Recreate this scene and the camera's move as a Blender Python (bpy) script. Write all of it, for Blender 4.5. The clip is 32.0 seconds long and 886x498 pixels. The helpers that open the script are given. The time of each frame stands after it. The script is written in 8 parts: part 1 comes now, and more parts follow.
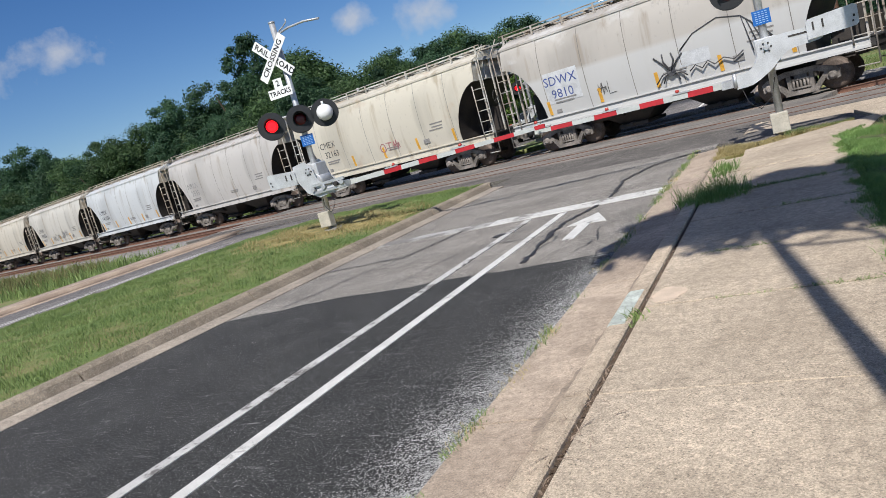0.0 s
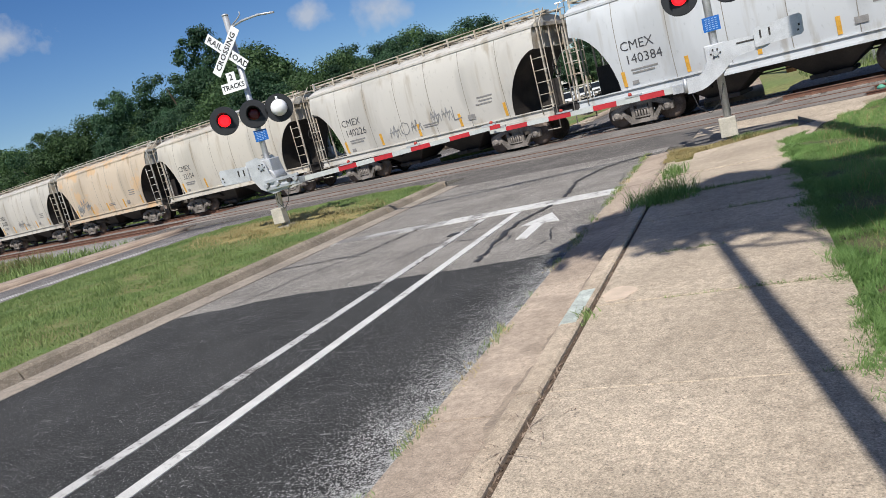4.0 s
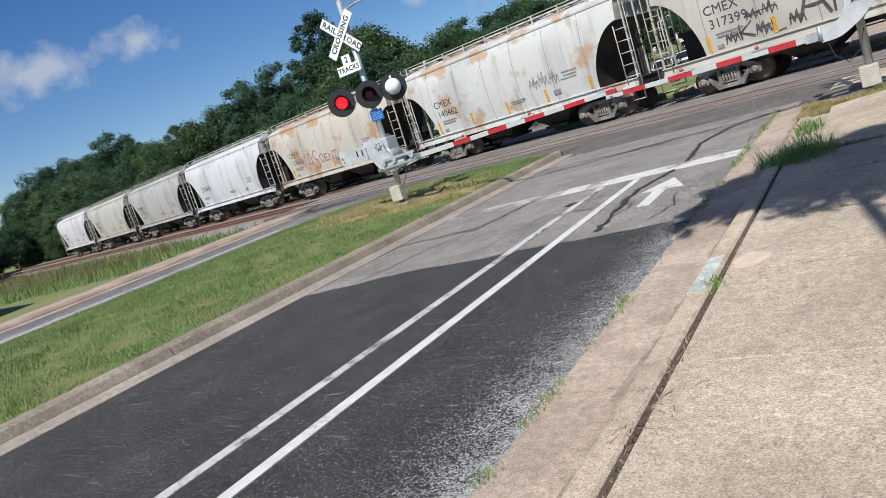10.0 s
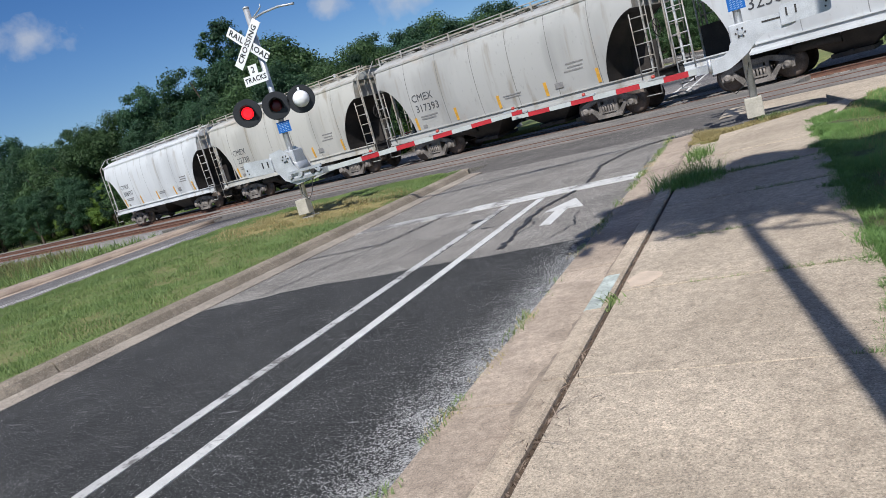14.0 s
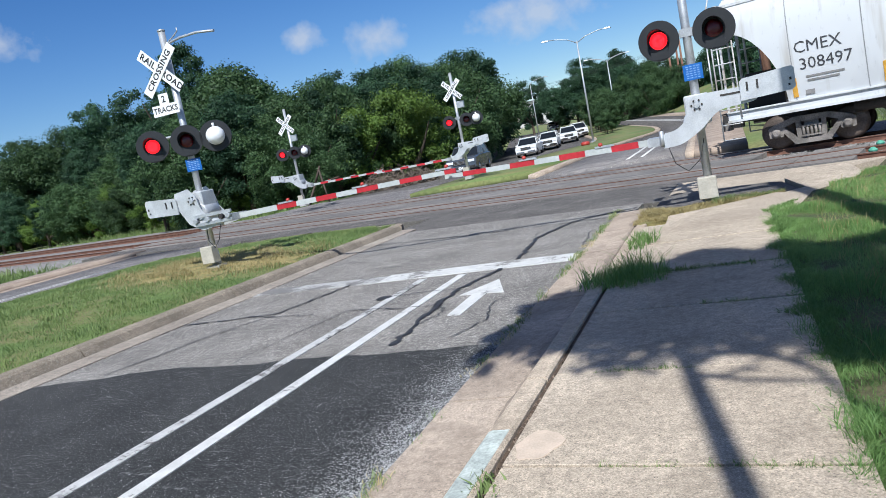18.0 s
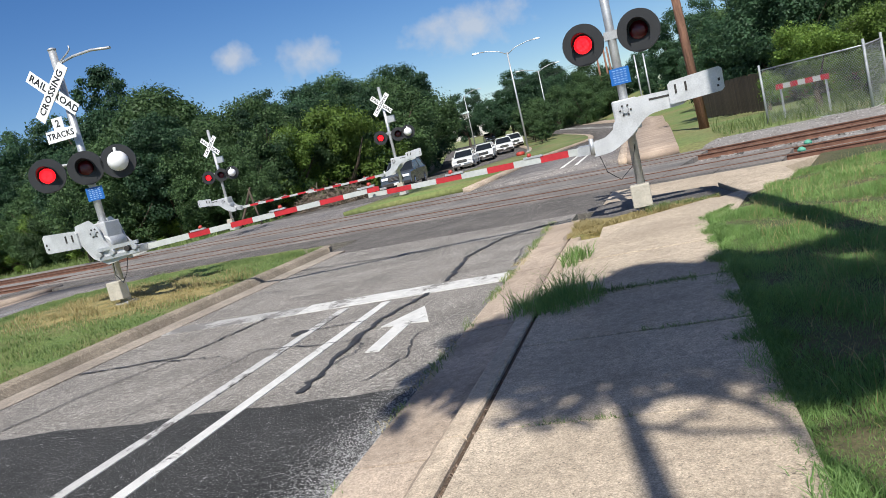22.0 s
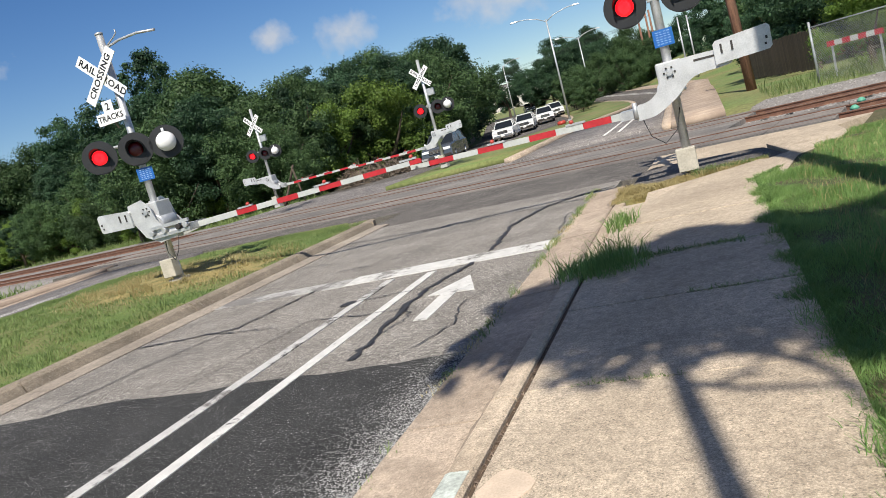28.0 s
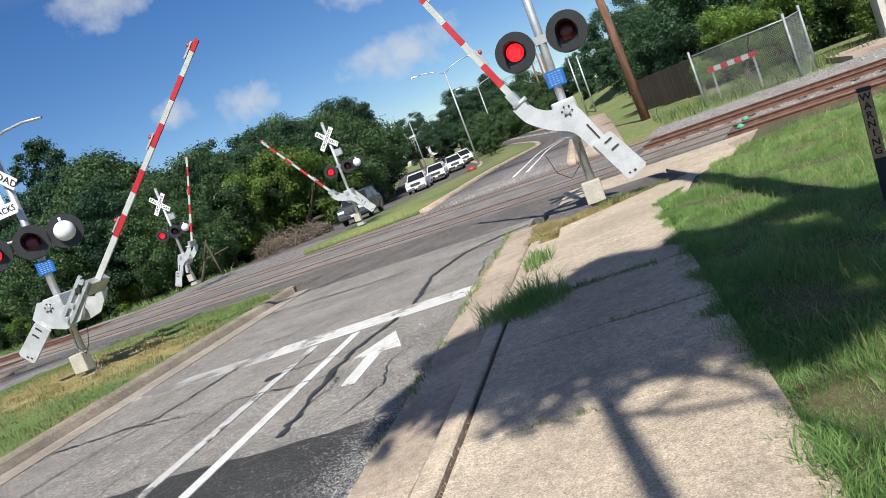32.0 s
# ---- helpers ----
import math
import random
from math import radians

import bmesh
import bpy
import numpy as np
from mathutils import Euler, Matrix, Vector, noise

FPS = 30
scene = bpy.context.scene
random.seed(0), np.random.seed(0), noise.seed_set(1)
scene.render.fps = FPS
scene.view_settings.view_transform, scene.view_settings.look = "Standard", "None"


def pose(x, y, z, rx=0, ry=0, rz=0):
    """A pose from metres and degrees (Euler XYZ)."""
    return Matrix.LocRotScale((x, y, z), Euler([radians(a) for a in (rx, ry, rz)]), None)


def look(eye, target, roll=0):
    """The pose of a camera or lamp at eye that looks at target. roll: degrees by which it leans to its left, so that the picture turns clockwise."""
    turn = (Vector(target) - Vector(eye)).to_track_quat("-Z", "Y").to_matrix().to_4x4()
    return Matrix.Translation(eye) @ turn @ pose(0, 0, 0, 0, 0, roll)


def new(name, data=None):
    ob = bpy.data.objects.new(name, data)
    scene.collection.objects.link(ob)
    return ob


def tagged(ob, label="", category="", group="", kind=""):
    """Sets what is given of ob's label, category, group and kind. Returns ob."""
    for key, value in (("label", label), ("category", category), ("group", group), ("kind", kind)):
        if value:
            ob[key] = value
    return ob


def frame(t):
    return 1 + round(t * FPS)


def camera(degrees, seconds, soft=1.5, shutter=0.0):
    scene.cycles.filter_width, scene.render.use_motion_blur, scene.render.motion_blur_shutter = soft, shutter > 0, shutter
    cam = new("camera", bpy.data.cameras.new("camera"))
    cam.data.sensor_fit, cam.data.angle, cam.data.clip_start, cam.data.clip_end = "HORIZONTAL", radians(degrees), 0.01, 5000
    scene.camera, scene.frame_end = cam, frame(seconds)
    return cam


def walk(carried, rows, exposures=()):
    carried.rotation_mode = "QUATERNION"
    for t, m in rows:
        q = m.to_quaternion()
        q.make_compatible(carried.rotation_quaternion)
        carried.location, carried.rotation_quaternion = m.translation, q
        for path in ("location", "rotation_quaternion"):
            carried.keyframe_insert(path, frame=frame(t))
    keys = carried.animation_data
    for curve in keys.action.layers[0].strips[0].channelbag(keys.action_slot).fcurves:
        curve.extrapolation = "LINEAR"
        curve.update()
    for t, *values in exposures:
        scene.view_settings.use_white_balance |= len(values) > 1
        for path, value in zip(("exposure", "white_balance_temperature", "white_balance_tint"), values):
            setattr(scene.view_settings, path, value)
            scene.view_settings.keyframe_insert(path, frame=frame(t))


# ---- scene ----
cam = camera(62.0, 32.0, 0.8)
PATH = [
    (0, (1.926, 3.869, 1.62), (0.944, 5.587, 1.33), -15.7),
    (0.5, (1.926, 3.86, 1.624), (0.921, 5.562, 1.319), -15.5),
    (1, (1.926, 3.856, 1.616), (0.927, 5.558, 1.291), -15),
    (1.5, (1.924, 3.867, 1.618), (0.929, 5.568, 1.275), -14.8),
    (2, (1.932, 3.875, 1.615), (0.962, 5.591, 1.275), -14.9),
    (2.5, (1.933, 3.875, 1.614), (0.992, 5.609, 1.285), -14.8),
    (3, (1.944, 3.876, 1.621), (1.028, 5.623, 1.292), -15.2),
    (3.5, (1.944, 3.877, 1.622), (1.05, 5.635, 1.29), -15.2),
    (4, (1.929, 3.875, 1.613), (1.053, 5.643, 1.288), -14.6),
    (4.5, (1.919, 3.862, 1.618), (1.052, 5.634, 1.292), -14.2),
    (6.5, (1.94, 3.909, 1.621), (1.093, 5.694, 1.308), -14),
    (7, (1.934, 3.926, 1.609), (1.179, 5.746, 1.268), -14.6),
    (7.5, (1.922, 3.897, 1.598), (1.161, 5.709, 1.227), -14.6),
    (8, (1.909, 3.874, 1.599), (0.985, 5.606, 1.212), -15),
    (8.5, (1.874, 3.833, 1.61), (0.671, 5.397, 1.283), -15.4),
    (9, (1.869, 3.778, 1.624), (0.483, 5.189, 1.329), -15.9),
    (9.5, (1.897, 3.811, 1.625), (0.549, 5.257, 1.321), -17.1),
    (10, (1.92, 3.855, 1.627), (0.765, 5.459, 1.319), -18.1),
    (10.5, (1.945, 3.865, 1.627), (0.984, 5.588, 1.299), -18.4),
    (11, (1.966, 3.921, 1.602), (1.182, 5.725, 1.241), -18.5),
    (11.5, (1.976, 3.913, 1.603), (1.248, 5.734, 1.211), -18.5),
    (12, (1.973, 3.905, 1.603), (1.228, 5.718, 1.204), -19),
    (12.5, (1.982, 3.922, 1.595), (1.23, 5.736, 1.216), -20.5),
    (13, (1.983, 3.898, 1.606), (1.178, 5.695, 1.256), -20.4),
    (13.5, (1.952, 3.858, 1.624), (1.054, 5.614, 1.294), -17.8),
    (14, (1.941, 3.865, 1.619), (1.002, 5.597, 1.279), -16),
    (14.5, (1.932, 3.87, 1.609), (1.015, 5.609, 1.244), -15.9),
    (16.5, (1.855, 4.33, 1.652), (0.828, 5.992, 1.223), -15),
    (17, (1.771, 4.844, 1.585), (0.707, 6.491, 1.19), -11.6),
    (17.5, (1.813, 5.219, 1.615), (0.971, 6.998, 1.259), -10.4),
    (18, (1.887, 5.635, 1.665), (1.068, 7.441, 1.407), -11.3),
    (18.5, (1.848, 6.018, 1.629), (1.001, 7.816, 1.41), -9.7),
    (19, (1.915, 6.273, 1.68), (0.976, 8.024, 1.452), -11),
    (19.5, (1.91, 6.368, 1.673), (1.033, 8.153, 1.468), -10.1),
    (20, (1.832, 6.417, 1.642), (1.098, 8.271, 1.476), -8.3),
    (20.5, (1.798, 6.387, 1.647), (1.091, 8.251, 1.484), -8.1),
    (21, (1.826, 6.397, 1.637), (1.112, 8.255, 1.44), -9.3),
    (21.5, (1.837, 6.43, 1.63), (1.132, 8.287, 1.393), -11.4),
    (22, (1.853, 6.44, 1.629), (1.18, 8.306, 1.375), -13.5),
    (22.5, (1.854, 6.426, 1.627), (1.204, 8.299, 1.362), -14.7),
    (23, (1.855, 6.447, 1.618), (1.213, 8.322, 1.344), -15),
    (23.5, (1.862, 6.442, 1.643), (1.225, 8.318, 1.368), -13.2),
    (24, (1.866, 6.446, 1.624), (1.23, 8.32, 1.337), -12.9),
    (24.5, (1.857, 6.45, 1.616), (1.196, 8.309, 1.287), -13.6),
    (26.5, (1.826, 6.39, 1.589), (1.115, 8.234, 1.282), -15.7),
    (27, (1.814, 6.404, 1.58), (1.047, 8.225, 1.274), -16),
    (27.5, (1.823, 6.387, 1.588), (1.031, 8.198, 1.287), -15.7),
    (28, (1.844, 6.371, 1.598), (1.053, 8.184, 1.303), -15.4),
    (28.5, (1.837, 6.388, 1.586), (1.056, 8.204, 1.286), -15.7),
    (29, (1.843, 6.401, 1.572), (1.092, 8.22, 1.216), -17.3),
    (29.5, (1.852, 6.4, 1.581), (1.165, 8.237, 1.19), -18.1),
    (30, (1.859, 6.396, 1.59), (1.243, 8.263, 1.225), -18.6),
    (30.5, (1.897, 6.425, 1.61), (1.362, 8.334, 1.346), -19.8),
    (31, (1.898, 6.452, 1.597), (1.439, 8.389, 1.407), -21.5),
    (31.5, (1.888, 6.434, 1.594), (1.395, 8.361, 1.393), -21.6),
    (32, (1.872, 6.471, 1.58), (1.302, 8.374, 1.356), -21.3),
]


def key_camera():
    light = [(0.0, 0.27, 6400, 10), (8.0, 0.30, 6450, 10), (9.5, 0.31, 6250, 10), (12.5, 0.18, 6500, 10), (14.5, 0.21, 6000, 10), (17.0, 0.36, 5850, 8), (19.0, 0.42, 5950, 8), (21.0, 0.43, 6450, 9), (23.0, 0.44, 6450, 9), (26.5, 0.45, 6850, 9), (29.0, 0.45, 6750, 9), (32.0, 0.52, 6500, 8)]
    walk(cam, [(t, look(eye, aim, roll)) for t, eye, aim, roll in PATH], light)


key_camera()

# ---- light ----
SUN_EL, SUN_AZ = radians(48), math.atan2(0.2, -0.98)
world = bpy.data.worlds.new("sky")
scene.world = world
world.use_nodes = True
wn = world.node_tree
sky = wn.nodes.new("ShaderNodeTexSky")
sky.sky_type, sky.sun_disc = "NISHITA", False
sky.sun_elevation, sky.sun_rotation = SUN_EL, SUN_AZ
sky.air_density, sky.dust_density, sky.ozone_density = 1.0, 0.05, 3.5
tint = wn.nodes.new("ShaderNodeHueSaturation")
tint.inputs["Saturation"].default_value, tint.inputs["Value"].default_value = 1.28, 1.09
tint.inputs["Hue"].default_value = 0.511
wn.links.new(sky.outputs[0], tint.inputs["Color"])


def added_fill_clouds():
    """Unseen broken cloud added overhead to whiten the skylight, thinning out towards the clear horizon."""
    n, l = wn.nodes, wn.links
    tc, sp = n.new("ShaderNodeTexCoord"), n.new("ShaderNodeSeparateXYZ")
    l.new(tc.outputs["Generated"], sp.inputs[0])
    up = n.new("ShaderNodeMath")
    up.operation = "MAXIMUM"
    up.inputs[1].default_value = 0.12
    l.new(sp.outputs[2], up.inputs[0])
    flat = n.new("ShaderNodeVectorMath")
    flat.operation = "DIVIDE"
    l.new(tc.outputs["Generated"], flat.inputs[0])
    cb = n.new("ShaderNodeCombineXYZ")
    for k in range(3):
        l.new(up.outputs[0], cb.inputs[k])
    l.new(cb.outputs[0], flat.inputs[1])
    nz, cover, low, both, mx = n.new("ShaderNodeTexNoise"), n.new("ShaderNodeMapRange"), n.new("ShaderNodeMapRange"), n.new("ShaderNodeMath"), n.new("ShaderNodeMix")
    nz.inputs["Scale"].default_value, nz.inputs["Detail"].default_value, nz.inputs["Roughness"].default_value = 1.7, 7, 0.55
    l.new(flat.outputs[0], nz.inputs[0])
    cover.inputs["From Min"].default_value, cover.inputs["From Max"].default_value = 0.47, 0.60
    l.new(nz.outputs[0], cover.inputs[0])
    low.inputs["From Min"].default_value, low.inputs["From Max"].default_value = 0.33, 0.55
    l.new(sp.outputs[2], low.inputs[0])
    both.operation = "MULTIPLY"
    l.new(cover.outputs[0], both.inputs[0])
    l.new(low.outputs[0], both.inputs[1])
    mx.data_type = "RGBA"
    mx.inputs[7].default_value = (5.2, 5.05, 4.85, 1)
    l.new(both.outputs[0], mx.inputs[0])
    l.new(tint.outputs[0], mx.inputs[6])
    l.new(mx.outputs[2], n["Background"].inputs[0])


added_fill_clouds()
wn.nodes["Background"].inputs[1].default_value = 0.066
sun = new("sun", bpy.data.lights.new("sun", "SUN"))
sun.data.energy, sun.data.angle, sun.data.color = 4.6, radians(0.5), (1.0, 0.965, 0.91)
sun_dir = Vector((math.sin(SUN_AZ) * math.cos(SUN_EL), math.cos(SUN_AZ) * math.cos(SUN_EL), math.sin(SUN_EL)))
sun.matrix_world = look(sun_dir * 50, (0, 0, 0))
scene.view_settings.exposure = 0.2


# ---- materials ----
MATS = {}


def mat(name, color, rough=0.6, metal=0.0, var=0.25, scale=6.0, fine=60.0, bump=0.15, alt=None, emit=None, spec=0.5, per=0.0, stretch=(1, 1, 1)):
    """A surface with variation at two scales: soft stains of alt over color, fine grain, and relief."""
    if name in MATS:
        return MATS[name]
    m = bpy.data.materials.new(name)
    m.use_nodes = True
    n, l = m.node_tree.nodes, m.node_tree.links
    b = n["Principled BSDF"]
    b.inputs["Roughness"].default_value, b.inputs["Metallic"].default_value = rough, metal
    b.inputs["Specular IOR Level"].default_value = spec
    tc = n.new("ShaderNodeTexCoord")
    mp = n.new("ShaderNodeMapping")
    mp.inputs["Scale"].default_value = stretch
    l.new(tc.outputs["Object"], mp.inputs[0])
    big, small = n.new("ShaderNodeTexNoise"), n.new("ShaderNodeTexNoise")
    for tex, s, d in ((big, scale, 5), (small, fine, 3)):
        tex.inputs["Scale"].default_value, tex.inputs["Detail"].default_value = s, d
        l.new(mp.outputs[0], tex.inputs[0])
    alt = alt or tuple(c * (1 - var) for c in color)
    ramp = n.new("ShaderNodeValToRGB")
    ramp.color_ramp.elements[0].position, ramp.color_ramp.elements[1].position = 0.38, 0.62
    ramp.color_ramp.elements[0].color, ramp.color_ramp.elements[1].color = (*alt, 1), (*color, 1)
    l.new(big.outputs[0], ramp.inputs[0])
    grain = n.new("ShaderNodeMix")
    grain.data_type, grain.blend_type = "RGBA", "OVERLAY"
    grain.inputs[0].default_value = min(1.0, var * 1.6)
    l.new(ramp.outputs[0], grain.inputs[6])
    l.new(small.outputs[0], grain.inputs[7])
    last = grain.outputs[2]
    if per:
        info, hsv, ma = n.new("ShaderNodeObjectInfo"), n.new("ShaderNodeHueSaturation"), n.new("ShaderNodeMath")
        ma.operation = "MULTIPLY_ADD"
        ma.inputs[1].default_value, ma.inputs[2].default_value = per, 1 - per / 2
        l.new(info.outputs["Random"], ma.inputs[0])
        l.new(ma.outputs[0], hsv.inputs["Value"])
        l.new(last, hsv.inputs["Color"])
        last = hsv.outputs[0]
    l.new(last, b.inputs["Base Color"])
    if bump:
        bp = n.new("ShaderNodeBump")
        bp.inputs["Strength"].default_value, bp.inputs["Distance"].default_value = bump, 0.02
        l.new(small.outputs[0], bp.inputs["Height"])
        l.new(bp.outputs[0], b.inputs["Normal"])
    if emit:
        b.inputs["Emission Color"].default_value, b.inputs["Emission Strength"].default_value = (*emit[0], 1), emit[1]
    MATS[name] = m
    return m


def leaf_mat(name, a, c, through_light=0.35):
    """Leaves or blades: colour by island, a little light passing through."""
    if name in MATS:
        return MATS[name]
    m = bpy.data.materials.new(name)
    m.use_nodes = True
    n, l = m.node_tree.nodes, m.node_tree.links
    b = n["Principled BSDF"]
    b.inputs["Roughness"].default_value = 0.55
    b.inputs["Specular IOR Level"].default_value = 0.3
    geo, ramp = n.new("ShaderNodeNewGeometry"), n.new("ShaderNodeValToRGB")
    ramp.color_ramp.elements[0].color, ramp.color_ramp.elements[1].color = (*a, 1), (*c, 1)
    tc, big = n.new("ShaderNodeTexCoord"), n.new("ShaderNodeTexNoise")
    big.inputs["Scale"].default_value = 0.7
    l.new(tc.outputs["Object"], big.inputs[0])
    mx = n.new("ShaderNodeMath")
    mx.operation = "MULTIPLY_ADD"
    mx.inputs[1].default_value = 0.55
    l.new(geo.outputs["Random Per Island"], mx.inputs[0])
    sc = n.new("ShaderNodeMath")
    sc.operation = "MULTIPLY_ADD"
    sc.inputs[1].default_value, sc.inputs[2].default_value = 1.3, -0.42
    l.new(big.outputs[0], sc.inputs[0])
    l.new(sc.outputs[0], mx.inputs[2])
    l.new(mx.outputs[0], ramp.inputs[0])
    info, hsv, ma = n.new("ShaderNodeObjectInfo"), n.new("ShaderNodeHueSaturation"), n.new("ShaderNodeMath")
    ma.operation = "MULTIPLY_ADD"
    ma.inputs[1].default_value, ma.inputs[2].default_value = 0.5, 0.75
    l.new(info.outputs["Random"], ma.inputs[0])
    l.new(ma.outputs[0], hsv.inputs["Value"])
    l.new(ramp.outputs[0], hsv.inputs["Color"])
    l.new(hsv.outputs[0], b.inputs["Base Color"])
    tr = n.new("ShaderNodeBsdfTranslucent")
    l.new(hsv.outputs[0], tr.inputs[0])
    mix = n.new("ShaderNodeMixShader")
    mix.inputs[0].default_value = through_light
    l.new(b.outputs[0], mix.inputs[1])
    l.new(tr.outputs[0], mix.inputs[2])
    l.new(mix.outputs[0], n["Material Output"].inputs[0])
    MATS[name] = m
    return m




def aggregate(name, dark, alt, chip, share, edge=None, size=95.0, scuff=0.0, grain=0.6, rough_look=1.0):
    """Asphalt or cast concrete with its stones showing; edge: (x0, x1) over which the binder is worn off and the stones lie bare."""
    m = bpy.data.materials.new(name)
    m.use_nodes = True
    n, l = m.node_tree.nodes, m.node_tree.links
    b = n["Principled BSDF"]
    b.inputs["Roughness"].default_value, b.inputs["Specular IOR Level"].default_value = 0.9, 0.3
    tc = n.new("ShaderNodeTexCoord")

    def noise_at(scale, detail=4, stretch=None):
        tx = n.new("ShaderNodeTexNoise")
        tx.inputs["Scale"].default_value, tx.inputs["Detail"].default_value = scale, detail
        src = tc.outputs["Object"]
        if stretch:
            mp = n.new("ShaderNodeMapping")
            mp.inputs["Scale"].default_value = stretch
            mp.inputs["Rotation"].default_value = (0, 0, 0.5)
            l.new(src, mp.inputs[0])
            src = mp.outputs[0]
        l.new(src, tx.inputs[0])
        return tx.outputs[0]

    def math_node(op, a, b2=None, c=None):
        q = n.new("ShaderNodeMath")
        q.operation = op
        for k, v in enumerate((a, b2, c)):
            if v is None:
                continue
            if isinstance(v, (int, float)):
                q.inputs[k].default_value = v
            else:
                l.new(v, q.inputs[k])
        return q.outputs[0]

    def span(v, lo, hi, a=0.0, c=1.0):
        q = n.new("ShaderNodeMapRange")
        for k, val in zip(("From Min", "From Max", "To Min", "To Max"), (lo, hi, a, c)):
            q.inputs[k].default_value = val
        l.new(v, q.inputs[0])
        return q.outputs[0]

    def blend(f, a, c):
        q = n.new("ShaderNodeMix")
        q.data_type = "RGBA"
        for k, v in ((0, f), (6, a), (7, c)):
            if isinstance(v, tuple):
                q.inputs[k].default_value = (*v, 1)
            else:
                l.new(v, q.inputs[k])
        return q.outputs[2]
    paved = name.startswith("asphalt")
    base = blend(span(noise_at(0.8), 0.38, 0.64), alt, dark)
    if not paved:
        base = blend(span(noise_at(2.6, 10), 0.5, 0.66, 0.0, 0.75), base, tuple(c * 0.66 for c in alt))
    base = blend(span(noise_at(14.0), 0.35, 0.75, 0.0, 0.5), base, tuple(c * 0.7 for c in dark))
    base = blend(span(noise_at(70.0, 8), 0.40, 0.52, grain, 0.0), base, tuple(c * (0.35 if paved else 0.5) for c in dark))
    base = blend(span(noise_at(85.0, 8), 0.55, 0.68, 0.0, grain), base, tuple(0.5 * (a + c) for a, c in zip(dark, chip)))
    cell = n.new("ShaderNodeTexVoronoi")
    cell.inputs["Scale"].default_value = size
    l.new(tc.outputs["Object"], cell.inputs[0])
    sp = n.new("ShaderNodeSeparateColor")
    l.new(cell.outputs["Color"], sp.inputs[0])
    cut = 1 - share
    if edge:
        sx = n.new("ShaderNodeSeparateXYZ")
        l.new(tc.outputs["Object"], sx.inputs[0])
        wear = math_node("MULTIPLY", math_node("POWER", span(sx.outputs[0], edge[0], edge[1]), 2.4), span(noise_at(5.0, 8), 0.34, 0.56, 0.5, 1.0))
        cut = math_node("MULTIPLY_ADD", wear, -(0.85), 1 - share)
    stone_on = math_node("GREATER_THAN", sp.outputs[0], cut)
    tone = blend(sp.outputs[1], tuple(c * (0.6 if edge else 0.45) for c in chip), tuple(c * (1.15 if edge else 1.0) for c in chip))
    base = blend(stone_on, base, tone)
    if scuff:
        lines = math_node("MULTIPLY", span(noise_at(3.0, 3, (0.8, 7.0, 1)), 0.63, 0.70, 0.0, scuff), span(noise_at(30.0, 6), 0.45, 0.6))
        base = blend(lines, base, chip)
    for sc, dt, rg, lo, hi, a, c in ((1.3, 6, 0.6, 0.36, 0.64, 0.86, 1.1), (17.0, 10, 0.84, 0.40, 0.60, 0.74, 1.22), (105.0, 4, 0.7, 0.34, 0.66, 0.62, 1.36)):
        tx, q = n.new("ShaderNodeTexNoise"), n.new("ShaderNodeMix")
        tx.inputs["Scale"].default_value, tx.inputs["Detail"].default_value, tx.inputs["Roughness"].default_value = sc, dt, rg
        l.new(tc.outputs["Object"], tx.inputs[0])
        q.data_type, q.blend_type = "RGBA", "MULTIPLY"
        q.inputs[0].default_value = rough_look
        l.new(base, q.inputs[6])
        wide = 1.3 if paved else 1.0
        l.new(span(tx.outputs[0], lo, hi, 1 - (1 - a) * wide, 1 + (c - 1) * wide), q.inputs[7])
        base = q.outputs[2]
    l.new(base, b.inputs["Base Color"])
    bp = n.new("ShaderNodeBump")
    bp.inputs["Strength"].default_value, bp.inputs["Distance"].default_value = 0.5 if paved else 0.25, 0.006
    l.new(cell.outputs["Distance"], bp.inputs["Height"])
    l.new(bp.outputs[0], b.inputs["Normal"])
    MATS[name] = m
    return m


asphalt_new = aggregate("asphalt_new", (0.044, 0.044, 0.042), (0.030, 0.030, 0.029), (0.50, 0.49, 0.47), 0.02, edge=(-1.0, -0.14), size=150, scuff=0.4)
asphalt_old = aggregate("asphalt_old", (0.25, 0.228, 0.203), (0.175, 0.158, 0.14), (0.55, 0.51, 0.455), 0.28, size=120)
asphalt_mid = aggregate("asphalt_mid", (0.155, 0.14, 0.126), (0.105, 0.095, 0.086), (0.29, 0.265, 0.24), 0.15, size=60)
asphalt_pale = aggregate("asphalt_pale", (0.25, 0.225, 0.21), (0.16, 0.15, 0.145), (0.4, 0.37, 0.35), 0.2, size=50)
curb_dark = aggregate("curb_weathered", (0.38, 0.315, 0.24), (0.22, 0.18, 0.135), (0.40, 0.35, 0.28), 0.1, size=90)
gutter_dust = aggregate("gutter_dust", (0.47, 0.40, 0.325), (0.31, 0.26, 0.215), (0.42, 0.37, 0.31), 0.1, size=90)
# also colours the painted wire shadow across the lane
tar = mat("tar", (0.042, 0.041, 0.041), 0.6, fine=40)
concrete = aggregate("concrete", (0.60, 0.495, 0.375), (0.45, 0.365, 0.27), (0.50, 0.42, 0.32), 0.06, size=150, grain=0.6, rough_look=0.85)
concrete_curb = aggregate("concrete_curb", (0.58, 0.465, 0.36), (0.40, 0.315, 0.24), (0.44, 0.36, 0.28), 0.05, size=150, grain=0.45, rough_look=0.8)
curb_top = aggregate("concrete_curb_top", (0.62, 0.505, 0.38), (0.44, 0.345, 0.25), (0.5, 0.42, 0.32), 0.05, size=150, grain=0.4, rough_look=0.8)
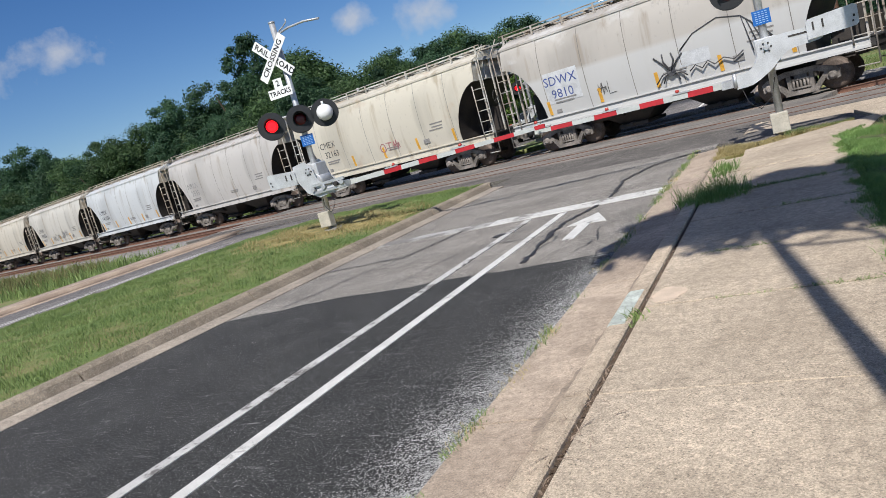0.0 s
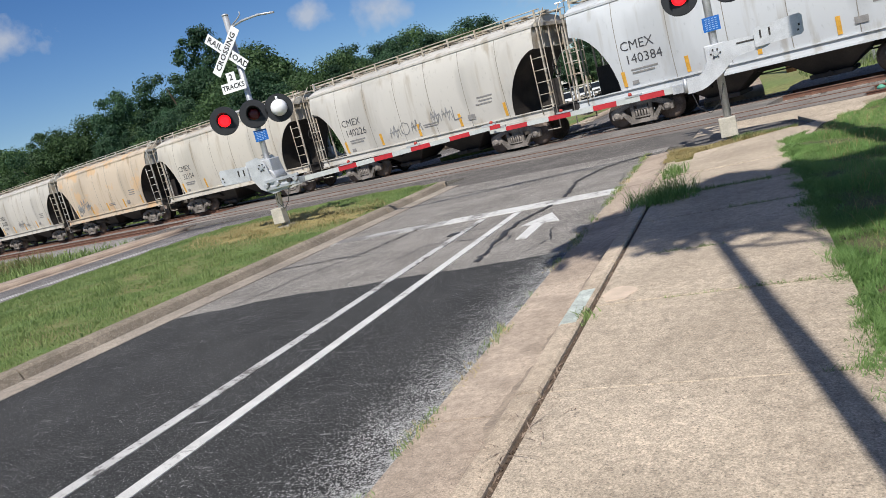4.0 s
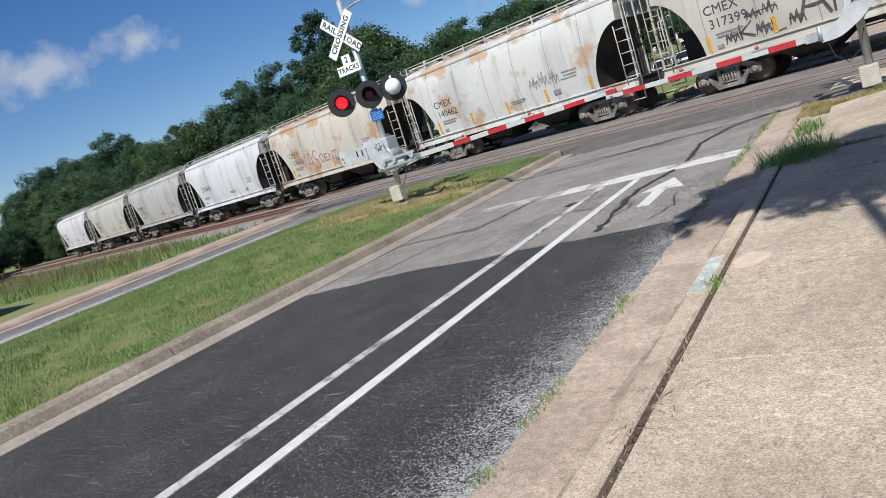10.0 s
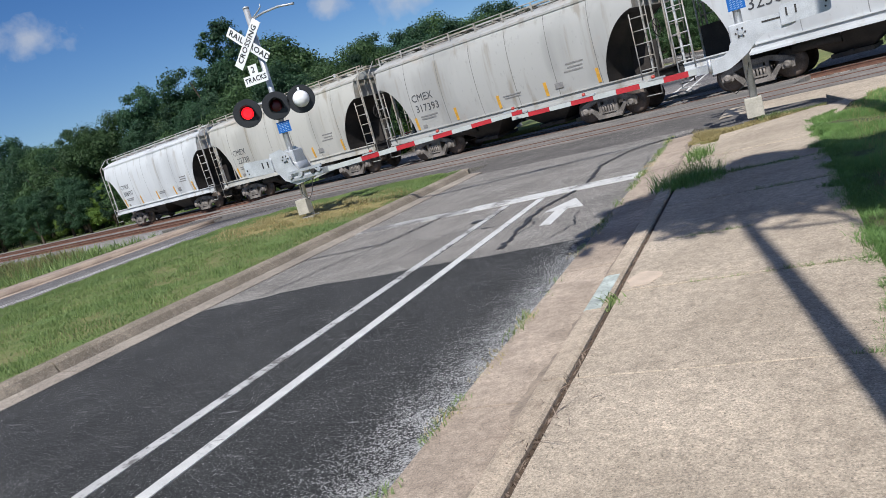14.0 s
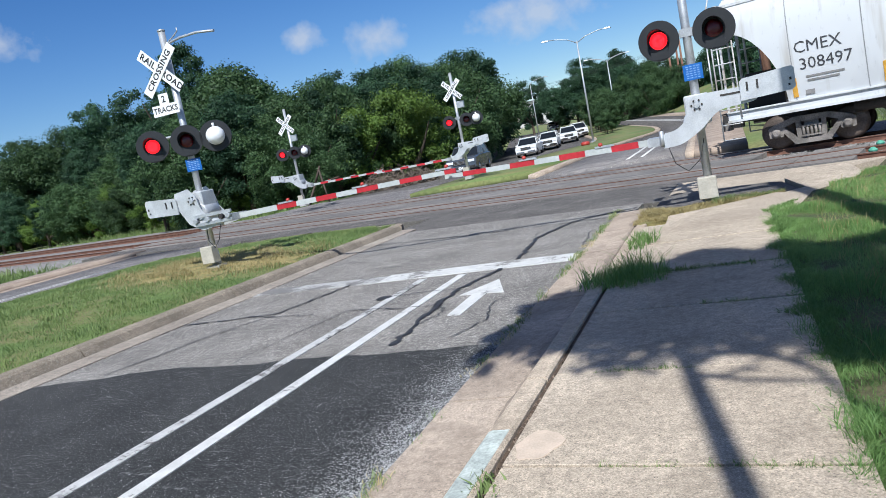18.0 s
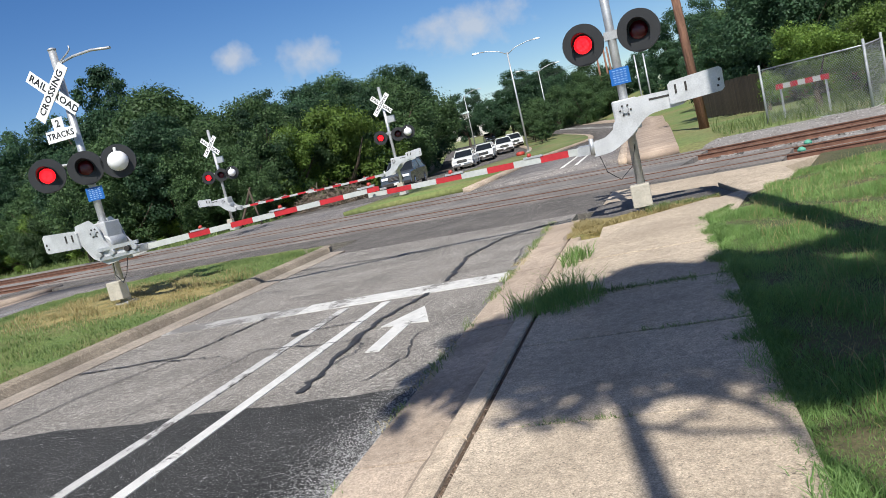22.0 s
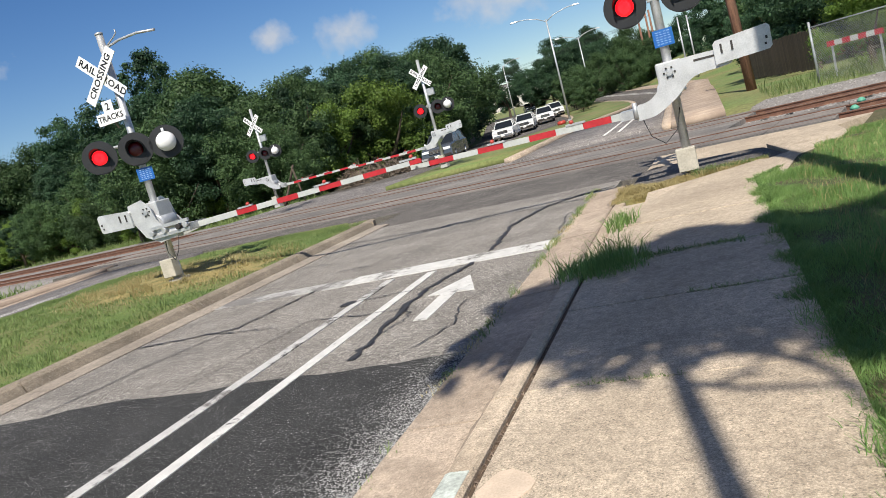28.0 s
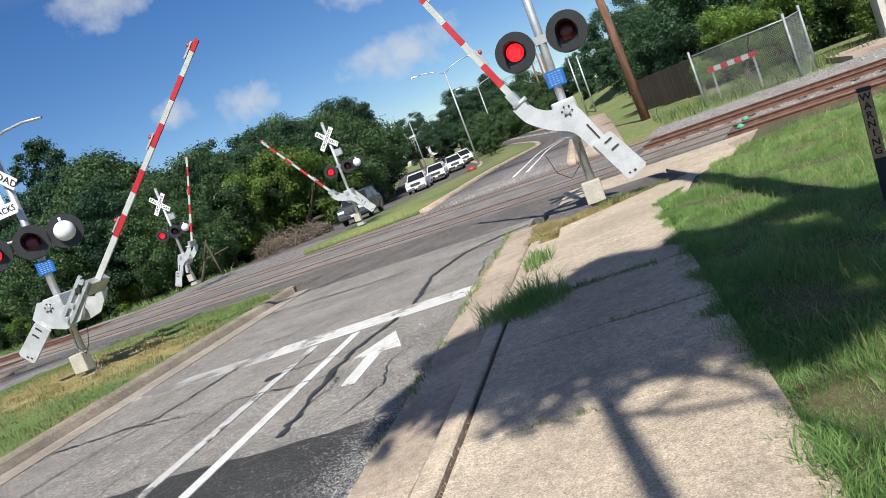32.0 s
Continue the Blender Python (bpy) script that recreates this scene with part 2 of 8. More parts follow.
concrete_grey = mat("concrete_grey", (0.36, 0.35, 0.33), 0.9, scale=2, fine=60, var=0.25, bump=0.3)
paper_blue = mat("notice_print", (0.30, 0.45, 0.68), 0.5, var=0.1, bump=0)
brick_walk = mat("concrete_pink", (0.43, 0.335, 0.255), 0.9, scale=1.0, fine=60, var=0.3, bump=0.3, alt=(0.31, 0.235, 0.18))


def line_paint(name, white, under, wear):
    """White road paint rubbed through to the asphalt in flecks and patches."""
    m = mat(name, white, 0.8, scale=6, fine=120, var=0.25, bump=0.4, alt=tuple(c * 0.86 for c in white))
    n, l = m.node_tree.nodes, m.node_tree.links
    b = n["Principled BSDF"]
    last = b.inputs["Base Color"].links[0].from_socket
    tc, soft = n.new("ShaderNodeTexCoord"), []
    for sc, dt, rg in ((1.6, 3, 0.5), (9.0, 12, 0.85)):
        tx = n.new("ShaderNodeTexNoise")
        tx.inputs["Scale"].default_value, tx.inputs["Detail"].default_value, tx.inputs["Roughness"].default_value = sc, dt, rg
        l.new(tc.outputs["Object"], tx.inputs[0])
        soft.append(tx.outputs[0])
    ad, rp, mx = n.new("ShaderNodeMath"), n.new("ShaderNodeMapRange"), n.new("ShaderNodeMix")
    ad.operation = "MULTIPLY_ADD"
    ad.inputs[1].default_value = 0.6
    l.new(soft[0], ad.inputs[0])
    l.new(soft[1], ad.inputs[2])
    rp.inputs["From Min"].default_value, rp.inputs["From Max"].default_value = 0.97 - wear, 1.03 - wear
    l.new(ad.outputs[0], rp.inputs[0])
    mx.data_type = "RGBA"
    mx.inputs[7].default_value = (*under, 1)
    l.new(rp.outputs[0], mx.inputs[0])
    l.new(last, mx.inputs[6])
    l.new(mx.outputs[2], b.inputs["Base Color"])
    return m


road_paint = line_paint("road_paint", (0.66, 0.645, 0.61), (0.12, 0.115, 0.105), 0.07)
stop_paint = line_paint("stop_paint", (0.64, 0.625, 0.59), (0.20, 0.185, 0.17), 0.13)
worn_paint = line_paint("worn_paint", (0.56, 0.545, 0.52), (0.14, 0.13, 0.12), 0.14)
faint_paint = line_paint("faint_paint", (0.46, 0.445, 0.42), (0.19, 0.178, 0.165), 0.22)
soil = mat("soil", (0.11, 0.075, 0.05), 0.95, scale=3, fine=50, bump=0.5)
verge_soil = mat("verge_soil", (0.055, 0.07, 0.022), 0.95, scale=2, fine=45, var=0.4, bump=0.8, alt=(0.10, 0.085, 0.04))
turf = mat("turf", (0.11, 0.165, 0.04), 0.95, scale=1.2, fine=45, var=0.4, bump=0.8, alt=(0.18, 0.175, 0.065))
far_turf = mat("far_turf", (0.12, 0.18, 0.05), 0.95, scale=0.25, fine=6, var=0.4, bump=0.5, alt=(0.19, 0.18, 0.07))
dry_turf = mat("dry_turf", (0.33, 0.26, 0.10), 0.95, scale=2.5, fine=40, var=0.4, bump=0.8, alt=(0.17, 0.165, 0.06))
gravel_mat = mat("gravel", (0.25, 0.235, 0.22), 0.9, scale=2, fine=18, var=0.5, bump=1.0, alt=(0.2, 0.18, 0.165))


def mixed_stone(name, dark, light):
    """Crushed stone, each piece of its own grey."""
    m = mat(name, light, 0.9, scale=8, fine=60, var=0.3, bump=0.4)
    n, l = m.node_tree.nodes, m.node_tree.links
    geo, ramp = n.new("ShaderNodeNewGeometry"), n.new("ShaderNodeValToRGB")
    ramp.color_ramp.elements[0].color, ramp.color_ramp.elements[1].color = (*dark, 1), (*light, 1)
    l.new(geo.outputs["Random Per Island"], ramp.inputs[0])
    l.new(ramp.outputs[0], n["Principled BSDF"].inputs["Base Color"])
    return m


stone = mixed_stone("ballast_stone", (0.09, 0.08, 0.07), (0.48, 0.455, 0.42))
rail_rust = mat("rail_rust", (0.17, 0.085, 0.055), 0.85, 0.0, scale=5, fine=60, var=0.4, bump=0.3, alt=(0.12, 0.055, 0.036))
rail_top = mat("rail_top", (0.13, 0.105, 0.09), 0.5, 0.4, scale=4, fine=40, var=0.3, bump=0.05, alt=(0.17, 0.12, 0.09))
sleeper_mat = mat("sleeper_wood", (0.16, 0.12, 0.09), 0.9, scale=4, fine=50, var=0.4, bump=0.5)
galv = mat("galvanized", (0.55, 0.56, 0.57), 0.45, 0.55, scale=5, fine=50, var=0.2, bump=0.05)
alu = mat("aluminium_paint", (0.60, 0.61, 0.62), 0.45, 0.35, scale=4, fine=50, var=0.18, bump=0.06)
white_metal = mat("white_metal", (0.80, 0.80, 0.80), 0.45, 0.0, scale=3, fine=40, var=0.08, bump=0.03)
sign_white = mat("sign_white", (0.82, 0.82, 0.81), 0.4, scale=3, fine=40, var=0.06, bump=0.0)
sign_black = mat("sign_black", (0.012, 0.012, 0.014), 0.5, var=0.1, bump=0.0)
head_black = mat("signal_black", (0.016, 0.017, 0.019), 0.5, scale=3, fine=40, var=0.2, bump=0.03)
lens_off = mat("lens_dark", (0.10, 0.006, 0.012), 0.25, fine=60, var=0.2)
def lit_lens():
    """Red light through a pattern of small diodes."""
    m = mat("lens_lit", (0.5, 0.01, 0.015), 0.3, fine=60, var=0.2)
    n, l = m.node_tree.nodes, m.node_tree.links
    tc, vo, mr = n.new("ShaderNodeTexCoord"), n.new("ShaderNodeTexVoronoi"), n.new("ShaderNodeMapRange")
    vo.inputs["Scale"].default_value, vo.inputs["Randomness"].default_value = 62.0, 0.15
    for key, v in (("From Min", 0.2), ("From Max", 0.6), ("To Min", 3.2), ("To Max", 0.7)):
        mr.inputs[key].default_value = v
    l.new(tc.outputs["Object"], vo.inputs[0])
    l.new(vo.outputs["Distance"], mr.inputs[0])
    b = n["Principled BSDF"]
    b.inputs["Emission Color"].default_value = (1.0, 0.012, 0.02, 1)
    l.new(mr.outputs[0], b.inputs["Emission Strength"])
    return m


gate_red = mat("gate_red", (0.44, 0.02, 0.028), 0.5, scale=4, fine=30, var=0.15, bump=0.02)
lens_on = lit_lens()
gate_white = mat("gate_white", (0.46, 0.48, 0.46), 0.5, scale=4, fine=30, var=0.12, bump=0.02)
blue_sign = mat("blue_sign", (0.01, 0.12, 0.42), 0.4, var=0.1, bump=0)
fence_wire = mat("fence_wire", (0.34, 0.36, 0.37), 0.6, 0.3, scale=4, fine=40, var=0.2, bump=0)
orange_plastic = mat("orange_plastic", (0.42, 0.05, 0.035), 0.4, var=0.1, bump=0)
box_beige = mat("beige_box", (0.50, 0.46, 0.38), 0.6, scale=4, fine=40, var=0.2)
black_rubber = mat("black_rubber", (0.02, 0.02, 0.021), 0.7, var=0.2)
steel_dark = mat("dark_steel", (0.055, 0.05, 0.047), 0.7, 0.3, scale=3, fine=30, var=0.4, bump=0.2)
wheel_steel = mat("wheel_steel", (0.15, 0.115, 0.095), 0.65, 0.4, scale=3, fine=30, var=0.4, bump=0.1)
truck_mat = mat("truck_iron", (0.25, 0.22, 0.195), 0.75, 0.1, scale=3, fine=30, var=0.45, bump=0.2, alt=(0.13, 0.115, 0.10))
# black paint; on hoppers and end recesses it also holds the shade there
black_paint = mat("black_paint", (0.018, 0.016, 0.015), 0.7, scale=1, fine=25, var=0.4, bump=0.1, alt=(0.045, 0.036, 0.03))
wood_pole = mat("pole_wood", (0.25, 0.13, 0.085), 0.9, scale=3, fine=25, var=0.4, bump=0.6, stretch=(4, 4, 0.3))
bark = mat("bark", (0.10, 0.075, 0.055), 0.95, scale=3, fine=22, var=0.4, bump=1.0, stretch=(3, 3, 0.6))
fence_wood = mat("fence_wood", (0.115, 0.085, 0.06), 0.9, scale=2, fine=20, var=0.4, bump=0.4, stretch=(4, 4, 0.4), per=0.4)
leaf_dark = leaf_mat("leaf_dark", (0.016, 0.042, 0.024), (0.070, 0.142, 0.066))
leaf_bright = leaf_mat("leaf_bright", (0.055, 0.112, 0.018), (0.190, 0.285, 0.058))
leaf_olive = leaf_mat("leaf_olive", (0.022, 0.052, 0.020), (0.098, 0.168, 0.062))
blade_mat = leaf_mat("grass_blade", (0.10, 0.155, 0.05), (0.26, 0.335, 0.12), 0.3)
lush_blade = leaf_mat("lush_blade", (0.120, 0.232, 0.060), (0.350, 0.515, 0.175), 0.45)
dry_blade = leaf_mat("dry_blade", (0.30, 0.24, 0.10), (0.50, 0.42, 0.21), 0.25)
dead_brush = leaf_mat("dead_brush", (0.07, 0.055, 0.042), (0.21, 0.165, 0.125), 0.05)
twig_mat = leaf_mat("dead_twigs", (0.14, 0.10, 0.075), (0.34, 0.26, 0.20), 0.05)
glass_dark = mat("car_glass", (0.015, 0.018, 0.02), 0.08, var=0.1, bump=0)
tyre_mat = mat("tyre", (0.02, 0.02, 0.02), 0.85, fine=30)
chrome = mat("chrome", (0.6, 0.6, 0.62), 0.2, 0.9, var=0.1, bump=0)
car_white = mat("car_white", (0.75, 0.75, 0.74), 0.25, var=0.05, bump=0)
car_grey = mat("car_grey", (0.10, 0.115, 0.135), 0.25, 0.4, var=0.08, bump=0)
car_dark = mat("car_dark", (0.03, 0.032, 0.035), 0.25, 0.3, var=0.08, bump=0)
lamp_clear = mat("headlamp", (0.75, 0.76, 0.78), 0.12, var=0.05, bump=0)
plate_mat = mat("plate", (0.7, 0.7, 0.68), 0.5, var=0.1, bump=0)
wall_tan = mat("house_wall", (0.42, 0.33, 0.26), 0.85, scale=2, fine=30, var=0.2)
roof_mat = mat("house_roof", (0.20, 0.19, 0.18), 0.9, scale=2, fine=20, var=0.3, bump=0.5)
brick_mat = mat("brick_wall", (0.30, 0.13, 0.085), 0.9, scale=3, fine=30, var=0.3, bump=0.4)
shed_mat = mat("shed_wall", (0.56, 0.54, 0.50), 0.6, scale=3, fine=40, var=0.12, bump=0.1)
mesh_dark = mat("fence_screen", (0.008, 0.014, 0.013), 1.0, spec=0.05, scale=2, fine=40, var=0.3)
green_plastic = mat("green_plastic", (0.10, 0.35, 0.24), 0.6, var=0.2)


# ---- builders ----
def box(bm, c, s, rot=None, taper=1.0):
    """A box of size s about c; taper narrows its top; rot turns it."""
    vs = []
    for z in (-1, 1):
        k = taper if z > 0 else 1.0
        for x, y in ((-1, -1), (1, -1), (1, 1), (-1, 1)):
            p = Vector((x * s[0] / 2 * k, y * s[1] / 2 * k, z * s[2] / 2))
            vs.append(bm.verts.new((rot @ p if rot else p) + Vector(c)))
    for f in ((3, 2, 1, 0), (4, 5, 6, 7), (0, 1, 5, 4), (1, 2, 6, 5), (2, 3, 7, 6), (3, 0, 4, 7)):
        bm.faces.new([vs[i] for i in f])
    return vs


def tube(bm, p0, p1, r0, r1=None, n=10, caps=True, flat=False):
    """A round bar from p0 to p1."""
    p0, p1 = Vector(p0), Vector(p1)
    r1 = r0 if r1 is None else r1
    d = (p1 - p0).normalized()
    u = d.orthogonal().normalized()
    v = d.cross(u)
    rings = []
    for p, r in ((p0, r0), (p1, r1)):
        rings.append([bm.verts.new(p + (u * math.cos(a) + v * math.sin(a)) * r) for a in [2 * math.pi * k / n for k in range(n)]])
    for k in range(n):
        f = bm.faces.new((rings[0][k], rings[0][(k + 1) % n], rings[1][(k + 1) % n], rings[1][k]))
        f.smooth = not flat
    if caps:
        bm.faces.new(rings[0][::-1])
        bm.faces.new(rings[1])


def bent(bm, pts, r, n=8):
    """A bar bent through points, in one piece."""
    pts = [Vector(p) for p in pts]
    u, rows = None, []
    for k, p in enumerate(pts):
        d = (pts[min(k + 1, len(pts) - 1)] - pts[max(k - 1, 0)]).normalized()
        u = d.orthogonal().normalized() if u is None else (u - d * u.dot(d)).normalized()
        v = d.cross(u)
        rows.append([bm.verts.new(p + (u * math.cos(2 * math.pi * i / n) + v * math.sin(2 * math.pi * i / n)) * r) for i in range(n)])
    for a, b in zip(rows, rows[1:]):
        for i in range(n):
            bm.faces.new((a[i], a[(i + 1) % n], b[(i + 1) % n], b[i])).smooth = True
    bm.faces.new(rows[0][::-1])
    bm.faces.new(rows[-1])


def slab(bm, outline, z0, z1, axis="z"):
    """A flat plate with the given outline, from z0 to z1 along an axis."""
    def at(p, h):
        return (p[0], p[1], h) if axis == "z" else (p[0], h, p[1]) if axis == "y" else (h, p[0], p[1])
    lo, hi = [bm.verts.new(at(p, z0)) for p in outline], [bm.verts.new(at(p, z1)) for p in outline]
    bm.faces.new(lo[::-1])
    bm.faces.new(hi)
    for k in range(len(outline)):
        j = (k + 1) % len(outline)
        bm.faces.new((lo[k], lo[j], hi[j], hi[k]))


def lathe(bm, rings, axis_from, axis_dir, n=20):
    """A turned form: rings of (distance along the axis, radius)."""
    d = Vector(axis_dir).normalized()
    u = d.orthogonal().normalized()
    v = d.cross(u)
    o = Vector(axis_from)
    rows = []
    for h, r in rings:
        rows.append([bm.verts.new(o + d * h + (u * math.cos(2 * math.pi * k / n) + v * math.sin(2 * math.pi * k / n)) * r) for k in range(n)])
    for a, b in zip(rows, rows[1:]):
        for k in range(n):
            f = bm.faces.new((a[k], a[(k + 1) % n], b[(k + 1) % n], b[k]))
            f.smooth = True
    bm.faces.new(rows[0][::-1])
    bm.faces.new(rows[-1])


def to_mesh(name, bm, material, bevel=0.0):
    if bevel:
        bmesh.ops.bevel(bm, geom=bm.edges[:], offset=bevel, segments=1, affect="EDGES", clamp_overlap=True)
    bmesh.ops.recalc_face_normals(bm, faces=bm.faces[:])
    me = bpy.data.meshes.new(name)
    bm.to_mesh(me)
    bm.free()
    me.materials.append(material)
    return me


def part(name, bm, material=None, parent=None, label="", bevel=0.0):
    me = bm if isinstance(bm, bpy.types.Mesh) else to_mesh(name, bm, material, bevel)
    ob = new(name, me)
    ob.parent = parent
    if label:
        ob["label"] = label
    return ob


def thing(name, m, label, category, group="", kind=""):
    ob = new(name)
    ob.matrix_basis = m
    return tagged(ob, label, category, group, kind)


def B():
    return bmesh.new()


TEXT = {}


def letters(text, size, material, depth=0.002):
    """Lettering as a flat mesh in the xz plane, centred, facing -y."""
    key = (text, size, material.name)
    if key in TEXT:
        return TEXT[key]
    cu = bpy.data.curves.new("lettering", "FONT")
    cu.body, cu.size, cu.align_x, cu.align_y = text, size, "CENTER", "CENTER"
    cu.resolution_u = 2
    if material.name == "sign_black":
        cu.offset, cu.space_character = size * 0.022, 1.06
    ob = new("lettering", cu)
    me = bpy.data.meshes.new_from_object(ob.evaluated_get(bpy.context.evaluated_depsgraph_get()))
    bpy.data.objects.remove(ob)
    bpy.data.curves.remove(cu)
    me.transform(pose(0, 0, 0, 90, 0, 0))
    me.materials.clear()
    me.materials.append(material)
    TEXT[key] = me
    return me


def soup(name, verts, faces, material):
    """A mesh from numpy arrays (n,3) and (m,k)."""
    me = bpy.data.meshes.new(name)
    k = faces.shape[1]
    me.vertices.add(len(verts))
    me.vertices.foreach_set("co", verts.astype(np.float32).ravel())
    me.loops.add(faces.size)
    me.loops.foreach_set("vertex_index", faces.astype(np.int32).ravel())
    me.polygons.add(len(faces))
    me.polygons.foreach_set("loop_start", np.arange(0, faces.size, k, dtype=np.int32))
    me.polygons.foreach_set("loop_total", np.full(len(faces), k, dtype=np.int32))
    me.update(calc_edges=True)
    me.materials.append(material)
    return me


# ---- the lie of the land ----
def rail_y(x):
    """The near rail of the far track, along x."""
    return 29.04 - 0.2344 * x + (0.0003 * x * x if x < 0 else 0.0)


def rail_z(x):
    return -0.12 - 0.010 * min(x, 0.0)


GAP = 4.3   # between the two tracks
GAUGE = 1.435


def track_normal(x):
    s = -0.2344 + (0.0006 * x if x < 0 else 0.0)
    n = Vector((-s, 1.0)).normalized()
    return n


def track_point(x, off, dz=0.0):
    """A point off metres beyond the near rail of the far track."""
    n = track_normal(x)
    return Vector((x + n.x * off, rail_y(x) + n.y * off, rail_z(x) + dz))


def bend(y):
    """How far the road has swung to the left beyond the crossing."""
    d = max(0.0, y - 70.0)
    return -min(d, 16.5) ** 2 / 110.0 - 0.3 * max(0.0, d - 16.5)


def rise(x, y):
    """The far lie of the ground: it climbs slowly with the line to the left and with the road ahead."""
    h = -0.010 * min(0.0, x + 22.0) if x < -22 else 0.0
    return min(h + float(np.interp(y, (48, 75, 100, 150, 260), (0.0, -0.38, 0.2, 1.2, 3.0))), 4.5)


def bank(x, y):
    """The grassy bank outside the road's bend."""
    d = x - bend(y) - 4.0
    return 3.4 * max(0.0, min(1.0, (y - 84) / 26)) * max(0.0, min(1.0, d / 12.0)) if y > 84 else 0.0


# ---- ground ----
def ground():
    xs = np.unique(np.concatenate([np.linspace(-2000, -120, 14), np.linspace(-120, 60, 91), np.linspace(60, 2000, 14)]))
    ys = np.unique(np.concatenate([np.linspace(-1500, -40, 8), np.linspace(-40, 150, 96), np.linspace(150, 2600, 16)]))
    v, f = [], []
    for y in ys:
        for x in xs:
            o = (y - rail_y(max(-300.0, min(300.0, x)))) / 1.03
            v.append((x, y, rise(x, y) + bank(x, y) - (0.62 if -8.2 < o < (6.4 if 1.0 < x < 60 else 5.2) else 0.22)))
    w = len(xs)
    for j in range(len(ys) - 1):
        for i in range(w - 1):
            f.append((j * w + i, j * w + i + 1, (j + 1) * w + i + 1, (j + 1) * w + i))
    ob = part("ground", soup("ground", np.array(v), np.array(f), far_turf))
    tagged(ob, "rough grassy ground reaching to the horizon", "ground", kind="structure")


def strip(name, x0, x1, y0, y1, z, material, step=2.0, thick=0.25, label="", category="", kind="structure", parent=None, follow=True):
    """A ribbon of ground cover between two sides, each a number or a function of y, with thickness."""
    n = max(1, int(abs(y1 - y0) / step))
    a = x0 if callable(x0) else (lambda y: x0)
    b = x1 if callable(x1) else (lambda y: x1)
    zz = z if callable(z) else (lambda x, y: z)
    v, f = [], []
    for k in range(n + 1):
        y = y0 + (y1 - y0) * k / n
        for x in (a(y), b(y)):
            h = zz(x, y) + (rise(x, y) if follow else 0)
            v += [(x, y, h), (x, y, h - thick)]
    for k in range(n):
        i, j = 4 * k, 4 * k + 4
        f += [(i, i + 2, j + 2, j), (i + 1, j + 1, j + 3, i + 3), (i, j, j + 1, i + 1), (i + 2, i + 3, j + 3, j + 2)]
    f += [(0, 1, 3, 2), (4 * n, 4 * n + 2, 4 * n + 3, 4 * n + 1)]
    ob = part(name, soup(name, np.array(v), np.array(f), material), None, parent)
    if parent is None:
        tagged(ob, label, category or name.replace("_", " "), kind=kind)
    return ob


X_RIGHT, X_GUT_R, X_GUT_L, X_MED = -0.17, 0.28, -5.75, -6.12
SKEW = 0.021
WALK_SKEW = 0.038


def skewed(ob, lean=SKEW, aside=0.0):
    """Turn a straight run of road by the slight angle at which the road lies."""
    me = ob.data
    co = np.empty(len(me.vertices) * 3)
    me.vertices.foreach_get("co", co)
    co = co.reshape(-1, 3)
    co[:, 0] -= lean * (np.clip(co[:, 1], -14, 30) - 9.0) - aside
    me.vertices.foreach_set("co", co.ravel())
    me.update()
    return ob
Y_PATCH = 11.25


def crossing_edge(x, off):
    """y of the line parallel to the tracks, off metres from the far track's near rail."""
    return rail_y(x) + off * 1.03


def quad_sheet(name, corners, z, material, thick=0.2, label="", category="", parent=None, n=1):
    bm = B()
    slab(bm, corners, z - thick, z)
    ob = part(name, bm, material, parent)
    if parent is None:
        tagged(ob, label, category or name, kind="structure")
    return ob


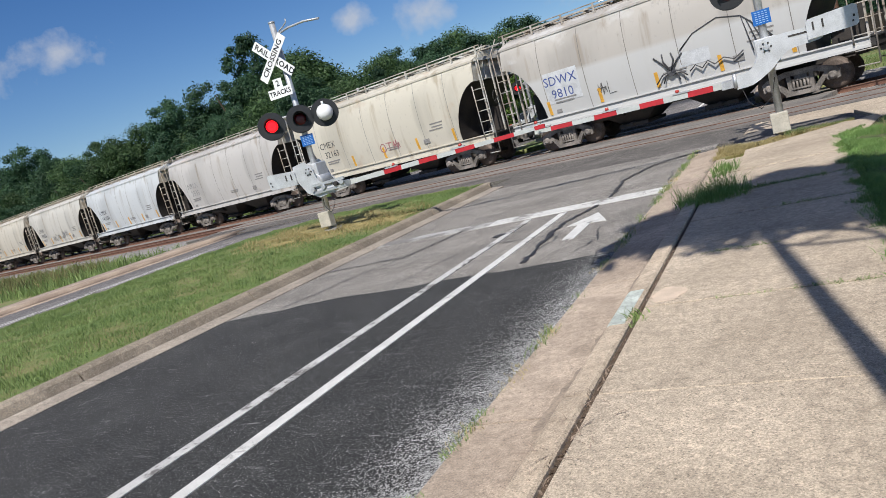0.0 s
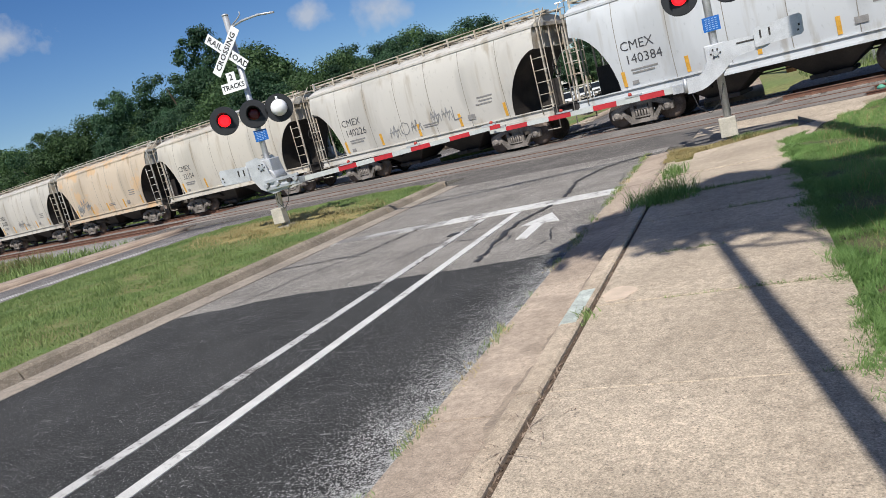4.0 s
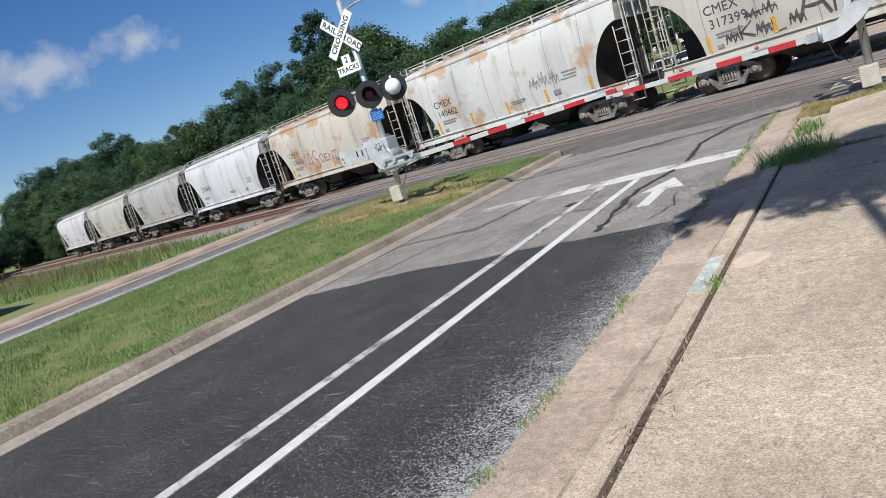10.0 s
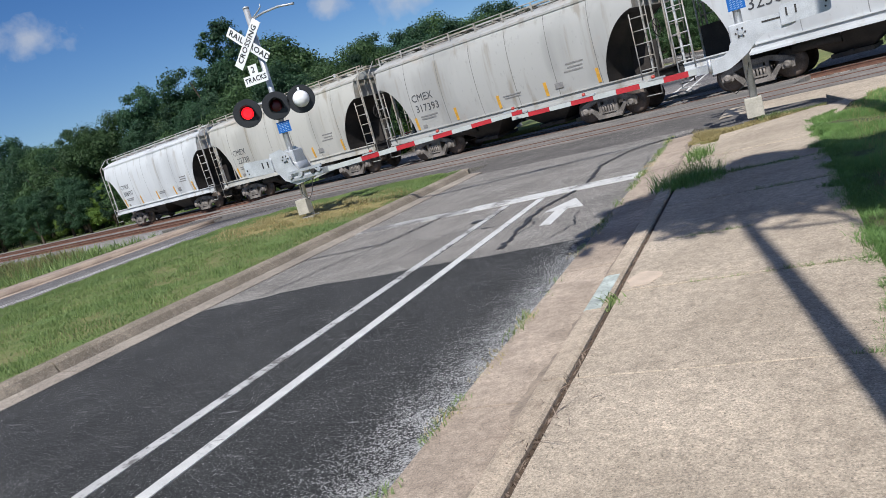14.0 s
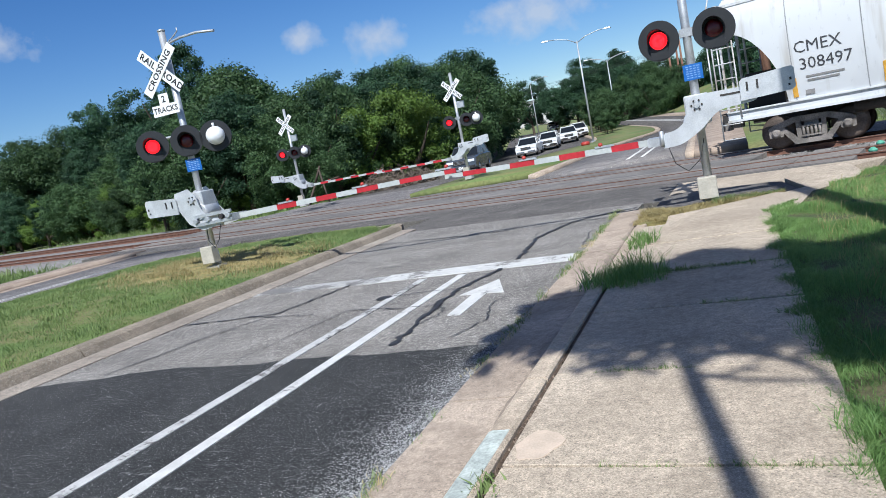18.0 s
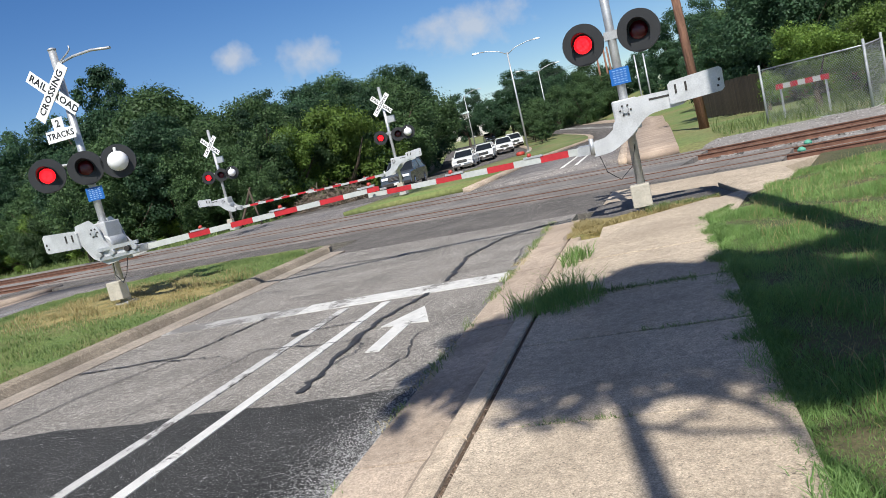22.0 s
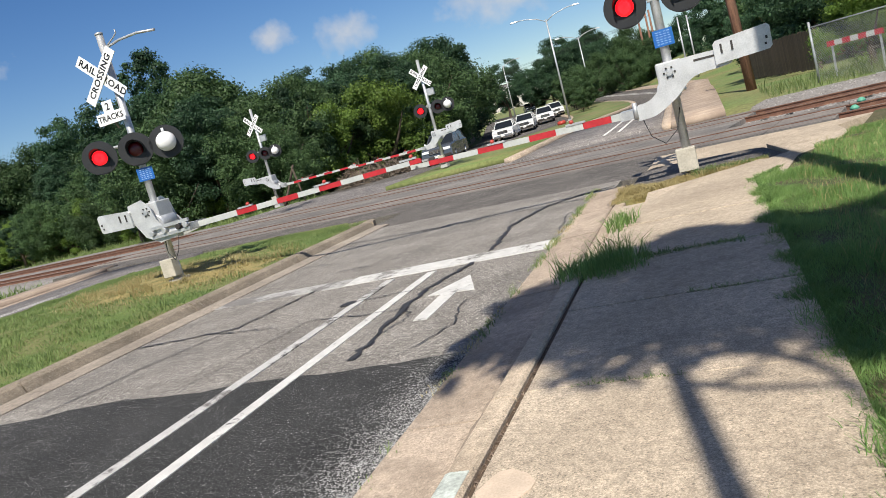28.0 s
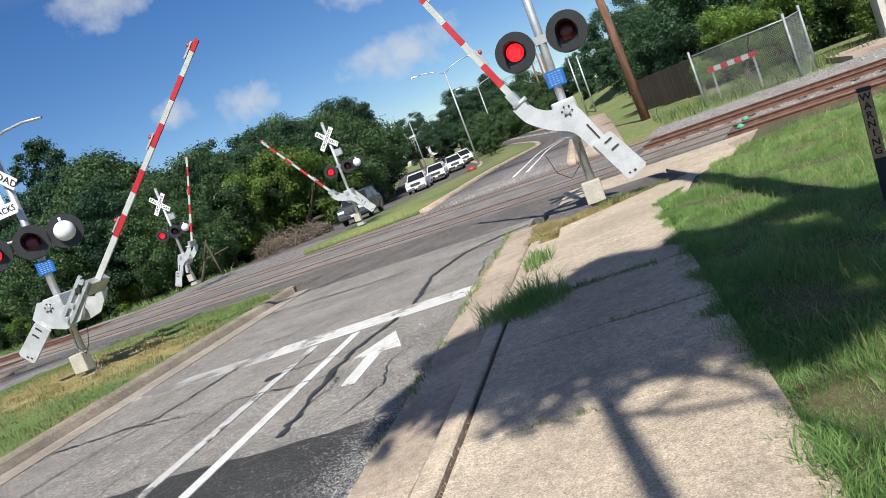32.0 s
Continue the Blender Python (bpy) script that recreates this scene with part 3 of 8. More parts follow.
def roads():
    # near carriageway: new black surface, then the old grey one, then the darker crossing apron
    wob = [(X_GUT_L - 0.3 + (X_RIGHT + 0.3 - X_GUT_L) * k / 24, Y_PATCH + 0.07 * math.sin(k * 0.9) * (1 - k / 30) + 0.02 * math.sin(k * 2.3)) for k in range(25)]
    wob = [(x, y - (0.35 if x < -4.6 else 0.0) * min(1.0, (-4.6 - x) / 1.2)) for x, y in wob]
    quad_sheet("road_near", [(X_GUT_L - 0.3, -40), (X_RIGHT + 0.5, -40), (X_RIGHT + 0.5, -14)] + wob[::-1], 0.0, asphalt_new, label="fresh black asphalt lane with a worn ragged seam", category="road")
    quad_sheet("road_middle", wob + [(X_RIGHT - 0.1, 19.7), (X_GUT_L - 0.3, 20.9)], -0.005, asphalt_old, label="old grey asphalt with tar-sealed cracks", category="road")
    far = [(x, crossing_edge(x, -6.4)) for x in (X_RIGHT + 0.3, -3, X_MED - 0.3)]
    quad_sheet("road_apron", [(X_MED - 0.3, 20.95), (X_RIGHT, 19.75), (X_RIGHT + 0.45, 19.6)] + far, -0.03, asphalt_mid, label="dark asphalt apron before the tracks", category="road")
    # gutters and curbs in pieces
    curb_l = thing("curb_near", pose(0, 0, 0), "weathered concrete curb and gutter beside the walk", "curb", kind="structure")
    edges = [-38 + 3.02 * k for k in range(16)] + [9.95, 12.6, 15.0, 16.6, 18.6]
    for k, (a, b) in enumerate(zip(edges, edges[1:])):
        top = 0.14 if b <= 12.7 else 0.075 if b < 15.1 else 0.06
        bm = B()
        prof = [(X_GUT_R + 0.05, -0.2), (X_GUT_R + 0.06, 0.03), (X_GUT_R + 0.082, top - 0.035), (X_GUT_R + 0.095, top - 0.008), (X_GUT_R + 0.115, top), (X_GUT_R + 0.225, top + 0.004), (X_GUT_R + 0.24, top - 0.012), (X_GUT_R + 0.24, -0.2)]
        slab(bm, prof, a + 0.008, b - 0.008, "y")
        if a < 16.5:
            skewed(part("curb_stone", bm, curb_top, curb_l), WALK_SKEW, -0.02)
        bm = B()
        slab(bm, [(X_RIGHT - 0.03, -0.2), (X_RIGHT - 0.03, 0.006), (X_GUT_R + 0.05, 0.028), (X_GUT_R + 0.05, -0.2)], a + 0.01, b - 0.01, "y")
        skewed(part("gutter_slab", bm, concrete_curb, curb_l), WALK_SKEW, -0.02)
    bm = B()
    slab(bm, [(X_GUT_R + 0.079, 0.105), (X_GUT_R + 0.092, 0.134), (X_GUT_R + 0.114, 0.1425), (X_GUT_R + 0.215, 0.1465), (X_GUT_R + 0.215, 0.10), (X_GUT_R + 0.08, 0.10)], 8.4, 9.15, "y")
    skewed(part("paint_patch", bm, mat("pale_green_paint", (0.56, 0.60, 0.54), 0.8, var=0.35, scale=6), curb_l, "faded pale paint"), WALK_SKEW, -0.02)
    # ragged darker strip along the curb's foot
    random.seed(71)
    bm = B()
    prev = None
    for k in range(200):
        y = 2.0 + 0.08 * k
        wide = 0.06 + 0.03 * math.sin(y * 1.9) + 0.02 * math.sin(y * 5.3) + random.uniform(-0.02, 0.02)
        row = [bm.verts.new((X_GUT_R + 0.048 - wide, y, 0.0305 - 0.033 * wide)), bm.verts.new((X_GUT_R + 0.048, y, 0.031))]
        if prev:
            bm.faces.new((prev[0], prev[1], row[1], row[0]))
        prev = row
    skewed(part("silt_strip", bm, mat("gutter_silt", (0.36, 0.285, 0.215), 0.95, scale=4, fine=60, var=0.4, bump=0.4, alt=(0.25, 0.20, 0.155)), curb_l, "dark silt washed along the gutter"), WALK_SKEW, -0.02)
    # median curb
    cm = thing("curb_median", pose(0, 0, 0), "rounded concrete curb along the grass median", "curb", kind="structure")
    edges = [-36 + 3.0 * k for k in range(19)] + [21.2]
    for a, b in zip(edges, edges[1:]):
        bm = B()
        prof = [(X_MED + 0.02, -0.2), (X_MED + 0.0, 0.03), (X_MED - 0.05, 0.13), (X_MED - 0.10, 0.16), (X_MED - 0.24, 0.165), (X_MED - 0.30, 0.12), (X_MED - 0.30, -0.2)]
        slab(bm, prof, a + 0.012, b - 0.012, "y")
        part("curb_stone", bm, curb_dark, cm)
        bm = B()
        slab(bm, [(X_MED + 0.02, -0.2), (X_MED + 0.02, 0.03), (X_GUT_L, 0.006), (X_GUT_L, -0.2)], a + 0.01, b - 0.01, "y")
        part("gutter_slab", bm, gutter_dust, cm)
    # nose of the median: a curved run of curb
    for k in range(7):
        a0, a1 = radians(k * 26), radians((k + 1) * 26)
        bm = B()
        c = Vector((X_MED - 0.75, 21.2))
        pts = [(c.x + math.cos(a) * r * 1.0, c.y + math.sin(a) * r * 0.8) for r, a in ((0.75, a0), (0.75, a1), (0.45, a1), (0.45, a0))]
        slab(bm, pts, -0.2, 0.15)
        part("curb_stone", bm, curb_dark, cm)
    # opposite carriageway left of the median
    strip("road_opposite", -20.6, -15.2, -40, 27.0, 0.0, asphalt_pale, label="worn pale asphalt of the opposite lanes", category="road")
    strip("gutter_opposite", -21.2, -20.61, -40, 27.0, 0.01, brick_walk, label="pinkish concrete gutter", category="gutter")
    strip("walk_opposite", -23.2, -21.21, -40, 28.0, 0.12, brick_walk, label="dusty pinkish concrete walk", category="pavement")
    strip("gutter_median_far", -15.19, -14.8, -40, 20.5, 0.03, concrete_curb, label="concrete edge of the median", category="gutter")
    for x in (-18.1, -17.75):
        strip("lane_line", x, x + 0.12, -40, 23.5, 0.006, worn_paint, thick=0.03, label="worn white lane line on pale asphalt", category="line")
    # lanes beyond the tracks, swinging left
    off = lambda d: (lambda y: d + bend(y))
    right = lambda y: min(float(np.interp(y, (31, 33, 57, 80), (-0.45, -0.58, -2.1, -2.5))), 0.4 + bend(y))
    verge = lambda y: min(float(np.interp(y, (30, 62, 95), (1.5, 0.6, -0.6))), 2.6 + bend(y))
    strip("road_beyond", off(-6.0), right, 35.5, 190, -0.02, asphalt_mid, step=4, label="dark asphalt road bending away beyond the tracks", category="road")
    strip("road_beyond_opposite", off(-22.5), off(-12.5), 36.5, 190, -0.02, asphalt_mid, step=4, label="dark asphalt lanes where the cars wait", category="road")
    strip("road_beyond_pale", -6.0, lambda y: right(y), 32.6, 46, -0.012, asphalt_pale, step=4, label="pale worn asphalt beyond the tracks", category="road")
    strip("walk_beyond", lambda y: right(y) + 0.3, verge, 30.9, 120, 0.08, brick_walk, step=4, label="pinkish concrete walk beyond the tracks", category="pavement")
    strip("curb_beyond", right, lambda y: right(y) + 0.3, 31.2, 150, 0.06, concrete_curb, step=4, label="concrete curb beyond the tracks", category="curb")
    strip("median_beyond", off(-12.0), off(-6.5), 34.0, 150, 0.16, far_turf, step=4, label="mown grass median beyond the tracks", category="grass")
    strip("median_beyond_curb", off(-6.5), off(-6.0), 33.3, 150, 0.12, concrete_curb, step=4, label="concrete curb of the far median", category="curb")
    strip("median_beyond_edge", off(-12.5), off(-12.0), 35.0, 150, 0.10, concrete_curb, step=4, label="concrete edge of the far median", category="curb")
    for d in (0.0, 0.55):
        along = lambda y, d=d: min(float(np.interp(y, (34, 50, 70), (-2.9, -3.5, -3.5))), -2.7 + bend(y)) + d
        strip("lane_line", along, lambda y, g=along: g(y) + 0.12, 34.5, 170, 0.0, road_paint, step=4, thick=0.03, label="white lane line beyond the tracks", category="line")


def markings():
    for x, m in ((-2.455, worn_paint), (-1.86, road_paint)):
        bm = B()
        slab(bm, [(x - 0.062, -14), (x + 0.062, -14), (x + 0.062, 14.62), (x - 0.062, 14.62)], -0.02, 0.007)
        tagged(skewed(part("lane_line", bm, m)), "white lane line along the asphalt", "line", "double lane line", "structure")
    bm = B()
    slab(bm, [(-3.4, 14.80), (-0.45, 14.68), (-0.48, 15.18), (-3.4, 15.28)], -0.02, 0.004)
    tagged(part("stop_line", bm, stop_paint), "broad white stop line with worn edges", "line", kind="structure")
    bm = B()
    slab(bm, [(-5.85, 14.95), (-3.4, 14.78), (-3.4, 15.22), (-5.75, 15.38)], -0.02, 0.004)
    tagged(part("stop_line", bm, faint_paint), "badly worn end of the white stop line", "line", kind="structure")
    bm = B()
    out = [(-1.29, 12.42), (-1.13, 12.39), (-1.16, 13.3), (-0.94, 13.26), (-1.25, 14.02), (-1.51, 13.33), (-1.34, 13.3)]
    slab(bm, out, -0.02, 0.004)
    tagged(part("lane_arrow", bm, road_paint), "white straight-ahead arrow painted on the lane", "arrow", kind="structure")
    # tar seams, and one straight run drawn as an overhead wire's shadow
    random.seed(5)
    runs = [[(-1.48, 11.45), (-1.51, 12.0), (-1.64, 13.0), (-1.66, 13.7), (-1.55, 14.15), (-1.47, 14.72)], [(-1.38, 15.3), (-1.5, 16.2), (-1.62, 17.1), (-1.34, 18.35), (-0.88, 18.8), (-0.3, 19.1)],
            # the first run below paints the shadow of a wire overhead
            [(-6.7, 19.42), (-5.2, 19.05), (-3.5, 18.68), (-1.48, 18.37), (-0.2, 18.28)], [(-5.7, 13.3), (-5.07, 13.35), (-4.17, 13.43), (-4.04, 14.06), (-3.89, 14.88)],
            [(-4.4, 13.33), (-3.9, 13.2), (-3.4, 13.1)], [(-2.94, 13.15), (-2.1, 12.98), (-1.64, 12.95)], [(-2.63, 13.68), (-2.1, 13.75), (-1.66, 13.72)], [(-4.9, 11.2), (-4.6, 12.4), (-4.2, 13.4)],
            [(-4.21, 16.06), (-3.9, 16.05), (-3.53, 15.98)], [(-2.9, 17.6), (-2.6, 18.6), (-2.5, 19.9)], [(-5.7, 12.2), (-5.2, 12.9), (-4.4, 13.35)], [(-1.5, 12.1), (-1.4, 12.6), (-1.62, 13.0)], [(-1.62, 17.1), (-1.75, 17.5), (-1.7, 18.0)],
            [(-3.2, 11.3), (-3.05, 12.6), (-2.95, 13.15)], [(-5.6, 17.2), (-4.6, 16.9), (-3.7, 17.0)], [(-0.6, 13.4), (-0.9, 12.8), (-0.75, 12.1), (-1.0, 11.4)], [(-0.5, 17.9), (-0.7, 16.8), (-0.55, 15.6)]]
    for k, run in enumerate(runs):
        bm = B()
        fine = []
        for a, b in zip(run, run[1:]):
            for s in range(6):
                q = s / 6
                fine.append((a[0] + (b[0] - a[0]) * q + random.uniform(-0.035, 0.035), a[1] + (b[1] - a[1]) * q + random.uniform(-0.03, 0.03)))
        fine.append(run[-1])
        w0 = 0.034 if k < 2 else 0.02 if k < 4 else 0.012 if k < 9 else 0.007
        prev = None
        for i, p in enumerate(fine):
            q = fine[min(i + 1, len(fine) - 1)]
            o = fine[max(i - 1, 0)]
            d = Vector((q[0] - o[0], q[1] - o[1])).normalized()
            w = w0 * random.uniform(0.5, 1.4)
            row = [bm.verts.new((p[0] - d.y * w, p[1] + d.x * w, 0.0075)), bm.verts.new((p[0] + d.y * w, p[1] - d.x * w, 0.0075))]
            if prev:
                bm.faces.new((prev[0], prev[1], row[1], row[0]))
            prev = row
        tagged(part("tar_seam", bm, tar), "black tar seal over a crack", "tar seam", "tar seams", "structure")
    bm = B()
    lathe(bm, [(0, 0.11), (0.006, 0.1)], (-2.68, 13.65, 0.003), (0, 0, 1), 14)
    tagged(part("tar_spot", bm, tar), "round black tar spot on grey asphalt", "tar spot", kind="structure")


def sidewalk():
    w = thing("pavement", pose(0, 0, 0), "pale weathered concrete walk in cast slabs", "pavement", kind="structure")
    joints = [-12 + 1.5 * k for k in range(13)] + [7.33, 8.76, 10.03, 11.48, 12.8, 14.4, 15.8]
    for a, b in zip(joints, joints[1:]):
        if b - a < 0.3:
            continue
        bm = B()
        slab(bm, [(0.56, a + 0.009), (2.14, a + 0.009), (2.14, b - 0.009), (0.56, b - 0.009)], -0.1, 0.13 - 0.004 * (int(a * 10) % 3))
        skewed(part("paving_slab", bm, concrete, w, bevel=0.004), WALK_SKEW, -0.02)
        bm = B()
        slab(bm, [(0.58, b - 0.012), (2.12, b - 0.012), (2.12, b + 0.012), (0.58, b + 0.012)], -0.05, 0.112)
        skewed(part("joint_soil", bm, soil, w), WALK_SKEW, -0.02)
    # the walk slips behind the mast to the crossing
    for q in ([(2.0, 17.62), (2.45, 17.22), (3.3, 18.35), (3.2, 20.6), (2.15, 19.5), (2.4, 18.0)],):
        bm = B()
        slab(bm, q, -0.15, 0.115 if q[0][1] < 16 else 0.08)
        part("paving_slab", bm, concrete, w)
    bm = B()
    slab(bm, [(0.5, -12), (0.575, -12), (0.575, 12.7), (0.5, 12.7)], -0.2, 0.105)
    skewed(part("soil_joint", bm, soil, w, "dark soil in the gap behind the curb"), WALK_SKEW, -0.02)
    # straw strip bearing the mast, concrete before it and the apron behind
    bm = B()
    slab(bm, [(0.1, 16.5), (1.0, 16.95), (1.95, 17.6), (1.98, 18.1), (1.0, 18.02), (0.1, 17.5)], -0.2, 0.07)
    tagged(part("verge", bm, dry_turf), "dry grass verge around the signal mast", "grass", kind="structure")
    bm = B()
    slab(bm, [(0.56, 15.82), (2.18, 15.82), (2.44, 17.2), (1.97, 17.58), (1.0, 16.93), (0.52, 16.68)], -0.2, 0.11)
    part("paving_slab", bm, concrete, w)
    bm = B()
    slab(bm, [(0.1, 17.52), (1.0, 18.04), (1.98, 18.12), (2.35, 18.0), (2.1, 19.4), (1.9, 19.58), (0.3, 19.98), (0.13, 19.6)], -0.2, 0.045)
    tagged(part("pavement_behind_mast", bm, asphalt_mid), "broken dark asphalt behind the signal mast", "pavement", kind="structure")
    # mortar patch by the curb
    bm = B()
    random.seed(61)
    slab(bm, [(0.68 + 0.13 * random.uniform(0.7, 1.1) * math.cos(a), 8.98 + 0.19 * random.uniform(0.75, 1.1) * math.sin(a)) for a in [2 * math.pi * k / 18 for k in range(18)]], 0.1, 0.1335)
    part("mortar_patch", bm, mat("mortar_pale", (0.63, 0.50, 0.38), 0.9, scale=8, fine=90, var=0.15, bump=0.1), w, "smooth pale mortar patch")
    bm = B()
    slab(bm, [(X_RIGHT + 0.3, 19.62), (0.3, 20.0), (2.0, 19.6), (3.2, 20.6), (4.2, 21.6), (4.0, crossing_edge(4.0, -6.4)), (X_RIGHT + 0.3, crossing_edge(0.15, -6.4))], -0.25, -0.02)
    tagged(part("pavement_apron", bm, concrete), "worn concrete walk leading onto the tracks", "pavement", kind="structure")


def blades(name, count, area, z, height, width, material, label, seed, lean=0.5, keep=None, category="grass"):
    """Grass as many single blades, each bent once."""
    rng = np.random.default_rng(seed)
    x0, x1, y0, y1 = area
    p = np.stack([rng.uniform(x0, x1, count), rng.uniform(y0, y1, count)], 1)
    if keep is not None:
        p = p[keep(p[:, 0], p[:, 1], rng)]
    n = len(p)
    zz = z(p[:, 0], p[:, 1]) if callable(z) else np.full(n, z)
    tuft = np.sin(p[:, 0] * 5.1 + 2 * np.sin(p[:, 1] * 3.3)) + np.sin(p[:, 1] * 4.7 + p[:, 0] * 2.1 + 1.7 * np.sin(p[:, 0] * 2.3))
    a = rng.uniform(0, 2 * np.pi, n)
    h = height * rng.uniform(0.4, 1.25, n) * (1 + 0.28 * tuft)
    w = width * rng.uniform(0.6, 1.3, n)
    t = 3 * np.sin(p[:, 0] * 7.7 + p[:, 1] * 2.9) + 3 * np.sin(p[:, 1] * 8.3 - p[:, 0] * 4.1) + rng.normal(0, 1.2, n)
    ln = lean * rng.uniform(0.1, 1.0, n) * h
    base = np.stack([p[:, 0], p[:, 1], zz - 0.01], 1)
    side = np.stack([np.cos(a), np.sin(a), 0 * a], 1) * w[:, None] / 2
    lean_v = np.stack([np.cos(t), np.sin(t), 0 * t], 1)
    mid = base + lean_v * ln[:, None] * 0.35 + np.array([0, 0, 1.0]) * h[:, None] * 0.6
    tip = base + lean_v * ln[:, None] + np.array([0, 0, 1.0]) * h[:, None]
    v = np.stack([base - side, base + side, mid + side * 0.8, mid - side * 0.8, tip], 1).reshape(-1, 3)
    i = np.arange(n)[:, None] * 5
    f = np.concatenate([i + np.array([[0, 1, 2]]), i + np.array([[0, 2, 3]]), i + np.array([[3, 2, 4]])])
    ob = part(name, soup(name, v, f, material))
    return tagged(ob, label, category, kind="stuff")


def mound(x, y):
    """Height of the median's grass."""
    u = np.clip((x + 15.0) / 8.6, 0, 1)
    return 0.15 + 0.22 * np.sin(np.pi * u) * np.clip((24.5 - y) / 6.0, 0, 1)


def median():
    xs, ys = np.linspace(-15.0, X_MED - 0.28, 19), np.linspace(-38, 22.2, 70)
    v, f = [], []
    for y in ys:
        for x in xs:
            xx = x
            if y > 20.2:
                xx = x + (x + 14) * 0.0 - max(0, y - 20.6) * 0.6 * (1 if x > -9 else 0)
            v.append((xx, y, float(mound(x, y))))
    w = len(xs)
    for j in range(len(ys) - 1):
        for i in range(w - 1):
            f.append((j * w + i, j * w + i + 1, (j + 1) * w + i + 1, (j + 1) * w + i))
    tagged(part("median", soup("median", np.array(v), np.array(f), turf)), "mown grass median between the carriageways", "grass", kind="structure")
    random.seed(44)
    ring = []
    for k in range(30):
        a = 2 * math.pi * k / 30
        r = random.uniform(0.75, 1.05)
        ring.append((-8.75 + 2.4 * r * math.cos(a), 17.5 + 1.7 * r * math.sin(a)))
    bm = B()
    mid = bm.verts.new((-8.75, 17.5, float(mound(-8.75, 17.5)) + 0.02))
    rim = [bm.verts.new((x, y, float(mound(x, y)) + 0.008)) for x, y in ring]
    inn = [bm.verts.new((-8.75 + (x + 8.75) * 0.5, 17.5 + (y - 17.5) * 0.5, float(mound(-8.75 + (x + 8.75) * 0.5, 17.5 + (y - 17.5) * 0.5)) + 0.018)) for x, y in ring]
    for k in range(30):
        j = (k + 1) % 30
        bm.faces.new((rim[k], rim[j], inn[j], inn[k]))
        bm.faces.new((inn[k], inn[j], mid))
    tagged(part("straw_patch", bm, dry_turf), "bare straw-coloured patch around the mast", "grass", kind="structure")
    dry = lambda x, y, rng: rng.random(len(x)) < np.clip(1.2 - np.hypot((x + 8.6) / 2.4, (y - 17.6) / 1.9), 0, 1)
    wet = lambda x, y, rng: rng.random(len(x)) > 0.93 * np.clip(1.4 - np.hypot((x + 8.7) / 2.7, (y - 17.5) / 1.9), 0, 1)
    blades("grass", 230000, (-15.0, X_MED - 0.3, 1.5, 21.6), mound, 0.05, 0.011, blade_mat, "short mown green grass on the median", 3, 0.7, wet)
    blades("dry_grass", 42000, (-11.5, X_MED - 0.3, 14.8, 20.5), mound, 0.075, 0.012, dry_blade, "straw-dry patch of grass at the mast", 4, 0.8, dry)


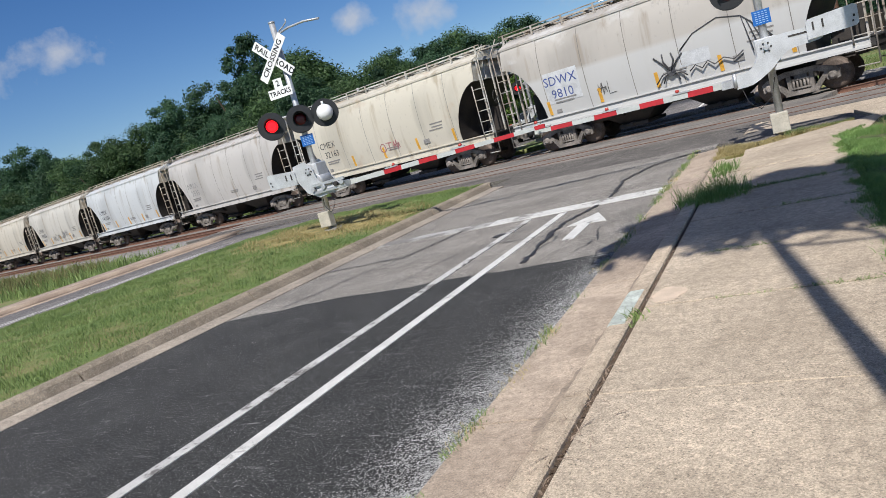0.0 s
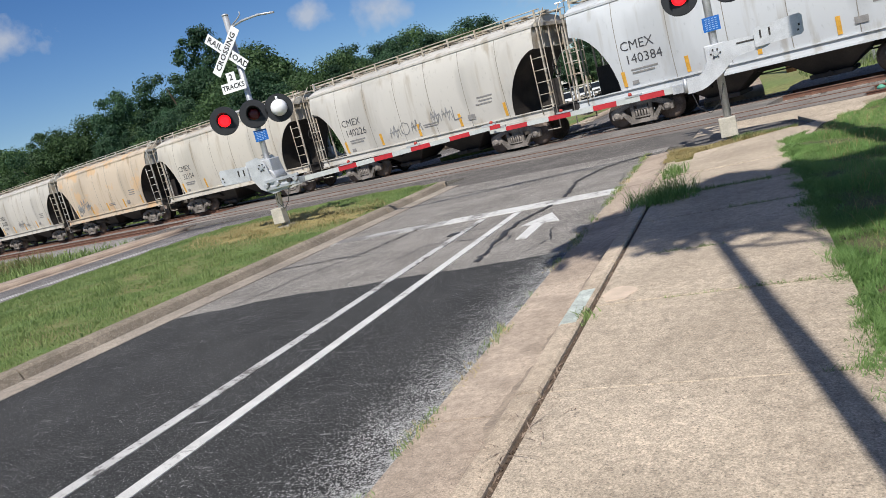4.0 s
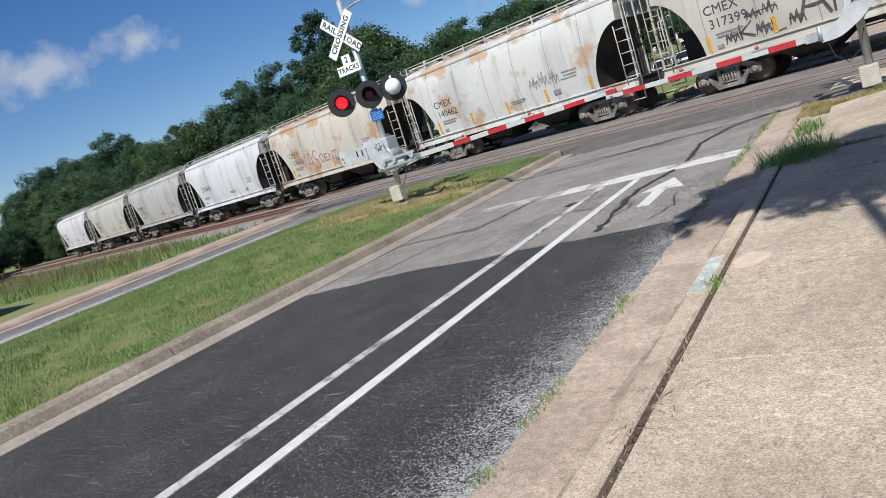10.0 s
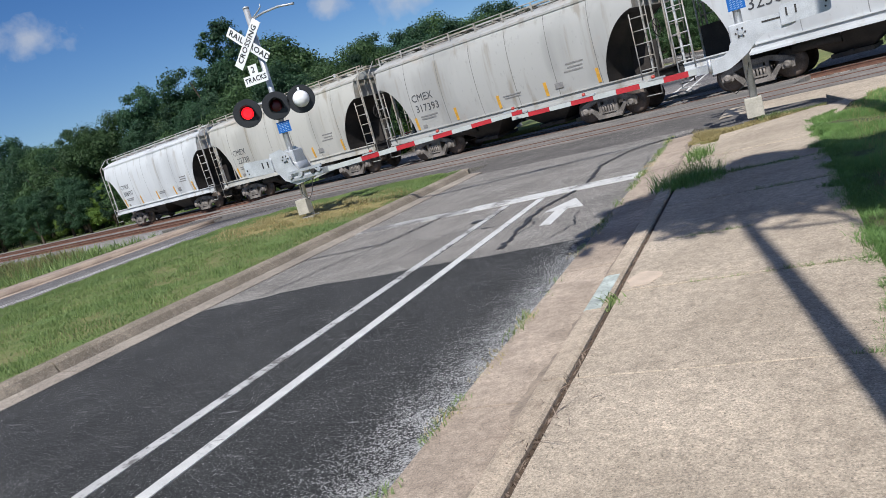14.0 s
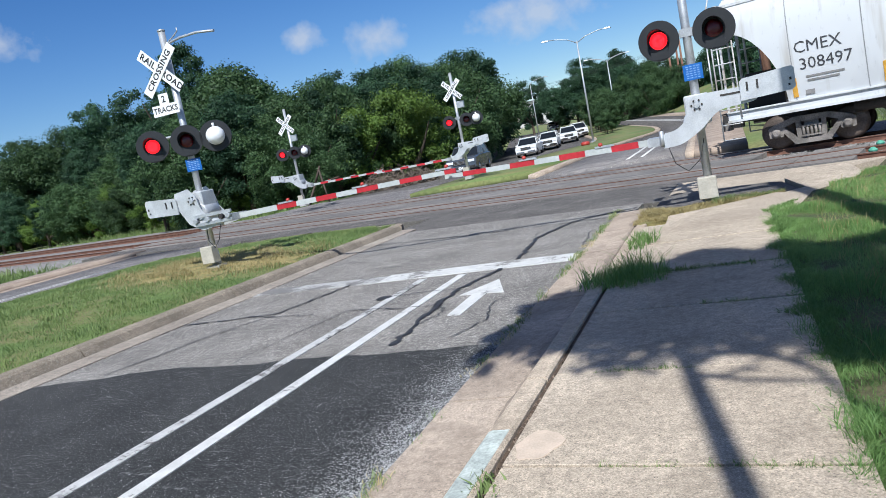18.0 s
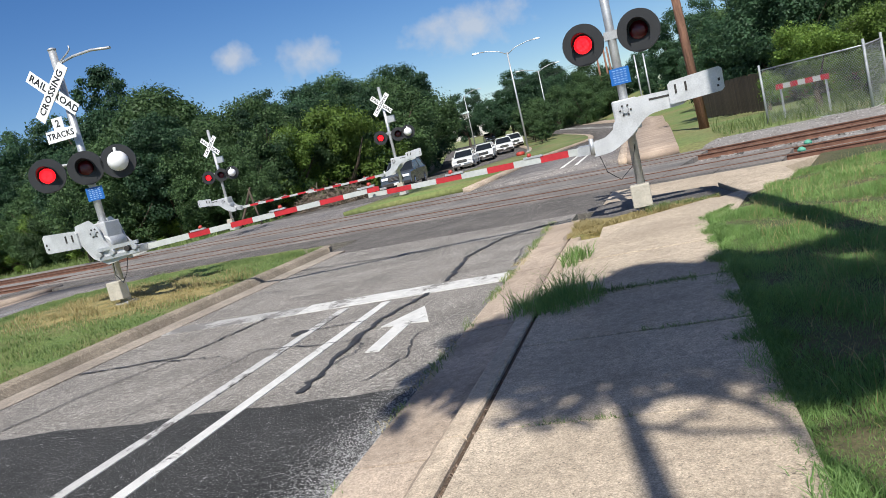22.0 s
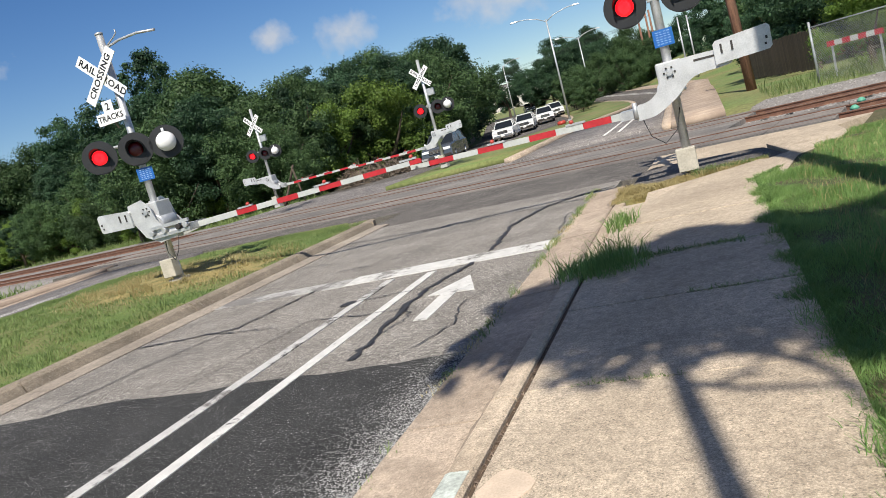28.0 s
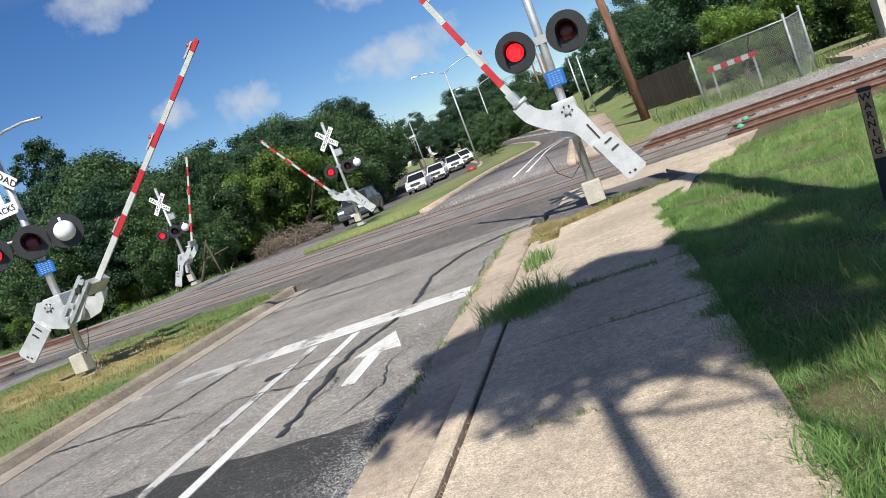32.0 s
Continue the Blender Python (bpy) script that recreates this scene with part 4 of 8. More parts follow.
def verge_right():
    bm = B()
    slab(bm, [(1.98, -20), (40, -20), (40, 13.2), (6.0, crossing_edge(6.0, -7.6)), (3.9, 20.6), (3.3, 18.3), (2.4, 17.2), (1.9, 15.8)], -0.2, 0.10)
    tagged(part("verge_right", bm, verge_soil), "lush grass verge beside the walk", "grass", kind="structure")
    edge = lambda x, y, rng: (x > 2.17 - WALK_SKEW * (y - 9) + 0.08 * np.sin(y * 3.1) + 0.06 * np.sin(y * 7.7) + np.clip(y - 15.8, 0, 9) * 0.52) & (y < 26.5 - 0.2344 * x - 5.2)
    bare = lambda x, y, rng: edge(x, y, rng) & (rng.random(len(x)) > 0.7 * np.clip(1.1 - np.hypot((x - 3.3) / 0.5, (y - 14.6) / 0.35), 0, 1))
    blades("grass", 520000, (1.85, 5.4, 5.2, 19.0), 0.09, 0.058, 0.0043, lush_blade, "long lush green grass beside the walk", 6, 0.8, bare)
    fringe = lambda x, y, rng: np.abs(x - (2.13 - WALK_SKEW * (y - 9) + 0.03 * np.sin(y * 3.1) + 0.03 * np.sin(y * 8.3)) - np.clip(y - 15.8, 0, 9) * 0.5) < 0.24 * rng.random(len(x)) ** 1.5 * (0.25 + 0.75 * np.sin(y * 2.6 + 1.0) ** 2 * np.sin(y * 6.7) ** 2)
    blades("grass_fringe", 160000, (1.8, 2.55, 5.0, 16.5), 0.11, 0.06, 0.0055, lush_blade, "shaggy grass creeping over the edge of the walk", 26, 1.5, fringe)
    blades("grass", 40000, (5.6, 14.0, 6.0, 19.5), 0.09, 0.16, 0.016, lush_blade, "long lush green grass further from the walk", 7, 0.9, edge)
    blades("dry_grass", 26000, (0.02, 2.1, 16.3, 18.3), 0.07, 0.075, 0.007, dry_blade, "straw-dry grass around the mast foot", 8, 1.0, lambda x, y, rng: (y > 16.42 + 0.6 * x + 0.08 * np.sin(x * 11)) & (y < 17.5 + 0.27 * x + 0.06 * np.sin(x * 9)) & (np.hypot(x - 1.05, y - 17.85) > 0.2))
    blades("weeds", 5000, (0.9, 2.1, 16.9, 18.3), 0.07, 0.11, 0.008, blade_mat, "yellow-green weeds behind the mast", 9, 0.9, lambda x, y, rng: (y > 16.6 + 0.55 * x) & (y < 17.5 + 0.27 * x) & (np.hypot(x - 1.05, y - 17.85) > 0.2) & (x > 1.1))
    blades("dry_grass", 9000, (2.3, 5.6, 4.5, 19.0), 0.09, 0.13, 0.004, dry_blade, "straw-coloured stems among the lush grass", 27, 1.0, edge)
    random.seed(81)
    for k in range(22):
        y = 5.6 + 0.46 * k + random.uniform(-0.15, 0.15)
        r, c = random.uniform(0.10, 0.22), 2.15 - WALK_SKEW * (y - 9)
        blades("grass_tuft", 900, (c - r, c + r, y - 1.6 * r, y + 1.6 * r), 0.115, 0.055, 0.005, lush_blade, "shaggy grass clump leaning over the edge of the walk", 300 + k, 1.6, lambda x, y2, rng, c=c, y=y, r=r: np.hypot((x - c) / r, (y2 - y) / (1.6 * r)) < rng.random(len(x)) ** 0.5)
    # clump over the curb and tufts in the joints
    blades("grass_tuft", 6500, (0.1, 1.15, 11.9, 13.3), 0.12, 0.2, 0.006, lush_blade, "thick grass clump growing over the curb", 10, 1.1, lambda x, y, rng: np.hypot((x - 0.52) / 0.48, (y - 12.6) / 0.42) < rng.random(len(x)) ** 0.6)
    blades("grass_tuft", 2600, (0.8, 1.7, 12.5, 13.0), 0.12, 0.05, 0.008, blade_mat, "thin grass creeping over the concrete", 11, 1.1, lambda x, y, rng: np.abs(y - 12.78) < 0.13 * rng.random(len(x)))
    blades("grass_tuft", 1300, (0.1, 0.7, 13.9, 15.2), 0.1, 0.13, 0.011, lush_blade, "green tuft at the curb", 12, 1.0, lambda x, y, rng: np.hypot((x - 0.42) / 0.2, (y - 14.6) / 0.5) < rng.random(len(x)) ** 0.5)
    blades("grass_tuft", 260, (0.40, 0.66, 8.35, 8.75), 0.12, 0.08, 0.012, blade_mat, "small weed growing in the curb joint", 13, 1.2, lambda x, y, rng: np.hypot((x - 0.53) / 0.11, (y - 8.55) / 0.17) < rng.random(len(x)) ** 0.5)
    blades("grass_tuft", 500, (-0.3, 0.0, 6.9, 7.5), 0.01, 0.045, 0.006, blade_mat, "moss and weeds in the gutter seam", 14, 1.2, lambda x, y, rng: np.abs(x + 0.15) < 0.07 * rng.random(len(x)))
    blades("dry_grass", 260, (0.45, 0.75, 6.3, 7.4), 0.11, 0.07, 0.005, twig_mat, "dead brown grass in the joint behind the curb", 15, 1.4, lambda x, y, rng: np.abs(x - 0.55) < 0.08 * rng.random(len(x)))
    seam = lambda x, y, rng, wide: np.abs(x - X_RIGHT + 0.05 + WALK_SKEW * (y - 9.0)) < wide * rng.random(len(x))
    blades("grass_tuft", 30000, (-0.75, 0.1, 6.3, 19.0), 0.012, 0.05, 0.006, blade_mat, "weeds in the gutter seam", 16, 1.3, lambda x, y, rng: seam(x, y, rng, 0.09) & (np.sin(y * 2.3) + np.sin(y * 5.9 + 1.1) + 0.5 * np.sin(y * 13.0) + 0.22 * (y - 10.5) > 1.4 * rng.random(len(x)) + 0.1))
    blades("dry_grass", 16000, (-0.75, 0.1, 6.3, 19.0), 0.012, 0.035, 0.006, dry_blade, "dry weeds in the gutter seam", 36, 1.5, lambda x, y, rng: seam(x, y, rng, 0.11) & (np.sin(y * 1.7 + 0.6) + np.sin(y * 7.3) > 1.3 * rng.random(len(x)) - 0.1))
    blades("leaf_litter", 3600, (0.46, 0.72, 5.0, 12.8), 0.112, 0.018, 0.011, twig_mat, "dead leaves and twigs in the joint behind the curb", 34, 2.6, lambda x, y, rng: np.abs(x - 0.52 + WALK_SKEW * (y - 9)) < 0.045 + 0.09 * rng.random(len(x)) ** 3 * (np.exp(-((y - 6.95) / 0.3) ** 2) + 0.25))
    blades("twigs", 70, (0.46, 0.8, 6.5, 7.3), 0.12, 0.05, 0.006, twig_mat, "small dead twigs by the curb", 35, 5.0, lambda x, y, rng: np.hypot(x - 0.62, (y - 6.95) * 0.6) < 0.2)
    for k, (y, a, b) in enumerate(((8.76, 1.5, 2.15), (10.03, 0.75, 1.35), (8.76, 1.0, 1.4), (7.33, 1.9, 2.2), (11.48, 1.3, 2.1), (12.8, 0.8, 2.1))):
        blades("grass_tuft", int(420 * (b - a)), (a, b, y - 0.028, y + 0.028), 0.118, 0.035, 0.005, blade_mat, "fine grass in a slab joint", 17 + k, 1.3)


# ---- railway ----
def tracks():
    xs_all = [-150, -110, -80, -60, -48, -38, -30, -24, -18, -12, -6, 0, 6, 12, 20, 40, 80, 160, 300]
    for base, name in ((0.0, "far"), (-GAP, "near")):
        tr = thing("railway_track", pose(0, 0, 0), "rusty steel rails on timber sleepers, the %s line" % name, "railway track", "railway tracks", "structure")
        for side in (0.0, GAUGE):
            bm, bt = B(), B()
            rows, tops = [], []
            for x in xs_all:
                n = track_normal(x)
                r = []
                for o, h in ((-0.07, -0.17), (-0.07, -0.15), (-0.012, -0.12), (-0.012, -0.035), (-0.036, -0.03), (-0.036, -0.004), (0.036, -0.004), (0.036, -0.03), (0.012, -0.035), (0.012, -0.12), (0.07, -0.15), (0.07, -0.17)):
                    p = track_point(x, base + side + o)
                    r.append(bm.verts.new((p.x, p.y, p.z + h)))
                rows.append(r)
                tops.append([bt.verts.new(track_point(x, base + side + o, h)) for o, h in ((-0.03, -0.0035), (-0.028, 0.0), (0.028, 0.0), (0.03, -0.0035))])
            for a, b in zip(rows, rows[1:]):
                for k in range(len(a)):
                    j = (k + 1) % len(a)
                    bm.faces.new((a[k], a[j], b[j], b[k]))
            for a, b in zip(tops, tops[1:]):
                for k in range(3):
                    bt.faces.new((a[k], a[k + 1], b[k + 1], b[k]))
            rail = part("rail", bm, rail_rust, tr)
            part("rail_head", bt, rail_top, rail, "worn bright running surface")
        # sleepers beyond the paved crossing
        bm = B()
        box(bm, (0, 0, -0.06), (0.22, 2.6, 0.12))
        me = to_mesh("sleeper", bm, sleeper_mat)
        xs = [(2.5 if base == 0.0 else 5.1) + 0.6 * k for k in range(45)] + [-24.5 - 0.6 * k for k in range(90)]
        for x in xs:
            p = track_point(x, base + GAUGE / 2, -0.15)
            n = track_normal(x)
            ob = part("sleeper", me, sleeper_mat, tr)
            ob.matrix_basis = Matrix.Translation(p) @ Matrix.Rotation(math.atan2(-n.x, n.y), 4, "Z")
    # ballast beds either side of the crossing
    for name, x0, x1 in (("ballast_right", 1.55, 250), ("ballast_left", -150, -23.8)):
        bm = B()
        prev = None
        n = 30
        heap = 0.02 if x0 > 0 else -0.17
        for k in range(n + 1):
            q = k / n
            x = x0 + (x1 - x0) * (q ** 2 if x0 > 0 else 1 - (1 - q) ** 2)
            row = [bm.verts.new(track_point(x, o, h)) for o, h in ((-GAP - 2.6, -0.5), (-GAP - 1.2, -0.16), (-GAP + 2.6, -0.12), (-1.2, -0.15), (GAUGE + 0.5, -0.15), (GAUGE + 1.7, heap), (GAUGE + 3.6, heap), (GAUGE + 4.8, -0.5))]
            if prev:
                for i in range(7):
                    bm.faces.new((prev[i], row[i], row[i + 1], prev[i + 1]))
            prev = row
        tagged(part(name, bm, gravel_mat), "grey crushed-stone ballast under the rails", "ballast", kind="structure")
    rng = np.random.default_rng(21)
    v, f = [], []
    oct_v = np.array([(1, 0, 0), (-1, 0, 0), (0, 1, 0), (0, -1, 0), (0, 0, 1), (0, 0, -1)], float)
    oct_f = np.array([(0, 2, 4), (2, 1, 4), (1, 3, 4), (3, 0, 4), (2, 0, 5), (1, 2, 5), (3, 1, 5), (0, 3, 5)])
    count = 0
    for x0, x1, n in ((1.6, 16.0, 26000), (-60, -24, 8000)):
        for _ in range(n):
            x, o = rng.uniform(x0, x1), rng.uniform(-GAP - 2.4, GAUGE + 4.0)
            h = float(np.interp(o, (-GAP - 1.2, -1.2, GAUGE + 0.5, GAUGE + 1.7, GAUGE + 3.6), (-0.15, -0.13, -0.13, 0.04, 0.04) if x0 > 0 else (-0.15,) * 5)) if -GAP - 1.2 < o < GAUGE + 3.6 else -0.16 - 0.24 * (min(abs(o + GAP + 1.2), abs(o - GAUGE - 3.4)))
            if x0 > 0 and ((o < -GAP - 1.4 and rng.random() < 0.5) or (x < 4.8 and o < -2.2) or (x < 2.1 and o < GAUGE + 0.7)):
                continue
            p = track_point(x, o, h - (0.06 if x0 < 0 else 0.05))
            s = rng.uniform(0.03, 0.062)
            v.append(oct_v * (s * rng.uniform(0.6, 1.2, 3)) @ np.linalg.qr(rng.normal(size=(3, 3)))[0] + np.array(p))
            f.append(oct_f + 6 * count)
            count += 1
    tagged(part("ballast_stones", soup("ballast_stones", np.concatenate(v), np.concatenate(f), stone)), "loose grey crushed stones along the rails", "stones", kind="stuff")
    # paved crossing: panels between and beside the rails
    cr = thing("crossing_surface", pose(0, 0, 0), "worn asphalt and concrete panels between the rails", "level crossing", kind="structure")
    cols = {"m": crossing_asphalt, "p": concrete_panel, "a": asphalt_mid, "d": asphalt_pale}
    bands = [(-6.5, -GAP - 0.68, "a"), (-GAP - 0.67, -GAP - 0.1, "p"), (-GAP + 0.17, -GAP + GAUGE - 0.17, "p"), (-GAP + GAUGE + 0.1, -GAP + GAUGE + 0.66, "p"), (-GAP + GAUGE + 0.67, -0.67, "m"), (-0.66, -0.1, "p"), (0.17, GAUGE - 0.17, "p"), (GAUGE + 0.1, GAUGE + 0.66, "p"), (GAUGE + 0.67, GAUGE + 2.6, "d"), (GAUGE + 2.6, GAUGE + 6.5, "d")]
    stops = [-24.0 + 2.35 * k for k in range(11)] + [2.0, 3.4, 4.7]
    for o0, o1, c in bands:
        for a, b in zip(stops, stops[1:]):
            if b > (4.8 if o1 < -2.0 else -0.3 if o1 > GAUGE + 2 else 2.0):
                continue
            bm = B()
            top = [track_point(x, o, -0.012) for x, o in ((a + 0.01, o0), (b - 0.01, o0), (b - 0.01, o1), (a + 0.01, o1))]
            lo = [Vector((p.x, p.y, p.z - 0.25)) for p in top]
            t, u = [bm.verts.new(p) for p in top], [bm.verts.new(p) for p in lo]
            bm.faces.new(t)
            bm.faces.new(u[::-1])
            for k in range(4):
                bm.faces.new((t[k], u[k], u[(k + 1) % 4], t[(k + 1) % 4]))
            part("crossing_panel", bm, cols[c], cr)
    for o in (-GAP, -GAP + GAUGE):
        bm = B()
        p = track_point(4.95, o + 0.22)
        lathe(bm, [(0, 0.06), (0.1, 0.055), (0.11, 0.09), (0.15, 0.09), (0.2, 0.03)], (p.x, p.y, p.z - 0.12), (0, 0, 1), 12)
        tagged(part("track_marker", bm, green_plastic), "small green plastic cap beside the rail end", "track marker", "track markers")




def streaked(name, light, dark, seed):
    """Paving beside the rails, with long darker streaks along the track."""
    m = mat(name, light, 0.9, scale=1.2, fine=50, var=0.35, bump=0.3, alt=tuple(c * 0.7 for c in light), per=0.3)
    n, l = m.node_tree.nodes, m.node_tree.links
    b = n["Principled BSDF"]
    last = b.inputs["Base Color"].links[0].from_socket
    tc, mp, tx, rp, mx = n.new("ShaderNodeTexCoord"), n.new("ShaderNodeMapping"), n.new("ShaderNodeTexNoise"), n.new("ShaderNodeMapRange"), n.new("ShaderNodeMix")
    mp.vector_type = "TEXTURE"
    mp.inputs["Location"].default_value, mp.inputs["Rotation"].default_value, mp.inputs["Scale"].default_value = (seed, 0, 0), (0, 0, -0.23), (7.0, 0.22, 1.0)
    tx.inputs["Scale"].default_value, tx.inputs["Detail"].default_value, tx.inputs["Roughness"].default_value = 1.0, 8, 0.7
    rp.inputs["From Min"].default_value, rp.inputs["From Max"].default_value, rp.inputs["To Max"].default_value = 0.45, 0.6, 0.85
    mx.data_type = "RGBA"
    mx.inputs[7].default_value = (*dark, 1)
    l.new(tc.outputs["Object"], mp.inputs[0])
    l.new(mp.outputs[0], tx.inputs[0])
    l.new(tx.outputs[0], rp.inputs[0])
    l.new(rp.outputs[0], mx.inputs[0])
    l.new(last, mx.inputs[6])
    l.new(mx.outputs[2], b.inputs["Base Color"])
    return m


concrete_panel = streaked("crossing_concrete", (0.27, 0.235, 0.205), (0.105, 0.09, 0.08), 0.0)
crossing_asphalt = streaked("crossing_asphalt", (0.235, 0.215, 0.195), (0.10, 0.092, 0.085), 5.0)

# ---- hopper cars ----
CAR_L = 13.1
PAINT = {}


def paint(name, base, rust, amount, dirt=0.7, band=None):
    """Weathered car paint: vertical dirt streaks and patches of rust."""
    m = bpy.data.materials.new(name)
    m.use_nodes = True
    n, l = m.node_tree.nodes, m.node_tree.links
    b = n["Principled BSDF"]
    b.inputs["Roughness"].default_value = 0.6
    tc = n.new("ShaderNodeTexCoord")
    last = None
    layers = ((0.5, 0.5, 0.62, (0.9, 3.0, 0.12), tuple(c * 0.72 for c in base), dirt), (1.1, 0.55, 0.68, (2.2, 3.0, 0.15), tuple(c * f for c, f in zip(base, (0.62, 0.55, 0.46))), dirt), (0.8, 0.63 - amount * 0.2, 0.69 - amount * 0.2, (0.9, 1, 1.0), rust, min(0.85, amount * 1.7)), (9.0, 0.62, 0.75, (1, 1, 0.5), tuple(c * 0.6 for c in base), 0.5))
    col = n.new("ShaderNodeRGB")
    col.outputs[0].default_value = (*base, 1)
    last = col.outputs[0]
    for sc, lo, hi, st, c2, k in layers:
        mp, tx, rp, mx = n.new("ShaderNodeMapping"), n.new("ShaderNodeTexNoise"), n.new("ShaderNodeMapRange"), n.new("ShaderNodeMix")
        mp.inputs["Scale"].default_value = st
        mp.inputs["Location"].default_value = (len(PAINT) * 7.3, 0, 0)
        tx.inputs["Scale"].default_value, tx.inputs["Detail"].default_value = sc, 5
        rp.inputs["From Min"].default_value, rp.inputs["From Max"].default_value, rp.inputs["To Max"].default_value = lo, hi, k
        mx.data_type = "RGBA"
        mx.inputs[7].default_value = (*c2, 1)
        l.new(tc.outputs["Object"], mp.inputs[0])
        l.new(mp.outputs[0], tx.inputs[0])
        l.new(tx.outputs[0], rp.inputs[0])
        l.new(rp.outputs[0], mx.inputs[0])
        l.new(last, mx.inputs[6])
        last = mx.outputs[2]
    if band:
        sp, rp, mx = n.new("ShaderNodeSeparateXYZ"), n.new("ShaderNodeMapRange"), n.new("ShaderNodeMix")
        l.new(tc.outputs["Object"], sp.inputs[0])
        l.new(sp.outputs[2], rp.inputs[0])
        rp.inputs["From Min"].default_value, rp.inputs["From Max"].default_value, rp.inputs["To Min"].default_value, rp.inputs["To Max"].default_value = 2.62, 2.78, 0.8, 0.0
        mx.data_type = "RGBA"
        mx.inputs[7].default_value = (*band, 1)
        l.new(rp.outputs[0], mx.inputs[0])
        l.new(last, mx.inputs[6])
        last = mx.outputs[2]
    l.new(last, b.inputs["Base Color"])
    PAINT[name] = m
    return m


def car_sections():
    """Half widths of the shell from the sill up to the crown, as (half width, height)."""
    return [(1.38, 1.22), (1.47, 1.7), (1.53, 2.3), (1.55, 2.9), (1.52, 3.5), (1.44, 3.95), (1.36, 4.12), (1.30, 4.14), (1.05, 4.32), (0.6, 4.45), (0.0, 4.5)]


HALF = 5.85
INSET = 1.4


def low_edge(x):
    """The lower edge of the side sheet: flat between the hoppers, sweeping up at the ends."""
    i = HALF - abs(x)
    return 1.22 if i >= INSET else 1.28 + 2.1 * max(0.0, 1 - (i / INSET) ** 1.8) ** 0.55


def car_meshes():
    out = {}
    sec = car_sections()
    xs = [HALF * math.sin(math.pi / 2 * k / 14) for k in range(-14, 15)]
    xs = sorted(set([round(x, 4) for x in xs] + [s * (HALF - INSET * math.sin(math.pi / 2 * k / 9)) for k in range(10) for s in (-1, 1)] + [s * (HALF - INSET - 0.003) for s in (-1, 1)]))
    eave = 6

    def width_at(z):
        for (w0, z0), (w1, z1) in zip(sec, sec[1:]):
            if z0 <= z <= z1:
                return w0 + (w1 - w0) * (z - z0) / max(1e-6, z1 - z0)
        return sec[0][0]
    # side shells
    bm = B()
    rows = {}
    for s in (-1, 1):
        prev = None
        for x in xs:
            lo = low_edge(x)
            hs = [lo + (sec[eave][1] - lo) * k / 8 for k in range(9)]
            row = [bm.verts.new((x, s * width_at(h), h)) for h in hs]
            if prev:
                for i in range(8):
                    fc = bm.faces.new((prev[i], row[i], row[i + 1], prev[i + 1]))
                    fc.smooth = True
            prev = row
            rows[(s, x)] = row
    out["body"] = bm
    # slope sheets and underside between the two sides
    bm = B()
    for e in (-1, 1):
        prev = None
        for k in range(13):
            x = e * (HALF - 0.03 - (INSET - 0.03) * math.sin(math.pi / 2 * k / 12))
            z = low_edge(x) + 0.012
            row = [bm.verts.new((x, -side_w(z) + 0.03, z)), bm.verts.new((x, side_w(z) - 0.03, z))]
            if prev:
                bm.faces.new((prev[0], prev[1], row[1], row[0]))
            prev = row
        box(bm, (e * (HALF - INSET - 0.05), 0, 1.35), (0.04, 2.5, 0.5))
        box(bm, (e * (HALF - 0.55), 0, 1.75), (1.0, 0.04, 1.0))
    box(bm, (0, 0, 1.25), (2 * (HALF - INSET), 2.6, 0.03))
    out["slope_sheet"] = bm
    for e, nm in ((-1, "a"), (1, "b")):
        bm = B()
        sx = e * (HALF - 0.02)
        slab(bm, [(-1.34, 4.12), (-1.49, 3.5), (-1.49, 3.37), (1.49, 3.37), (1.49, 3.5), (1.34, 4.12)], min(sx, sx - e * 0.03), max(sx, sx - e * 0.03), "x")
        for y in (-0.7, 0.0, 0.7):
            box(bm, (sx + e * 0.02, y, 3.76), (0.05, 0.06, 0.74))
        out["end_sheet_" + nm] = bm
    # roof
    bm = B()
    prev = None
    top = [(1.37, 4.11), (1.40, 4.10), (1.40, 4.17)] + sec[8:10]
    prof = [(-w, z) for w, z in top] + [(0, 4.5)] + [(w, z) for w, z in reversed(top)]
    slab(bm, prof, -HALF - 0.04, HALF + 0.04, "x")
    out["roof"] = bm
    # running board with edge bars
    bm = B()
    for s in (-1, 1):
        box(bm, (0, s * 0.42, 4.60), (2 * HALF + 0.5, 0.28, 0.035))
        box(bm, (0, s * 0.57, 4.60), (2 * HALF + 0.5, 0.03, 0.06))
    for k in range(15):
        x = -5.95 + 0.85 * k
        box(bm, (x, 0, 4.56), (0.06, 1.3, 0.05))
    for k in range(4):
        lathe(bm, [(0, 0.3), (0.07, 0.3), (0.1, 0.22)], (-4.2 + 2.8 * k, 0, 4.5), (0, 0, 1), 14)
    out["running_board"] = bm
    for s, nm in ((-1, "l"), (1, "r")):
        bm = B()
        bent(bm, [(-6.05, s * 0.95, 4.42), (-6.05, s * 0.95, 4.68), (6.05, s * 0.95, 4.68), (6.05, s * 0.95, 4.42)], 0.02, 5)
        for k in range(10):
            x = -5.85 + 1.3 * k
            box(bm, (x, s * 0.97, 4.52), (0.07, 0.025, 0.34))
        out["handrail_" + nm] = bm
        bm = B()
        slab(bm, [(s * 1.30, 0.98), (s * 1.46, 0.98), (s * 1.46, 1.05), (s * 1.40, 1.05), (s * 1.40, 1.24), (s * 1.46, 1.24), (s * 1.46, 1.28), (s * 1.30, 1.28)], -6.05, 6.05, "x")
        out["side_sill_" + nm] = bm
